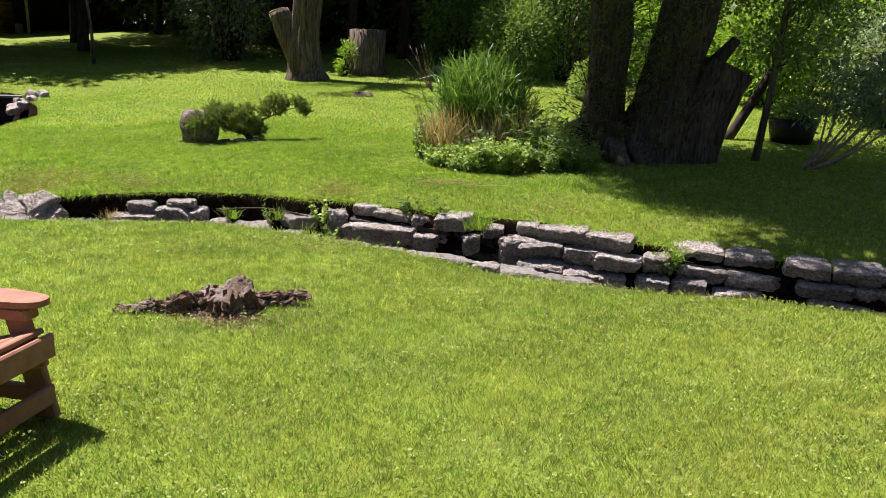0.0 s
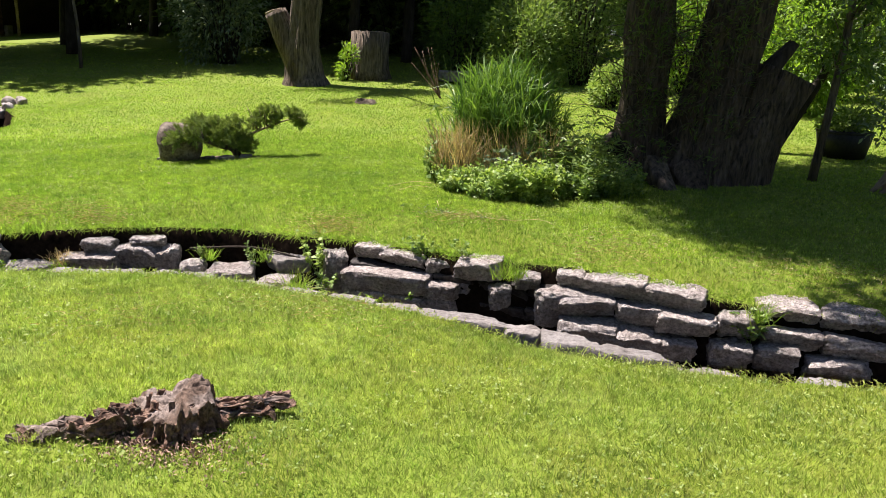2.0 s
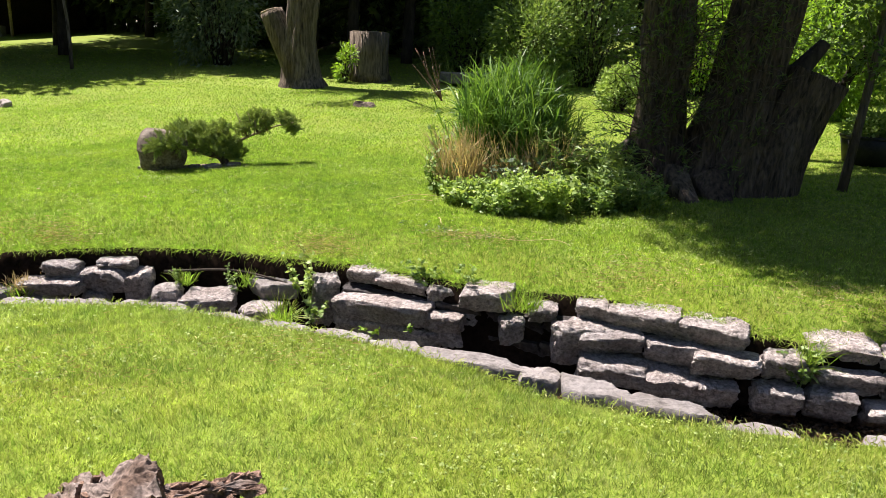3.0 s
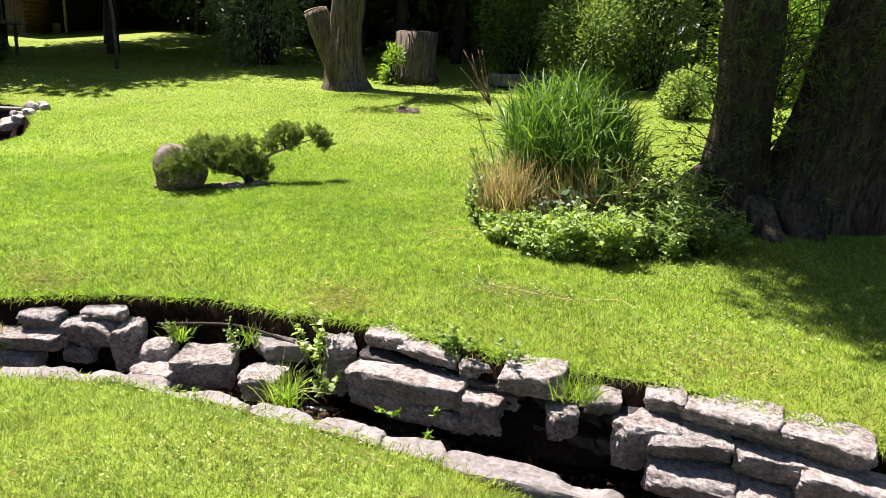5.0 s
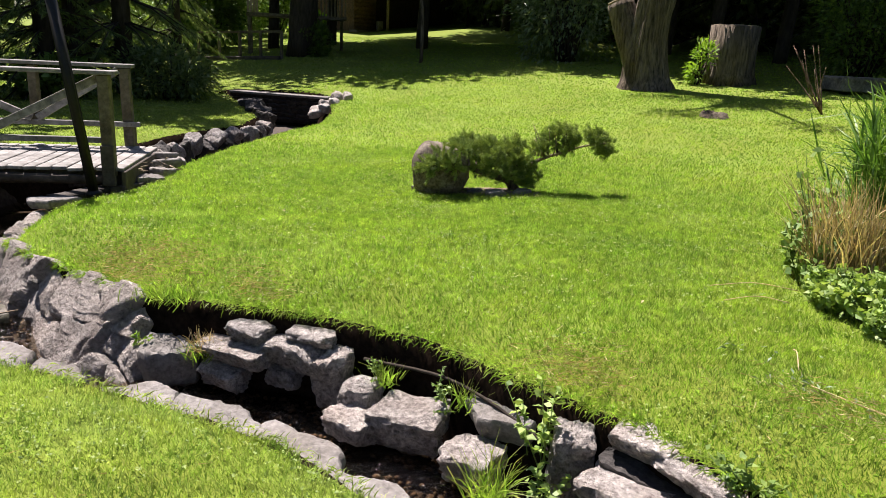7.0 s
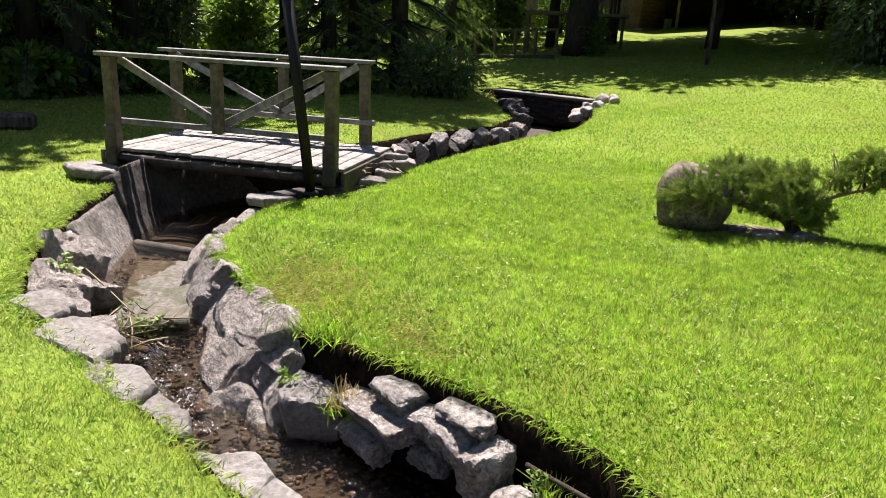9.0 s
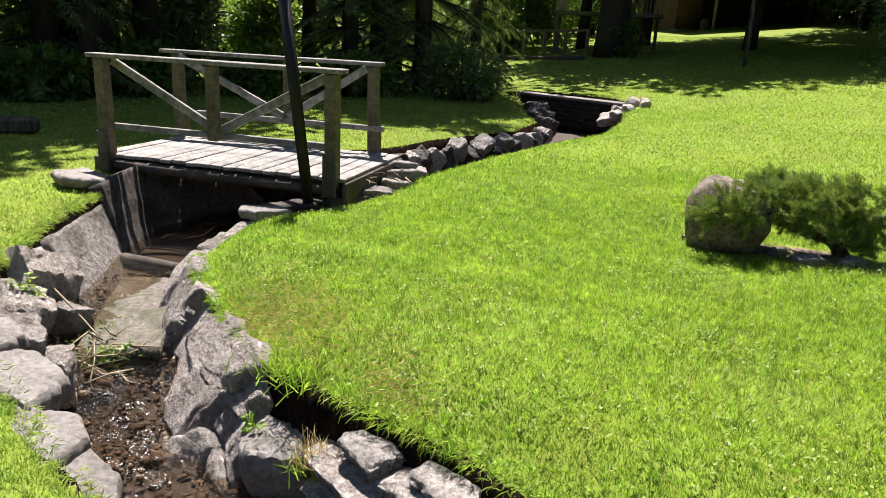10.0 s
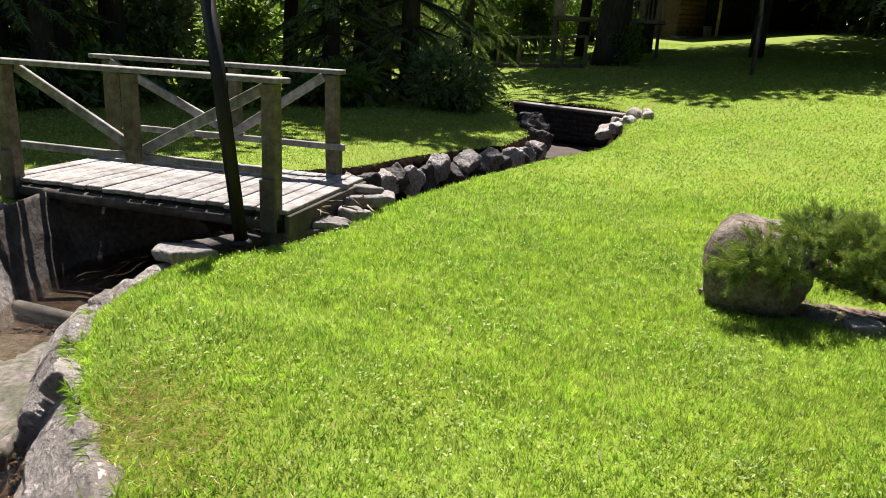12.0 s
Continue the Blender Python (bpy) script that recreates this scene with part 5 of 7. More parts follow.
trunk_part("root", [(1.35, 11.5, 0.6), (1.1, 11.4, 0.42), (0.85, 11.3, 0.3)], [0.17, 0.15, 0.13], M_DARKBARK, 16, 0.2, 5, 6.0, label="cut-off slanting branch stub")
trunk_part("root", [(2.2, 11.3, 0.3), (2.3, 11.05, 0.1), (2.4, 10.85, -0.05)], [0.2, 0.14, 0.08], M_BARK, 14, 0.3, 5, 7.0)
trunk_part("root", [(1.35, 11.4, 0.25), (1.25, 11.0, 0.1), (1.2, 10.75, -0.03)], [0.16, 0.11, 0.06], M_BARK, 14, 0.3, 5, 3.0)
twigs, tw_pts, tw_out = [], [], []
for k in range(240):
    side = rng.random() < 0.65
    o = Vector((1.62 + rng.uniform(-0.3, 0.35), 11.45 - 0.1 * rng.random(), rng.uniform(0.4, 2.6))) if side else Vector((2.4 + rng.uniform(-0.3, 0.3), 11.35, rng.uniform(0.4, 2.4)))
    d = Vector((rng.normal(-0.05, 0.42), -rng.uniform(0.15, 0.45), rng.uniform(-0.25, 0.8)))
    e = o + d
    twigs.append(tube(smooth_path([o, o.lerp(e, 0.5) + Vector((0, 0, 0.06)), e], 3), np.linspace(0.008, 0.002, 7), 4))
    if k % 2:
        f = rng.uniform(0.3, 1.0, 16)[:, None]
        tw_pts.append(np.array(o) + np.array(d) * f + rng.normal(0, 0.03, (16, 3)))
        tw_out.append(np.tile(np.array(d), (16, 1)) + rng.normal(0, 0.4, (16, 3)))
part("twigs", mesh_np("twigs", *joined(twigs), M_GREYBARK), None, willow)
V, F = leaf_cloud(np.concatenate(tw_pts), np.concatenate(tw_out), 0.1, 0.02, 0.5)
part("sprout_leaves", mesh_np("sprout_leaves", V, F, M_WILLOW), None, willow)
limbs, cp, co = [], [], []
for k in range(96):
    o = Vector((1.2, 12.2, 6.2)) if k % 2 else Vector((3.3, 12.15, 6.2))
    a = rng.uniform(0, 2 * math.pi)
    e = Vector((2.4 + math.cos(a) * rng.uniform(1.2, 4.7), 10.9 + math.sin(a) * rng.uniform(1.5, 4.4), rng.uniform(6.0, 10.5)))
    if k % 3:
        e.z = rng.uniform(5.6, 9.0)
        e.x, e.y = rng.uniform(2.0, 7.6) - 0.48 * e.z, rng.uniform(6.6, 13.2) + 0.165 * e.z
    limbs.append(tube(smooth_path([o, o.lerp(e, 0.5) + Vector((0, 0, 0.6)), e], 4), np.linspace(0.13, 0.03, 9), 7, 0.1))
    for j in range(6):
        c = e.lerp(o, 0.35 * rng.random()) + Vector(rng.normal(0, 0.65, 3))
        shade_x, shade_y = c.x + 0.48 * c.z, c.y - 0.165 * c.z
        if shade_x < (0.8 if shade_y > 9.8 else 1.65 + max(0.0, 8.3 - shade_y) * 0.45):
            continue
        p, d = ball_points(230, c, (0.52, 0.52, 0.45), 0.1)
        cp.append(p)
        co.append(d + np.array([0, 0, -0.6]))
part("limbs", mesh_np("limbs", *joined(limbs), M_BARK, True), None, willow)
V, F = leaf_cloud(np.concatenate(cp), np.concatenate(co), 0.22, 0.07, 0.5)
part("crown", mesh_np("crown", V, F, M_WILLOW), None, willow)


# ---- other trees and shrubs ----
rng = np.random.default_rng(12)
def trunk_tree(name, label, category, x, y, r, lean, h, mat, crown=None, leaf_mat=None, sides=12, group="", leaf=(0.16, 0.08), count=220, reach=0.7):
    """A slim tree: bent trunk, limbs and leaf clumps. crown: lowest and highest clump height, spread, number."""
    t = thing(name, label, category, group=group)
    z = gz(x, y) - 0.05
    p = smooth_path([(x, y, z), (x + lean[0] * 0.3 + 0.04, y + lean[1] * 0.3, z + h * 0.33), (x + lean[0] * 0.65 - 0.03, y + lean[1] * 0.65, z + h * 0.66), (x + lean[0], y + lean[1], z + h)], 5)
    V, F = tube(p, np.linspace(r, r * 0.45, len(p)), sides, 0.12, 5, x)
    part("trunk", mesh_np("trunk", *joined([(V, F)]), mat, True), None, t)
    if crown:
        lo, hi, wide, k = crown
        lim, cp, co = [], [], []
        for i in range(k):
            zz = rng.uniform(lo, hi)
            o = min(p, key=lambda q: abs(q.z - z - zz * 0.85))
            a = rng.uniform(0, 2 * math.pi)
            c = Vector((o.x + math.cos(a) * wide * rng.uniform(0.25, 1), o.y + math.sin(a) * wide * rng.uniform(0.25, 1), z + zz))
            lim.append(tube([o, o.lerp(c, 0.5) + Vector((0, 0, 0.05)), c], [r * 0.25, r * 0.16, r * 0.05], 5))
            q, d = ball_points(count, c, (reach, reach, reach * 0.75), 0.15)
            cp.append(q)
            co.append(d)
        part("limbs", mesh_np("limbs", *joined(lim), mat, True), None, t)
        V, F = leaf_cloud(np.concatenate(cp), np.concatenate(co), leaf[0], leaf[1], 0.6)
        part("crown", mesh_np("crown", V, F, leaf_mat), None, t)
    return t


def shrub(name, label, x, y, rx, ry, h, mat, leaves=2600, leaf=(0.13, 0.06), group="", clumps=26, low=0.15, category="shrub"):
    """A rounded shrub: stems from the ground and many leaf clumps with gaps."""
    t = thing(name, label, category, group=group)
    z = gz(x, y)
    st, cp, co = [], [], []
    for i in range(clumps):
        d = rng.normal(0, 1, 3)
        d /= np.linalg.norm(d)
        f = rng.uniform(0.55, 1.0)
        c = np.array([x + d[0] * rx * f * 0.8, y + d[1] * ry * f * 0.8, z + max(low * h, h * 0.5 + d[2] * h * 0.45 * f)])
        o = Vector((x + d[0] * rx * 0.15, y + d[1] * ry * 0.15, z))
        st.append(tube(smooth_path([o, o.lerp(Vector(c), 0.5) + Vector((0, 0, 0.1 * h)), Vector(c)], 2), np.linspace(0.03, 0.008, 5), 5))
        s = rng.uniform(0.28, 0.48)
        q, dd = ball_points(leaves // clumps, c, (rx * s, ry * s, h * s * 0.7), 0.2)
        q[:, 2] = np.maximum(q[:, 2], z + 0.03)
        cp.append(q)
        co.append(dd + d * 0.5)
    part("stems", mesh_np("stems", *joined(st), M_DARKBARK), None, t)
    V, F = leaf_cloud(np.concatenate(cp), np.concatenate(co), leaf[0], leaf[1], 0.6)
    part("leaves", mesh_np("leaves", V, F, mat), None, t)
    return t


def spruce(x, y, h, wide, low, group="dark spruces", first=None, label="dark spruce with drooping branches down to the shade"):
    """A conifer: straight trunk and whorls of drooping, needle-hung branches."""
    z = gz(x, y) - 0.05
    if first:
        ob = copy_thing(first, pose(x, y, z, 0, 0, rng.uniform(0, 360)))
        ob.scale = (wide / first["wide"], wide / first["wide"], h / first["high"])
        return ob
    t = thing("spruce_tree", label, "spruce", (x, y, z), 0, group)
    t["wide"], t["high"] = wide, h
    V, F = tube([(0, 0, 0), (0.02, 0, h * 0.4), (0, 0, h * 0.97)], [h * 0.022, h * 0.015, 0.02], 12, 0.1, 5)
    ob = part("trunk", mesh_np("trunk", *joined([(V, F)]), M_DARKBARK, True), None, t)
    br, nb, nd = [], [], []
    zz = low
    while zz < h * 0.96:
        reach = wide * (1 - zz / h) ** 0.8 + 0.15
        for k in range(7):
            a = rng.uniform(0, 2 * math.pi)
            q = Vector((math.cos(a), math.sin(a), 0))
            e = q * reach * rng.uniform(0.7, 1.05) + Vector((0, 0, zz - reach * 0.3))
            o = Vector((0, 0, zz))
            midp = o.lerp(e, 0.5) + Vector((0, 0, 0.05 * reach))
            br.append(tube([o, midp, e], [0.035, 0.022, 0.008], 5))
            m_ = int(130 * reach / wide) + 36
            f = rng.uniform(0.15, 1.0, m_)[:, None]
            base = np.array(o) * (1 - f) ** 2 + 2 * np.array(midp) * f * (1 - f) + np.array(e) * f * f
            sideways = np.array([-q.y, q.x, 0]) * rng.choice([-1, 1], m_)[:, None]
            nb.append(base)
            nd.append(np.array(q) * 0.6 + sideways * rng.uniform(0.3, 1.0, (m_, 1)) + np.array([0, 0, -0.55]) + rng.normal(0, 0.25, (m_, 3)))
        zz += 0.38 + 0.015 * h
    part("branches", mesh_np("branches", *joined(br), M_DARKBARK), None, t)
    base, d = np.concatenate(nb), np.concatenate(nd)
    V, F = blades(base, d, rng.uniform(0.12, 0.34, len(base)), rng.uniform(0.025, 0.06, len(base)), 0.3, None, True)
    part("needles", mesh_np("needles", V, F, M_SPRUCE), None, t)
    return t


# cut willow trunk and sawn stump at the back of the lawn
pollard = thing("pollard_trunk", "thick grey furrowed willow trunk with a sawn-off limb", "tree trunk")
z0 = gz(-6.6, 22.6)
p = smooth_path([(-6.6, 22.6, z0 - 0.1), (-6.65, 22.6, z0 + 0.6), (-6.62, 22.6, z0 + 1.4), (-6.5, 22.6, z0 + 2.6), (-6.4, 22.6, z0 + 5.5)], 7)
V, F = tube(p, np.interp(np.linspace(0, 1, len(p)), [0, 0.12, 0.3, 0.5, 1], [0.7, 0.53, 0.48, 0.43, 0.36]), 150, 0.16, 8, 3.0)
part("trunk", mesh_np("trunk", *joined([(V, F)]), M_GREYBARK, True), None, pollard)
p = smooth_path([(-6.75, 22.55, z0 + 0.6), (-7.08, 22.5, z0 + 1.25), (-7.42, 22.45, z0 + 2.0)], 6)
V, F = tube(p, np.linspace(0.42, 0.29, len(p)), 56, 0.12, 14, 9.0)
part("sawn_limb", mesh_np("sawn_limb", *joined([(V, F)]), M_GREYBARK, True), None, pollard)
V, F = tube([(-7.42, 22.45, z0 + 2.0), (-7.43, 22.45, z0 + 2.03)], [0.28, 0.27], 30, 0.1, 5, 9.0)
part("cut_face", mesh_np("cut_face", *joined([(V, F)]), M_CUT), None, pollard, "pale sawn wood")
lim, cp, co = [], [], []
for k in range(16):
    o = Vector((-6.4, 22.6, z0 + rng.uniform(4.2, 5.4)))
    c = Vector((-6.7 + rng.normal(0, 0.9), 21.6 + rng.normal(0, 1.1), z0 + rng.uniform(5.4, 7.8)))
    lim.append(tube([o, o.lerp(c, 0.5) + Vector((0, 0, 0.15)), c], [0.1, 0.06, 0.02], 6))
    p, d = ball_points(200, c, (0.6, 0.6, 0.45), 0.1)
    cp.append(p)
    co.append(d)
part("limbs", mesh_np("limbs", *joined(lim), M_GREYBARK, True), None, pollard)
V, F = leaf_cloud(np.concatenate(cp), np.concatenate(co), 0.2, 0.06, 0.6)
part("crown", mesh_np("crown", V, F, M_WILLOW), None, pollard)
flat_stump = thing("sunken_stump", "low weathered grey stump sunk flat in the lawn", "tree stump")
V, F = [], []
for i in range(9):
    for k in range(40):
        a = 2 * math.pi * k / 40
        q = Vector((math.cos(a), math.sin(a), 0))
        r = 0.33 * (1 - i / 8) ** 0.8 * (1 + 0.3 * noise.noise(q * 1.6) + 0.14 * noise.noise(q * 6))
        V.append(Vector((-3.85 + q.x * r, 18.9 + q.y * r * 0.8, gz(-3.85, 18.9) - 0.03 + 0.16 * min(i / 3, 1) * (0.6 + 0.5 * noise.noise(q * 3 + Vector((0, 0, i * 0.3)))))))
for i in range(8):
    for k in range(40):
        a, b6 = i * 40 + k, i * 40 + (k + 1) % 40
        F.append((a, b6, b6 + 40, a + 40))
part("trunk", mesh_np("trunk", *joined([(V, F)]), M_GREYBARK), None, flat_stump)
back_stump = thing("sawn_stump", "wide sawn grey tree stump with furrowed bark", "tree stump")
z0 = gz(-5.2, 24.8)
V, F = tube([(-5.2, 24.8, z0 - 0.1), (-5.2, 24.8, z0 + 0.25), (-5.2, 24.8, z0 + 0.75), (-5.2, 24.8, z0 + 1.4)], [0.74, 0.6, 0.56, 0.57], 72, 0.14, 16, 12.0)
part("trunk", mesh_np("trunk", *joined([(V, F)]), M_GREYBARK, True), None, back_stump)
V, F = tube([(-5.2, 24.8, z0 + 1.4), (-5.2, 24.8, z0 + 1.42)], [0.54, 0.53], 48, 0.1, 9, 12.0)
part("cut_face", mesh_np("cut_face", *joined([(V, F)]), M_CUT), None, back_stump, "pale sawn wood")

# slim trees, tub and shrubs at the right
trunk_tree("slim_tree", "slim dark tree trunk with ivy-like dark leaves above", "tree", 4.13, 12.3, 0.06, (0.35, 0.1), 5.5, M_GREYBARK, (1.5, 4.5, 0.6, 24), M_SHRUB, count=150, leaf=(0.09, 0.05), reach=0.4)
trunk_tree("leaning_tree", "leaning dark trunk under leafy branches", "tree", 4.3, 14.9, 0.1, (1.9, 0.3), 3.6, M_DARKBARK, (1.6, 4.5, 0.9, 16), M_SHRUB, count=200, leaf=(0.12, 0.06))
tub = thing("planter_tub", "low round black tub filled with green plants", "planter", (5.5, 14.95, gz(5.5, 14.95)))
V, F = tube([(0, 0, -0.02), (0, 0, 0.2), (0, 0, 0.42), (0, 0, 0.44), (0, 0, 0.36)], [0.36, 0.41, 0.45, 0.47, 0.43], 28)
part("tub_body", mesh_np("tub_body", *joined([(V, F)]), M_TUB, True), None, tub)
q, d = ball_points(900, (0, 0, 0.55), (0.45, 0.45, 0.28), 0.2)
V, F = leaf_cloud(q, d, 0.12, 0.06)
part("plants", mesh_np("plants", V, F, M_HERB), None, tub, "green leafy plants")
t = thing("multi_stem_shrub", "pale-stemmed open shrub with grey-green leaves", "shrub")
st, cp, co = [], [], []
for k in range(9):
    o = Vector((4.6 + rng.uniform(-0.05, 0.15), 11.35 + rng.uniform(0, 0.2), gz(4.6, 11.35)))
    e = o + Vector((rng.uniform(0.2, 1.9), rng.uniform(-0.2, 0.8), rng.uniform(1.0, 2.6)))
    st.append(tube(smooth_path([o, o.lerp(e, 0.4) + Vector((0.1, 0, -0.15)), e], 4), np.linspace(0.025, 0.006, 9), 6))
    for j in range(6):
        c = o.lerp(e, rng.uniform(0.5, 1.1)) + Vector(rng.normal(0, 0.2, 3))
        q, d = ball_points(70, c, (0.32, 0.32, 0.25), 0.1)
        cp.append(q)
        co.append(d)
part("stems", mesh_np("stems", *joined(st), M_CUT, True), None, t)
V, F = leaf_cloud(np.concatenate(cp), np.concatenate(co), 0.09, 0.035)
part("leaves", mesh_np("leaves", V, F, M_SILVER), None, t)

shrub("round_shrub", "dense grey-green willow shrub", -11.0, 27.2, 2.0, 1.8, 4.2, M_SILVER, 6000, (0.2, 0.07), clumps=40)
shrub("small_shrub", "small bright yellow-green shrub beside the pollard", -5.75, 24.0, 0.4, 0.35, 1.1, M_BRIGHT, 500, (0.16, 0.05), clumps=10)
shrub("garden_shrub", "mixed green shrub with drooping leaves", -0.2, 24.5, 1.6, 1.2, 2.6, M_HERB, 9000, (0.15, 0.04), clumps=44)
shrub("garden_shrub", "tall leafy shrub behind the reeds", 1.4, 25.0, 1.6, 1.2, 4.2, M_HERB, 9000, (0.15, 0.04), clumps=44)
bm = bmesh.new(); box(bm, (-1.95, 24.9, gz(-1.95, 24.9) + 0.17), (1.9, 0.9, 0.34), Euler((0, 0, radians(36))).to_matrix(), 0.03, wear=0.03)
tagged(part("stone_platform", bm, M_CONCRETE), "low flat grey stone platform behind the lawn", "platform")
pot = thing("garden_pot", "large pale grey garden pot behind the willow", "pot", (5.65, 25.8, gz(5.65, 25.8)))
V, F = tube([(0, 0, -0.02), (0, 0, 0.3), (0, 0, 0.85), (0, 0, 0.95), (0, 0, 0.96), (0, 0, 0.8)], [0.34, 0.44, 0.5, 0.54, 0.48, 0.44], 26)
part("pot_body", mesh_np("pot_body", *joined([(V, F)]), M_SLAB, True), None, pot)
q, d = ball_points(500, (0, 0, 1.05), (0.4, 0.4, 0.25), 0.2)
V, F = leaf_cloud(q, d, 0.14, 0.06)
part("plants", mesh_np("plants", V, F, M_HERB), None, pot, "green leafy plants")
shrub("low_bed_plant", "bright low plants in a bed behind the willow", 1.95, 20.0, 0.7, 0.6, 1.0, M_PALEHERB, 5200, (0.075, 0.04), clumps=30)
for x, y, r, h, mt in ((-2.4, 26.5, 1.6, 3.0, M_SHRUB), (4.5, 24, 2.0, 3.2, M_BRIGHT), (8.5, 24, 2.2, 4.0, M_BRIGHT), (6.5, 20.5, 1.5, 2.4, M_BRIGHT), (11, 20, 2.4, 4.0, M_HERB), (8, 17, 1.3, 2.4, M_SILVER), (10.5, 14, 1.8, 3.0, M_SILVER)):
    shrub("hedge_shrub", "leafy green shrub along the garden's edge", x, y, r, r * 0.8, h, mt, 7000, (0.15, 0.06), "garden edge shrubs", 40)

# ---- dark wood behind the garden ----
first = spruce(-3.5, 33, 16, 3.4, 0.7)
for x, y, h, w in ((-7.5, 34, 17, 3.5), (-12, 36, 18, 3.8), (0.5, 31, 15, 3.2), (-0.5, 36, 18, 3.6), (-5.5, 38, 18, 3.6), (-10, 41, 20, 4), (4, 33, 16, 3.4)):
    spruce(x, y, h, w, 0.7, first=first)
for x, y, h, w in ((-20, 15.8, 15, 2.6), (-18.0, 17.4, 13, 1.5), (-17.5, 15.5, 15, 2.3), (-20, 8.0, 15, 3.0), (-17.5, 7.2, 14, 2.4), (-17.4, 13.5, 13, 2.0), (-17.4, 5.0, 14, 2.4), (-22.6, 17.3, 16, 2.6), (-24, 9, 18, 3.6), (-19, 4.5, 15, 3.2), (-18, 0, 16, 3.4), (-34, 13, 16, 4), (-35, 20, 16, 4), (-29, 7, 20, 4), (-40, 27, 18, 4), (-42, 33, 18, 4)):
    spruce(x, y, h, w, 0.7, first=first)
# Crowns out of view, positioned to shade the back lawn; several trees are added.
far = trunk_tree("tall_tree", "tall tree behind the garden with an unseen crown placed for shade", "tree", -13.0, 30.5, 0.22, (0.3, 0), 9, M_DARKBARK, (4.2, 11, 4.2, 46), M_SHRUB, count=170, leaf=(0.45, 0.26), group="shade trees", reach=1.4)
for x, y, _ in ((-22.5, 28.2, 0), (-17.9, 28.5, 40), (-20.7, 32.2, 90), (-9, 31, 150), (-20, 38.5, 120), (-14, 40, 60), (-5, 30, 20), (-23.4, 25.8, 80), (-19.4, 9.4, 200), (-7.0, 29.5, 10), (-1.5, 31.0, 70)):
    copy_thing(far, pose(x + 13, y - 30.5, gz(x, y) - gz(-13.0, 30.5)))
for k in range(26):
    a = k / 26 * 2 * math.pi
    x, y = -6 + 44 * math.cos(a), 14 + 38 * math.sin(a)
    shrub("wood_edge", "dense dark thicket of the surrounding wood", x, y, 6.5, 5.0, 10.0, M_SPRUCE, 2300, (1.2, 0.74), "surrounding wood", 40, 0.04, "thicket")
slim = trunk_tree("wood_tree", "dark straight trunk of a shade tree", "tree", -18.7, 8.3, 0.2, (0.1, 0.1), 9, M_DARKBARK, (3.6, 10, 2.0, 38), M_SPRUCE, count=220, leaf=(0.35, 0.2), group="wood edge trees", reach=0.9)
# Last two copies added only for shade beside the bridge.
for x, y in ((-19.0, 5.8), (-18.3, 14.6), (-18.8, 3.0), (-20.6, 9.4), (-21, 13.8), (-17.0, 5.2), (-16.8, 7.9)):
    copy_thing(slim, pose(x + 18.7, y - 8.3, gz(x, y) - gz(-18.7, 8.3)))
for x, y in ((12, 27), (7, 31), (2, 35), (-3, 37), (-8, 38), (-13, 41), (-30, 44), (-34, 38), (-37, 30), (-34, 24), (-34, 17), (-33, 10), (-29, 3), (-27, -3), (-20, 41.5), (-17.5, 43.5), (-15.5, 43), (-23, 42), (-26, 44.5), (-11, 37), (-6, 33.5)):
    shrub("wood_edge", "dense dark thicket of the surrounding wood", x, y, 3.2, 2.8, 6.0, M_SPRUCE, 2400, (0.5, 0.3), "surrounding wood", 40, 0.04, "thicket")
for x, y in ((-16.6, 7.0), (-17.2, 9.0), (-17.0, 11.2), (-16.8, 13.2), (-16.5, 4.5)):
    shrub("shade_plant", "dark leafy undergrowth beneath the trees", x, y, 1.3, 0.9, 0.9, M_SHRUB, 1600, (0.22, 0.12), "undergrowth", 22, 0.05)
for x, y in ((-25.5, 11.2), (-25.5, 12.4), (-25.5, 13.3), (-26.5, 21.5)):
    shrub("fern_clump", "bright yellow-green ferns behind the trees", x, y, 1.3, 1.1, 2.1, (M_BRIGHT, M_HERB)[y > 14], 2600, (0.32, 0.06), "fern bank", 26, 0.05, "fern")
shrub("yew_bush", "dark spreading evergreen bush on the stream bank", -15.8, 15.6, 1.4, 1.0, 1.3, M_SPRUCE, 4000, (0.16, 0.05), "", 36, 0.05)

# First four added, pale-leaved to stand for sun-flecked leaves in the dark wood.
for x, y, r, h, mt in ((-21.5, 7.5, 1.4, 2.6, M_HERB), (-21.6, 10.5, 1.4, 2.8, M_SILVER), (-22, 5, 1.5, 3.0, M_HERB), (-22.5, 13, 1.3, 2.4, M_HERB), (-26, 24.6, 1.6, 3.4, M_SHRUB), (-28, 27.5, 2.0, 4.0, M_HERB), (-24.6, 22.6, 1.1, 1.6, M_HERB), (-29, 31, 2.0, 3.6, M_SHRUB), (-27.5, 20, 1.6, 3.0, M_SHRUB), (-24.2, 28.6, 0.9, 1.2, M_BRIGHT), (-16.5, 37.5, 2.4, 3.0, M_SHRUB), (-12.5, 34.5, 2.2, 2.8, M_SHRUB)):
    shrub("wood_shrub", "leafy green shrub at the edge of the wood", x, y, r, r * 0.8, h, mt, 3600, (0.26, 0.11), "wood shrubs", 30)
trunk_tree("sapling", "thin bare-trunked young tree on the lawn", "tree", -14.93, 24.5, 0.06, (-0.15, 0), 4.2, M_GREYBARK, (3.4, 5, 0.9, 8), M_SHRUB, count=120)

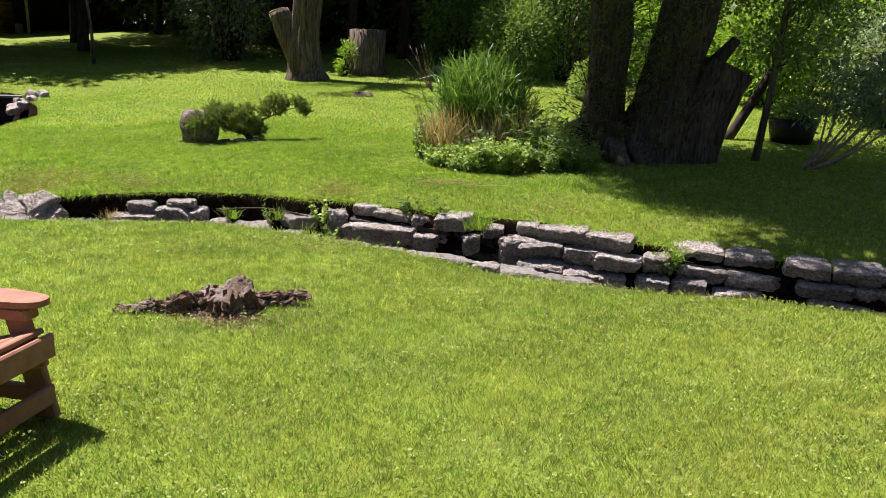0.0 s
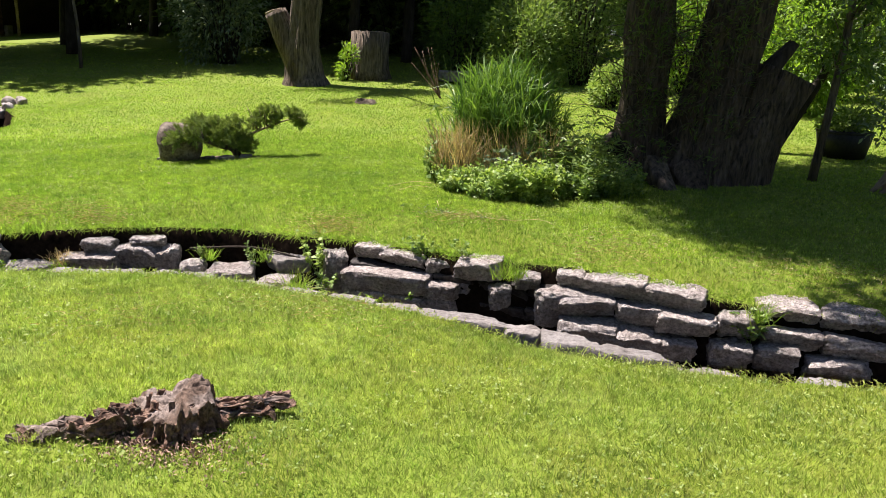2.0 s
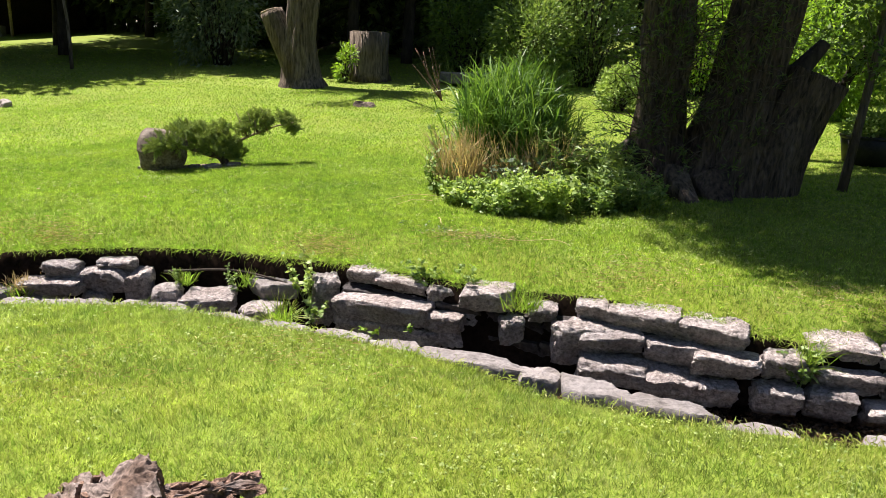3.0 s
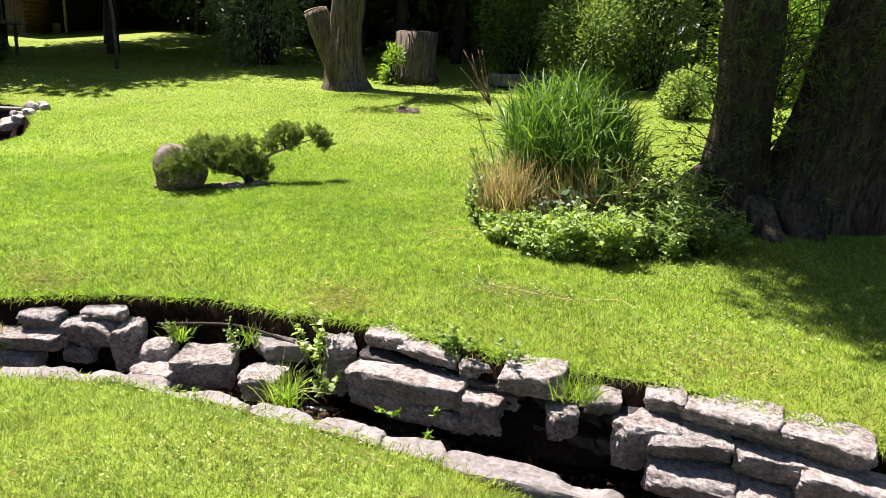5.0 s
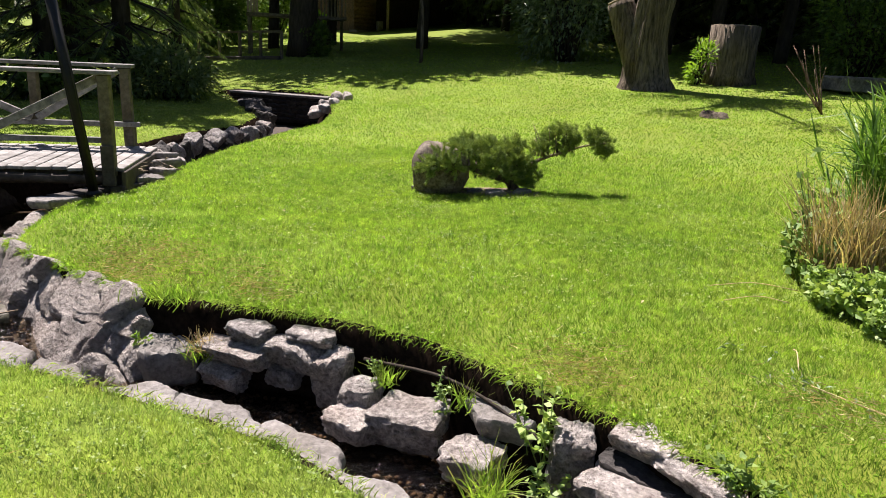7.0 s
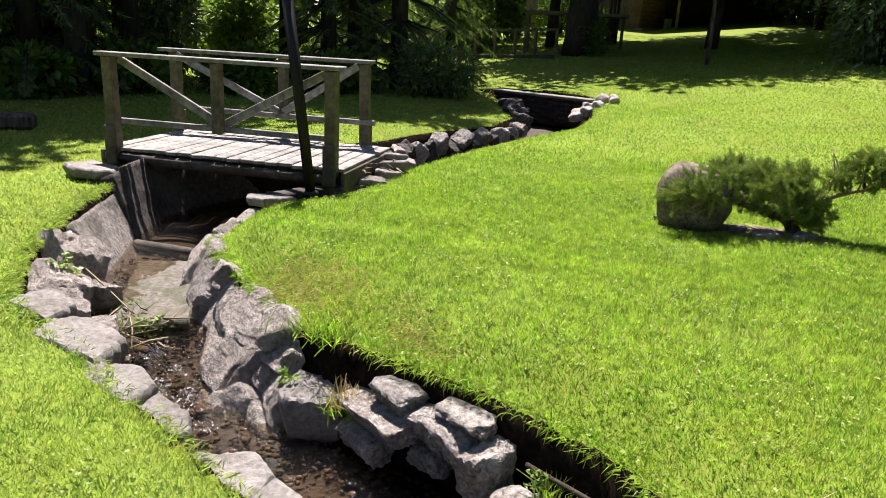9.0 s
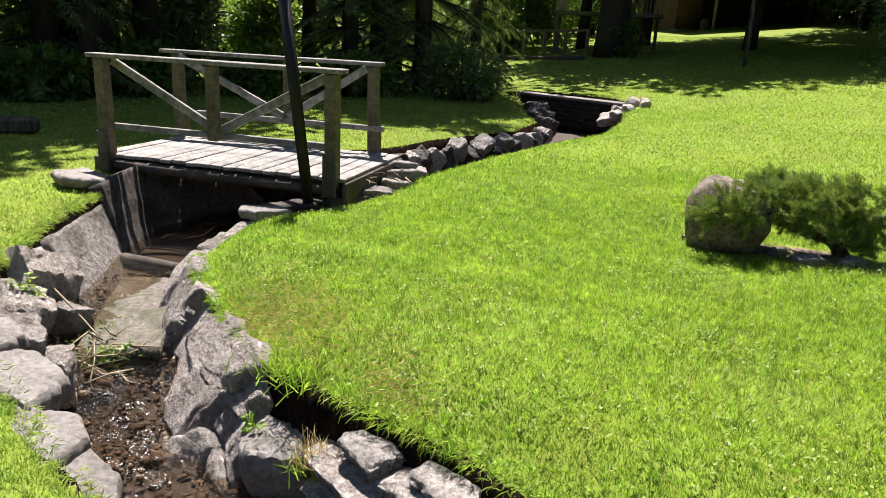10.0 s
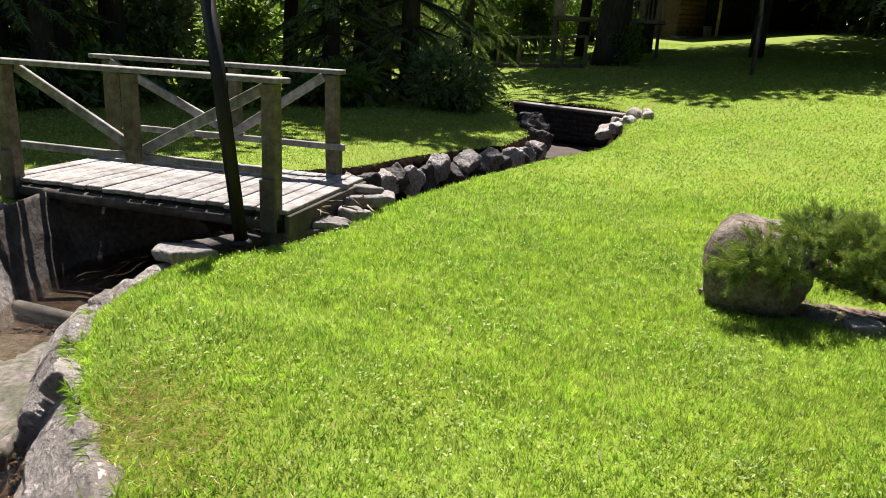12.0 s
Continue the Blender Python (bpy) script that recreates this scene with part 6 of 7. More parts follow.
# ---- log cabin, tree house and far rail ----
cabin = thing("log_cabin", "dark brown log cabin in the shade of trees", "house", (-26.9, 34.6, gz(-26.9, 34.6) - 0.05), 72)
for k in range(12):
    V, F = tube([(0.0, 0.05, 0.2 + 0.21 * k), (0.65, 0.05, 0.2 + 0.21 * k), (1.3, 0.05, 0.2 + 0.21 * k)], [0.12] * 3, 10)
    part("log", mesh_np("log", *joined([(V, F)]), M_LOG, True), None, cabin)
bm = bmesh.new(); box(bm, (4.3, 2.4, 1.5), (5.9, 3.0, 3.0), None, 0.02); part("wall", bm, M_DARKWOOD, cabin)
bm = bmesh.new(); box(bm, (0.65, 2.1, 1.4), (1.28, 4.0, 2.8), None, 0.02); part("wall", bm, M_LOG, cabin)
bm = bmesh.new(); box(bm, (3.4, 1.6, 3.1), (8.6, 6.4, 0.16), Euler((radians(8), 0, 0)).to_matrix(), 0.02); part("roof", bm, M_ROOF, cabin)
bm = bmesh.new(); box(bm, (0.6, -0.45, 0.06), (1.9, 0.8, 0.14), None, 0.02); part("step", bm, M_SLAB, cabin, "pale front step")
for x in (1.5, 4.0, 6.9):
    bm = bmesh.new(); box(bm, (x, -0.9, 1.5), (0.11, 0.11, 3.0), None, 0.01); part("porch_post", bm, M_CUT if x < 2 else M_DARKWOOD, cabin)
bm = bmesh.new(); box(bm, (1.35, -0.35, 0.35), (0.3, 0.3, 0.6), None, 0.03); part("step_block", bm, M_SLAB, cabin)

trunk_tree("old_tree", "thick dark tree trunk carrying a small platform", "tree", -20.1, 24.2, 0.55, (0.2, 0), 9, M_DARKBARK, (5, 11, 3.8, 34), M_SHRUB, 24, count=160, leaf=(0.45, 0.26), reach=1.3)
shrub("ivy_bush", "leafy green growth around the foot of an old tree", -19.6, 24.3, 0.8, 0.6, 1.1, M_SHRUB, 1500, (0.14, 0.06), clumps=18)
house = thing("tree_house", "weathered wooden tree house platform with a railing on stilts", "tree house", (-20.9, 24.7, gz(-20.9, 24.7) - 0.05), 47)
bm = bmesh.new(); box(bm, (0, 0, 1.38), (3.6, 1.6, 0.12), None, 0.01); part("platform", bm, M_WOOD, house)
for x, y in ((-1.7, -0.7), (0.85, -0.7), (-1.7, 0.7), (1.7, 0.7)):
    bm = bmesh.new(); box(bm, (x, y, 0.68), (0.11, 0.11, 1.36), None, 0.01); part("stilt", bm, M_WOOD, house)
for k in range(14):
    bm = bmesh.new(); box(bm, (0.1 + 0.125 * k, -0.77, 1.9), (0.045, 0.03, 0.95), None, 0.004); part("baluster", bm, M_WOOD, house)
bm = bmesh.new(); box(bm, (0.9, -0.77, 2.4), (1.8, 0.08, 0.07), None, 0.006); part("top_rail", bm, M_WOOD, house)
for k in range(4):
    bm = bmesh.new(); box(bm, (-1.72 + 0.1 * k, -0.72, 2.3), (0.09, 0.03, 1.8), None, 0.004); part("wall_board", bm, M_CUT, house)
fence = thing("rail_fence", "thin dark wooden rail fence beside a path", "fence")
fa, fb = Vector((-22.3, 21.35, 0)), Vector((-19.7, 22.8, 0))
for k in range(5):
    q = fa.lerp(fb, k / 4)
    bm = bmesh.new(); box(bm, (q.x, q.y, gz(q.x, q.y) + 0.45), (0.09, 0.09, 1.0), None, 0.01); part("post", bm, M_WOOD, fence)
bm = bmesh.new(); beam(bm, fa + Z3 * (gz(fa.x, fa.y) + 0.93), fb + Z3 * (gz(fb.x, fb.y) + 0.93), 0.06, 0.08, 0.006); part("rail", bm, M_WOOD, fence)
bm = bmesh.new(); beam(bm, (-24.5, 20.2, gz(-24.5, 20.2) + 0.05), (-19.7, 22.75, gz(-19.7, 22.75) + 0.05), 0.3, 0.14, 0.02)
tagged(part("path_edge", bm, M_BEAM), "long dark timber edging a shaded path", "edging")
bm = bmesh.new(); beam(bm, (-12.3, 6.1, 0.12), (-12.1, 6.75, 0.12), 0.24, 0.22, 0.05)
tagged(part("fallen_log", bm, M_GREYBARK), "short grey log lying on the shaded lawn", "log")

# ---- lawn grass ----
def scatter(x0, x1, y0, y1, per_m2):
    k = int((x1 - x0) * (y1 - y0) * per_m2)
    return rng.uniform(x0, x1, k), rng.uniform(y0, y1, k)


HX, HY = np.arange(-30, 14, 0.06), np.arange(-2, 34, 0.06)
XX, YY = np.meshgrid(HX, HY)
HZ, HWET, HF, HN = ground_z(XX, YY)
HD = np.minimum(HF, HN)


def sample(grid, x, y):
    fx, fy = (x + 30) / 0.06, (y + 2) / 0.06
    i, j = np.clip(fx.astype(int), 0, len(HX) - 2), np.clip(fy.astype(int), 0, len(HY) - 2)
    u, v = fx - i, fy - j
    return grid[j, i] * (1 - u) * (1 - v) + grid[j, i + 1] * u * (1 - v) + grid[j + 1, i] * (1 - u) * v + grid[j + 1, i + 1] * u * v


BARE = [(-1.38, 4.45, 0.36, 0.22), (0.1, 10.2, 1.1, 0.95), (2.2, 11.75, 1.1, 0.6), (-4.56, 11.0, 0.3, 0.28), (-4.2, 11.45, 0.22, 0.14)]


WALK = [(0.4, 2.4), (-0.4, 5.2), (-2.2, 8.2), (-3.6, 9.4)]
DENSE = 14000


def sown(x0, x1, y0, y1, most, low, high_d, reach):
    """Random places, thickest along the middle of the garden and thinning outward."""
    x, y = scatter(x0, x1, y0, y1, most)
    want = np.clip(DENSE * np.exp(-np.maximum(0, line_distance(x, y, WALK) - 1.6) / reach), np.where(x > -14.5, np.where(y < 17.5, 1400, np.where(y < 22, 900, 190)), 190), DENSE)
    near = (x > -10) & (x < 6.2) & (y > -1) & (y < 15.2)
    want = np.where(near, want, np.minimum(want, 1500))
    keep = (want > low) & (want <= high_d) & (rng.random(len(x)) < want / most)
    return x[keep], y[keep], want[keep]


def grass(x, y, want, mat):
    keep = (sample(HWET.astype(float), x, y) < 0.3)
    for cx, cy, rx, ry in BARE:
        keep &= ((x - cx) / rx) ** 2 + ((y - cy) / ry) ** 2 > rng.uniform(0.6, 1.2, len(x))
    x, y, want = x[keep], y[keep], want[keep]
    k = len(x)
    patch = 0.5 + 0.5 * lump(x, y, 0.23, 4.0) * lump(x, y, 0.71, 1.0)
    far_ = (DENSE / want) ** 0.5
    h = 0.046 * rng.uniform(0.45, 1.25, k) * (0.75 + 0.5 * patch) * far_ ** 0.12
    h *= 0.9 + 0.25 * lump(x, y, 0.019, 3.0)
    h *= np.clip(0.8 + 0.2 * (want - 500) / 3000, 0.8, 1.0)
    edge = sample(HD, x, y)
    h *= 1 + 0.15 * np.exp(-(edge / 0.07) ** 2)
    lean_x, lean_y = 0.35 * lump(x, y, 0.17, 2.0), 0.35 * lump(x, y, 0.21, 5.0)
    loose = np.where(want < 1600, 0.8, 0.5)
    d = np.column_stack([rng.normal(0, 1, k) * loose + lean_x, rng.normal(0, 1, k) * loose + lean_y, np.ones(k)])
    V, F = blades(np.column_stack([x, y, sample(HZ, x, y) - 0.004]), d, h, 0.0050 * far_ ** 0.9 * rng.uniform(0.7, 1.3, k), 0.5, None, True)
    ob = part("lawn_grass", mesh_np("lawn_grass", V, F, mat), None)
    return tagged(ob, "short mown bright green grass of the lawn", "grass", kind="stuff")


REACH = 2.1
for box_, most, low, high_d in (((-10, 6.2, -1, 15.2), DENSE, 1500, DENSE), ((-16, 9, -1, 22.2), 1500, 300, 1500), ((-28, 12, -1, 32), 300, 0, 300)):
    x, y, want = sown(*box_, most, low, high_d, REACH)
    home = sample(HF, x, y) > sample(HN, x, y)
    grass(x[~home], y[~home], want[~home], M_GRASS)
    if home.sum() > 2000:
        grass(x[home], y[home], want[home], M_DRYGRASS)
x, y = scatter(-7.5, 3.6, 1.6, 12.5, 520)
keep = (sample(HWET.astype(float), x, y) < 0.2) & (lump(x, y, 0.33, 2.0) + 0.6 * lump(x, y, 0.9, 6.0) > rng.uniform(-0.6, 1.3, len(x)))
x, y = np.repeat(x[keep], 3), np.repeat(y[keep], 3)
a3 = rng.uniform(0, 2 * np.pi, len(x) // 3)
a3 = (a3[:, None] + np.array([0, 2.1, 4.2])).ravel()
lift3 = np.repeat(rng.uniform(0.024, 0.044, len(x) // 3), 3)
V, F = leaf_cloud(np.column_stack([x, y, sample(HZ, x, y) + lift3]), np.column_stack([np.cos(a3), np.sin(a3), np.full(len(x), 0.25)]), 0.014, 0.013, 0.15)
tagged(part("clover", mesh_np("clover", V, F, M_CLOVER), None), "small clover leaves scattered through the lawn", "clover", kind="stuff")

# long grass hanging over the edges of both banks
def fringe(line, dense, toward, mat, low, long_):
    """Blades rooted along a bank and drooping over the water; toward is the side the stream lies on."""
    fx, fy, fo = [], [], []
    for (ax, ay), (bx, by) in zip(line[:-1], line[1:]):
        L = math.hypot(bx - ax, by - ay)
        k = int(L * dense)
        t = rng.random(k)
        out = np.array([-(by - ay), bx - ax]) / L * toward
        off = rng.uniform(-0.03, 0.09, k)
        fx.append(ax + (bx - ax) * t - out[0] * off)
        fy.append(ay + (by - ay) * t - out[1] * off)
        fo.append(np.tile(out, (k, 1)))
    fx, fy, fo = np.concatenate(fx), np.concatenate(fy), np.concatenate(fo)
    k = len(fx)
    keep = lump(fx, fy, 0.11, 1.0) + 0.5 * lump(fx, fy, 0.37, 3.0) > rng.uniform(-1.6, 0.7, k)
    fx, fy, fo = fx[keep], fy[keep], fo[keep]
    k = len(fx)
    d = np.column_stack([fo * rng.uniform(0.2, 1.1, (k, 1)) + rng.normal(0, 0.3, (k, 2)), rng.uniform(-0.7, 0.9, k)])
    V, F = blades(np.column_stack([fx, fy, low(fx, fy) + rng.uniform(-0.02, 0.03, k)]), d, rng.uniform(0.03, long_, k), rng.uniform(0.004, 0.007, k), 0.7)
    tagged(part("bank_grass", mesh_np("bank_grass", V, F, mat), None), "longer grass hanging over the cut stream bank", "grass", kind="stuff")


fringe(FAR_BANK[4:28], 1100, 1.0, M_GRASS, lambda x, y: lawn_far(x, y) - 0.18 - 0.08 * sstep(-3.6, -5.0, x), 0.065)
fringe(NEAR_BANK[5:22], 450, -1.0, M_DRYGRASS, lambda x, y: lawn_near(x, y) - 0.04, 0.055)
fringe(NEAR_BANK[21:28], 1500, -1.0, M_DRYGRASS, lambda x, y: lawn_near(x, y) - 0.045, 0.06)

# ---- small growth and litter ----
def tuft(x, y, z, k, h, mat, label, name="grass_tuft", spread_=0.05, wide=0.006, droop=0.6):
    b8 = np.column_stack([rng.normal(x, spread_, k), rng.normal(y, spread_, k), np.full(k, z)])
    d8 = np.column_stack([rng.normal(0, 0.5, (k, 2)), np.ones(k)])
    V, F = blades(b8, d8, h * rng.uniform(0.5, 1.1, k), wide * rng.uniform(0.7, 1.3, k), droop)
    return tagged(part(name, mesh_np(name, V, F, mat), None), label, "grass tuft", kind="stuff")


tuft(-1.72, 7.42, -0.5, 170, 0.34, M_GRASS, "long green grass tuft growing between the wall stones")
for x, y, z, h in ((-2.7, 7.82, -0.32, 0.17), (-2.15, 7.85, -0.3, 0.2), (0.18, 7.25, -0.12, 0.24), (0.1, 7.3, -0.15, 0.2), (2.0, 7.0, -0.25, 0.24), (-3.95, 7.45, -0.4, 0.15)):
    tuft(x, y, z, 70, h, M_GRASS, "small green grass tuft in the stone wall", spread_=0.045)
tuft(-3.92, 7.5, -0.35, 120, 0.16, M_STRAW, "dry straw hanging from the wall stones", "dry_tuft", 0.06)
tuft(-4.3, 7.5, -0.08, 220, 0.13, M_GRASS, "thick grass hanging over the bend of the bank", spread_=0.1)


def sprig(x, y, z, h, k, mat, leaf, label):
    """A small leafy weed rooted in a crack."""
    t = thing("leafy_weed", label, "weed", group="weeds in the wall")
    st, pts, outs = [], [], []
    for i in range(k):
        o = Vector((x, y, z)) + Vector(rng.normal(0, 0.03, 3))
        e = o + Vector((rng.normal(0, 0.07), rng.normal(-0.04, 0.06), h * rng.uniform(0.5, 1.0)))
        st.append(tube([o, o.lerp(e, 0.5), e], [0.004, 0.003, 0.002], 4))
        f = rng.uniform(0.2, 1.05, 15)[:, None]
        a = rng.uniform(0, 2 * np.pi, 15)
        pts.append(np.array(o) * (1 - f) + np.array(e) * f)
        outs.append(np.column_stack([np.cos(a), np.sin(a), rng.uniform(-0.2, 0.5, 15)]))
    part("stems", mesh_np("stems", *joined(st), mat), None, t)
    V, F = leaf_cloud(np.concatenate(pts), np.concatenate(outs), leaf * 0.66, leaf * 0.42, 0.3)
    part("leaves", mesh_np("leaves", V, F, mat), None, t)


sprig(-1.6, 7.72, -0.35, 0.42, 9, M_PALEHERB, 0.085, "pale leafy weed climbing the wall beside the water")
sprig(-1.48, 7.55, -0.45, 0.2, 7, M_PALEHERB, 0.07, "pale leafy weed at the water's edge")
sprig(-4.36, 7.3, -0.42, 0.12, 3, M_BRIGHT, 0.07, "single bright green seedling on a rock")
sprig(-2.3, 7.85, -0.32, 0.14, 8, M_HERB, 0.04, "small green weeds among the stones")
sprig(-2.75, 7.9, -0.3, 0.12, 6, M_HERB, 0.04, "small green weeds among the stones")
sprig(-0.62, 7.62, -0.08, 0.14, 8, M_HERB, 0.07, "green weeds at the top of the wall")
sprig(-0.3, 7.5, -0.02, 0.1, 6, M_HERB, 0.06, "green weeds at the top of the wall")
sprig(1.98, 7.0, -0.4, 0.26, 10, M_HERB, 0.09, "green leafy weed hanging on the stone wall")
sprig(-1.05, 7.4, -0.5, 0.08, 2, M_BRIGHT, 0.06, "single seedling by the water")
sprig(-0.72, 7.35, -0.5, 0.1, 2, M_BRIGHT, 0.07, "single seedling by the water")
sprig(-6.3, 6.4, -0.25, 0.16, 8, M_PALEHERB, 0.08, "pale weeds between the bank stones")
sprig(-5.8, 6.85, -0.53, 0.12, 8, M_HERB, 0.06, "water weeds caught at the small cascade")

# pebbles on the stream bed
ico = bmesh.new()
bmesh.ops.create_icosphere(ico, subdivisions=1, radius=1.0)
IV = np.array([tuple(v.co) for v in ico.verts])
IF = np.array([[v.index for v in f.verts] for f in ico.faces])
ico.free()
x, y = scatter(-7.6, 3.0, 5.6, 8.2, 420)
keep = sample(HWET.astype(float), x, y) > 0.8
x, y = x[keep], y[keep]
PV, PF = [], []
for i in range(len(x)):
    s = rng.uniform(0.007, 0.022) * (2.4 if rng.random() < 0.05 else 1)
    v = IV * (s * rng.uniform(0.7, 1.3, 3) * [1, 1, 0.6]) * rng.uniform(0.82, 1.18, (len(IV), 1))
    PV.append(v + [x[i], y[i], float(water_level(x[i], y[i])) - 0.065 + rng.uniform(0, 0.035)])
    PF.append(IF + len(IV) * i)
tagged(part("pebbles", mesh_np("pebbles", np.concatenate(PV), np.concatenate(PF), M_GRAVEL), None), "small brown pebbles on the stream bed", "pebbles", kind="stuff")

# white flecks on the little cascade, modelled in place of sun glints
m, n, l, b = nodes_of("glint_white")
b.inputs["Base Color"].default_value, b.inputs["Roughness"].default_value = (0.85, 0.86, 0.9, 1), 0.25
k = 2200
f = rng.random(k)
fx, fy = -5.62 + 1.25 * f + rng.normal(0, 0.05, k), 6.72 + 0.12 * f + rng.normal(0, 0.13, k)
keep = (sample(HWET.astype(float), fx, fy) > 0.9) & (lump(fx, fy, 0.06, 1.0) > rng.uniform(-0.3, 0.7, k))
fx, fy = fx[keep], fy[keep]
V, F = leaf_cloud(np.column_stack([fx, fy, water_level(fx, fy) + 0.012]), rng.normal(0, 1, (len(fx), 3)) * [1, 1, 0.3], 0.009, 0.005, 0.3)
tagged(part("foam", mesh_np("foam", V, F, m), None), "white flecks standing in for sun glints below the small cascade", "foam", kind="stuff")

# twigs caught at the cascade, dead branch by the bank, litter on the lawn
snag = thing("twig_snag", "tangle of thin grey twigs caught across the stream", "twigs")
for k in range(34):
    o = Vector((rng.uniform(-6.15, -5.45), rng.uniform(6.5, 7.0), -0.53 + rng.uniform(0, 0.06)))
    e = o + Vector((rng.normal(0, 0.2), rng.normal(0, 0.2), rng.uniform(-0.02, 0.12)))
    part("twig", mesh_np("twig", *joined([tube([o, o.lerp(e, 0.5) + Vector(rng.normal(0, 0.02, 3)), e], [0.006, 0.005, 0.003], 5)]), M_CUT if k % 3 else M_DARKBARK), None, snag)
for pts in ([(-6.9, 6.4, -0.12), (-6.5, 6.62, -0.32), (-6.1, 6.8, -0.5)], [(-6.0, 6.85, -0.5), (-5.8, 7.0, -0.46), (-5.6, 7.1, -0.4)]):
    part("twig", mesh_np("twig", *joined([tube(smooth_path(pts, 4), np.linspace(0.009, 0.005, 9), 6)]), M_CUT), None, snag)
moss_x, moss_y = rng.uniform(-6.5, -5.75, 400), rng.uniform(6.6, 7.05, 400)
V, F = leaf_cloud(np.column_stack([moss_x, moss_y, np.full(400, -0.535) + rng.uniform(0, 0.03, 400)]), np.tile([0, 0, 0.3], (400, 1)), 0.028, 0.012, 1.0)
tagged(part("water_moss", mesh_np("water_moss", V, F, M_HERB), None), "moss and dead leaves lodged at the cascade", "moss", kind="stuff")
root2 = [tube(smooth_path([(-2.9, 7.86, -0.24), (-2.3, 7.9, -0.2), (-1.75, 7.8, -0.26), (-1.5, 7.74, -0.36)], 5), np.linspace(0.012, 0.008, 16), 6)]
tagged(part("bank_root", mesh_np("bank_root", *joined(root2), M_DARKBARK, True), None), "thin exposed root along the undercut bank", "root")

stick = thing("dead_branch", "bare reddish dead branch standing in the lawn", "branch")
o = Vector((-2.3, 20.5, gz(-2.3, 20.5)))
for k in range(9):
    e = o + Vector((-0.5 + rng.normal(0, 0.18), rng.normal(0, 0.1), rng.uniform(0.7, 1.35)))
    part("twig", mesh_np("twig", *joined([tube(smooth_path([o, o.lerp(e, 0.5) + Vector(rng.normal(0, 0.05, 3)), e], 3), np.linspace(0.016, 0.005, 7), 5)]), M_ROT), None, stick)
litter = [(0.38, 2.72, 0.09), (-3.72, 9.0, 0.12), (-4.6, 8.8, 0.05), (-3.2, 9.7, 0.07), (-2.6, 8.7, 0.06), (-4.9, 9.1, 0.08), (-2.1, 9.3, 0.05), (0.9, 4.6, 0.05), (1.1, 3.6, 0.05), (-0.3, 5.4, 0.05), (-3.9, 8.3, 0.05), (-1.6, 9.0, 0.07)]
for x, y, s in litter:
    far_side = y > 7
    z = (float(lawn_far(np.array(x), np.array(y))) if far_side else float(lawn_near(np.array(x), np.array(y)))) + 0.03
    V, F = leaf_cloud(np.array([[x, y, z]]), rng.normal(0, 1, (1, 3)) * [1, 1, 0.2], s * 0.8, s * 0.22, 0.2)
    tagged(part("fallen_leaf", mesh_np("fallen_leaf", V, F, M_STRAW), None), "curled dry leaf lying on the grass", "leaf", "leaves on the lawn")
cord = smooth_path([(-0.55, 8.35, 0.16), (-0.3, 8.28, 0.155), (0.05, 8.2, 0.15), (0.35, 8.3, 0.15), (0.5, 8.15, 0.14)], 5)
tagged(part("pruned_stem", mesh_np("pruned_stem", *joined([tube(cord, np.full(len(cord), 0.0032), 5)]), M_STRAW, True), None), "thin pale cut stem lying on the lawn", "stem")
for a, b9 in (((-1.35, 9.55), (-0.85, 9.75)), ((-1.2, 9.3), (-0.85, 9.45)), ((-0.7, 8.75), (-0.62, 8.4))):
    st = smooth_path([(*a, 0.17), ((a[0] + b9[0]) / 2, (a[1] + b9[1]) / 2, 0.22), (*b9, 0.2)], 4)
    tagged(part("cut_reed", mesh_np("cut_reed", *joined([tube(st, np.full(len(st), 0.003), 5)]), M_STRAW, True), None), "pale cut reed lying beside the plant bed", "reed", "cut reeds")
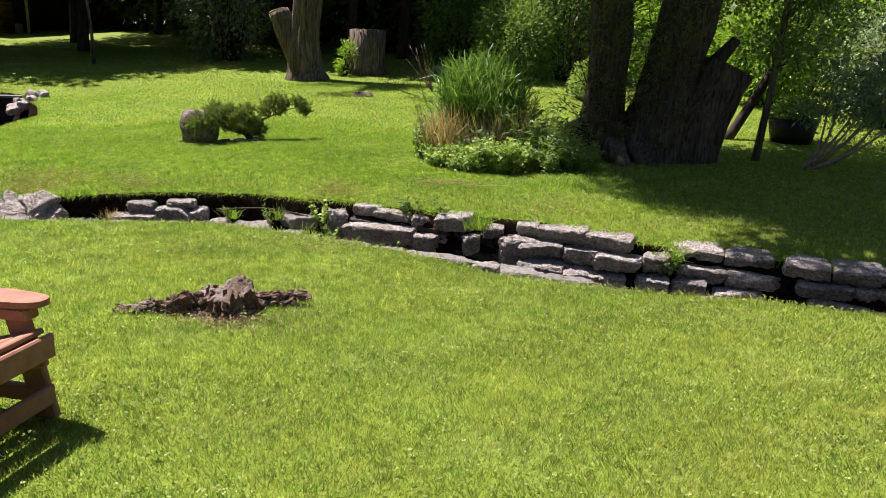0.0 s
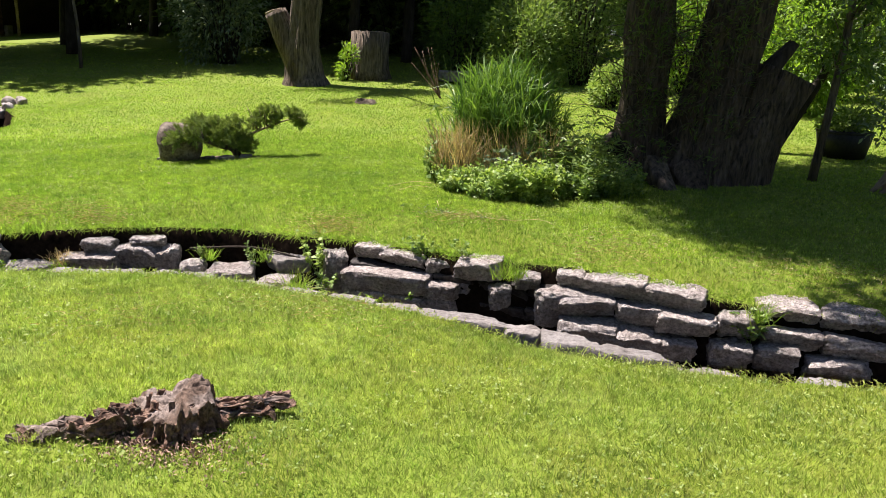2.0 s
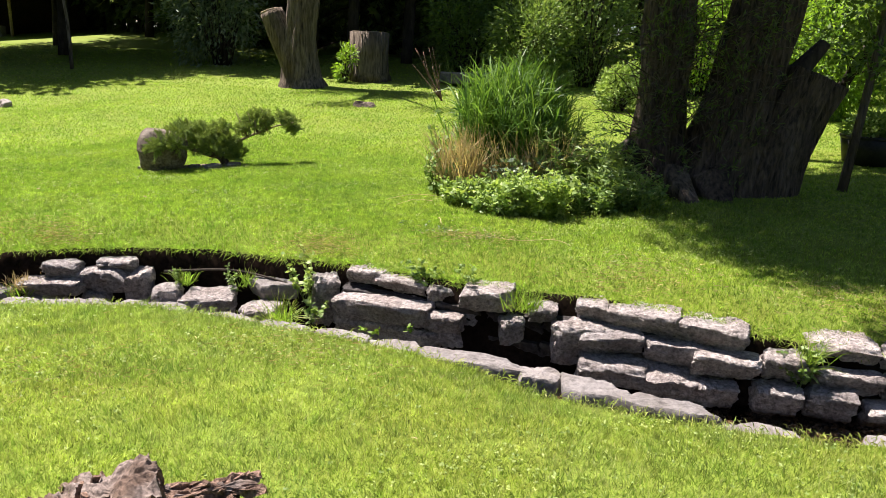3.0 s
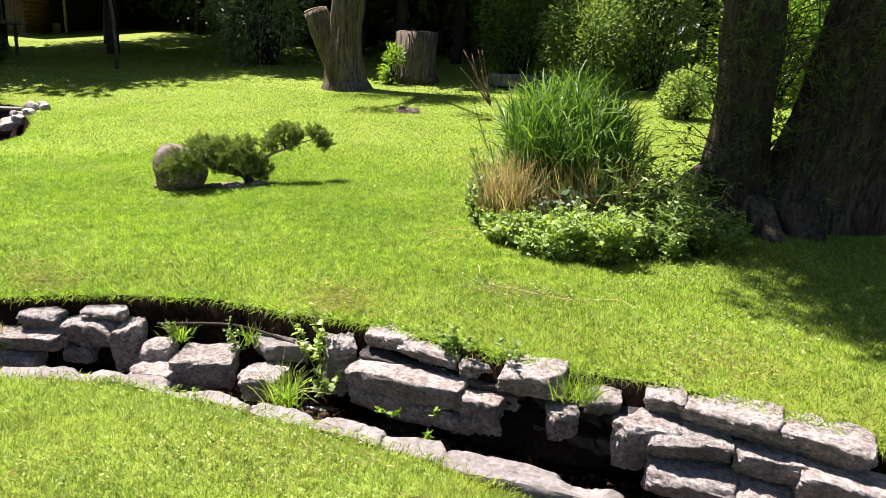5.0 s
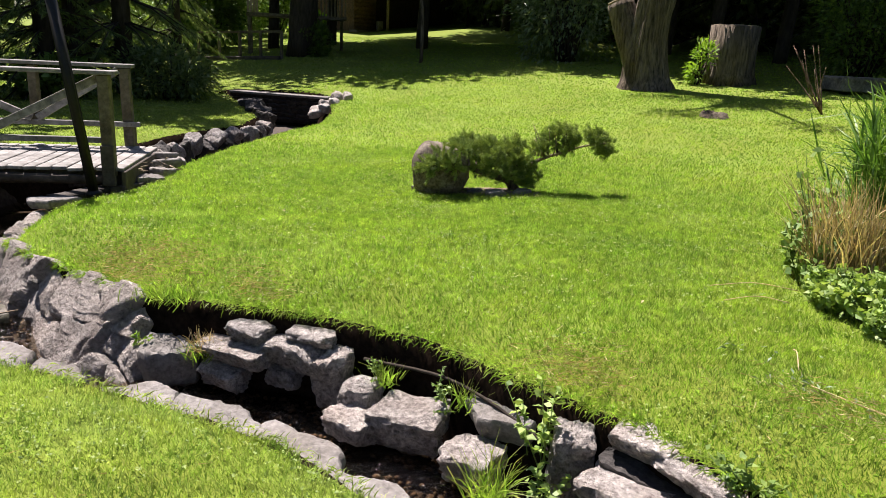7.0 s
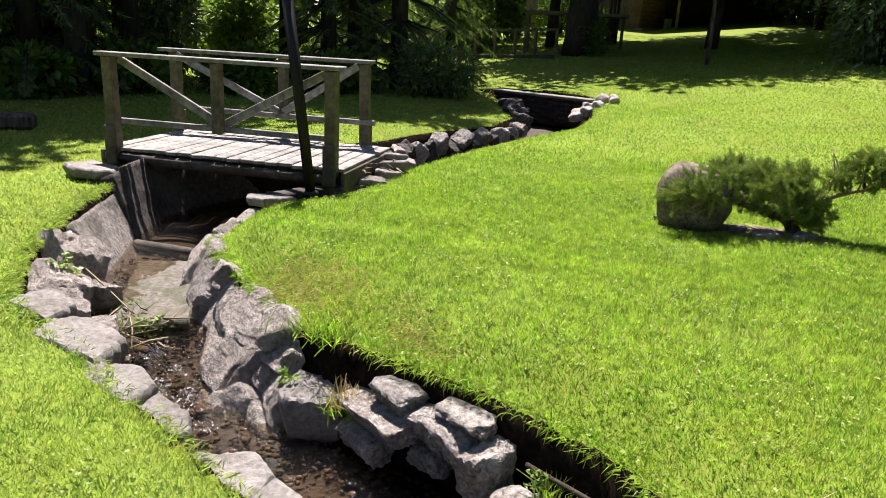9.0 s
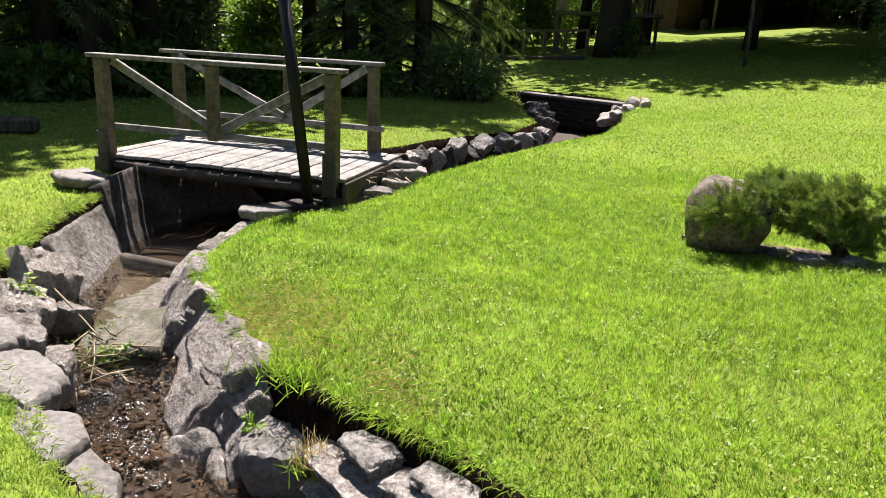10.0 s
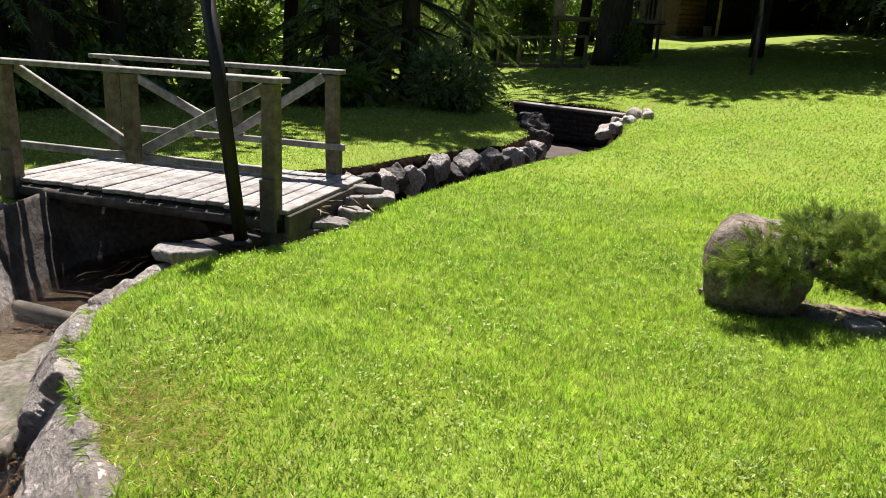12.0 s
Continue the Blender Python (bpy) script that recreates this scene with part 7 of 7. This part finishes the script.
for x, y, k in ((-0.62, 8.35, 26), (-0.25, 8.25, 14), (-0.9, 8.6, 14)):
    p9 = np.column_stack([rng.normal(x, 0.09, k), rng.normal(y, 0.06, k), np.full(k, 0.16)])
    V, F = leaf_cloud(p9, rng.normal(0, 1, (k, 3)) * [1, 1, 0.2], 0.045, 0.015, 0.2)
    tagged(part("wilted_leaves", mesh_np("wilted_leaves", V, F, M_SILVER), None), "wilted grey-green cuttings lying on the lawn", "cuttings", kind="stuff")

for k in range(14):
    o = Vector((-7.75 + rng.normal(0, 0.12), 9.7 + rng.normal(0, 0.18), 0.08 + rng.uniform(-0.03, 0.05)))
    e = o + Vector((rng.normal(0.05, 0.14), rng.normal(0.0, 0.14), rng.uniform(-0.03, 0.05)))
    tagged(part("fallen_stick", mesh_np("fallen_stick", *joined([tube([o, o.lerp(e, 0.5) + Vector(rng.normal(0, 0.012, 3)), e], [0.009, 0.008, 0.004], 5)]), (M_CUT, M_GREYBARK)[k % 2]), None), "pale broken stick lying at the bridge end", "stick", "sticks at the bridge")

# worn, dry patches of turf along the bank
dx, dy = [], []
for cx, cy, r, k in ((-5.0, 7.6, 0.22, 800), (-3.85, 7.85, 0.16, 500), (-1.63, 8.05, 0.18, 650), (-0.4, 8.2, 0.25, 500), (0.9, 7.6, 0.3, 600), (-4.6, 7.75, 0.2, 500), (2.6, 7.5, 0.5, 700), (-1.2, 6.2, 0.4, 400), (-2.2, 5.6, 0.4, 300)):
    dx.append(rng.normal(cx, r, k))
    dy.append(rng.normal(cy, r * 0.55, k))
dx, dy = np.concatenate(dx), np.concatenate(dy)
keep = sample(HWET.astype(float), dx, dy) < 0.2
dx, dy = dx[keep], dy[keep]
k = len(dx)
V, F = blades(np.column_stack([dx, dy, sample(HZ, dx, dy) + rng.uniform(0.03, 0.06, k)]), np.column_stack([rng.normal(0, 1, (k, 2)), rng.uniform(-0.1, 0.3, k)]), rng.uniform(0.03, 0.07, k), rng.uniform(0.003, 0.005, k), 0.4, None, True)
tagged(part("dry_turf", mesh_np("dry_turf", V, F, M_STRAW), None), "dry yellowed blades in worn patches of turf", "dry grass", kind="stuff")
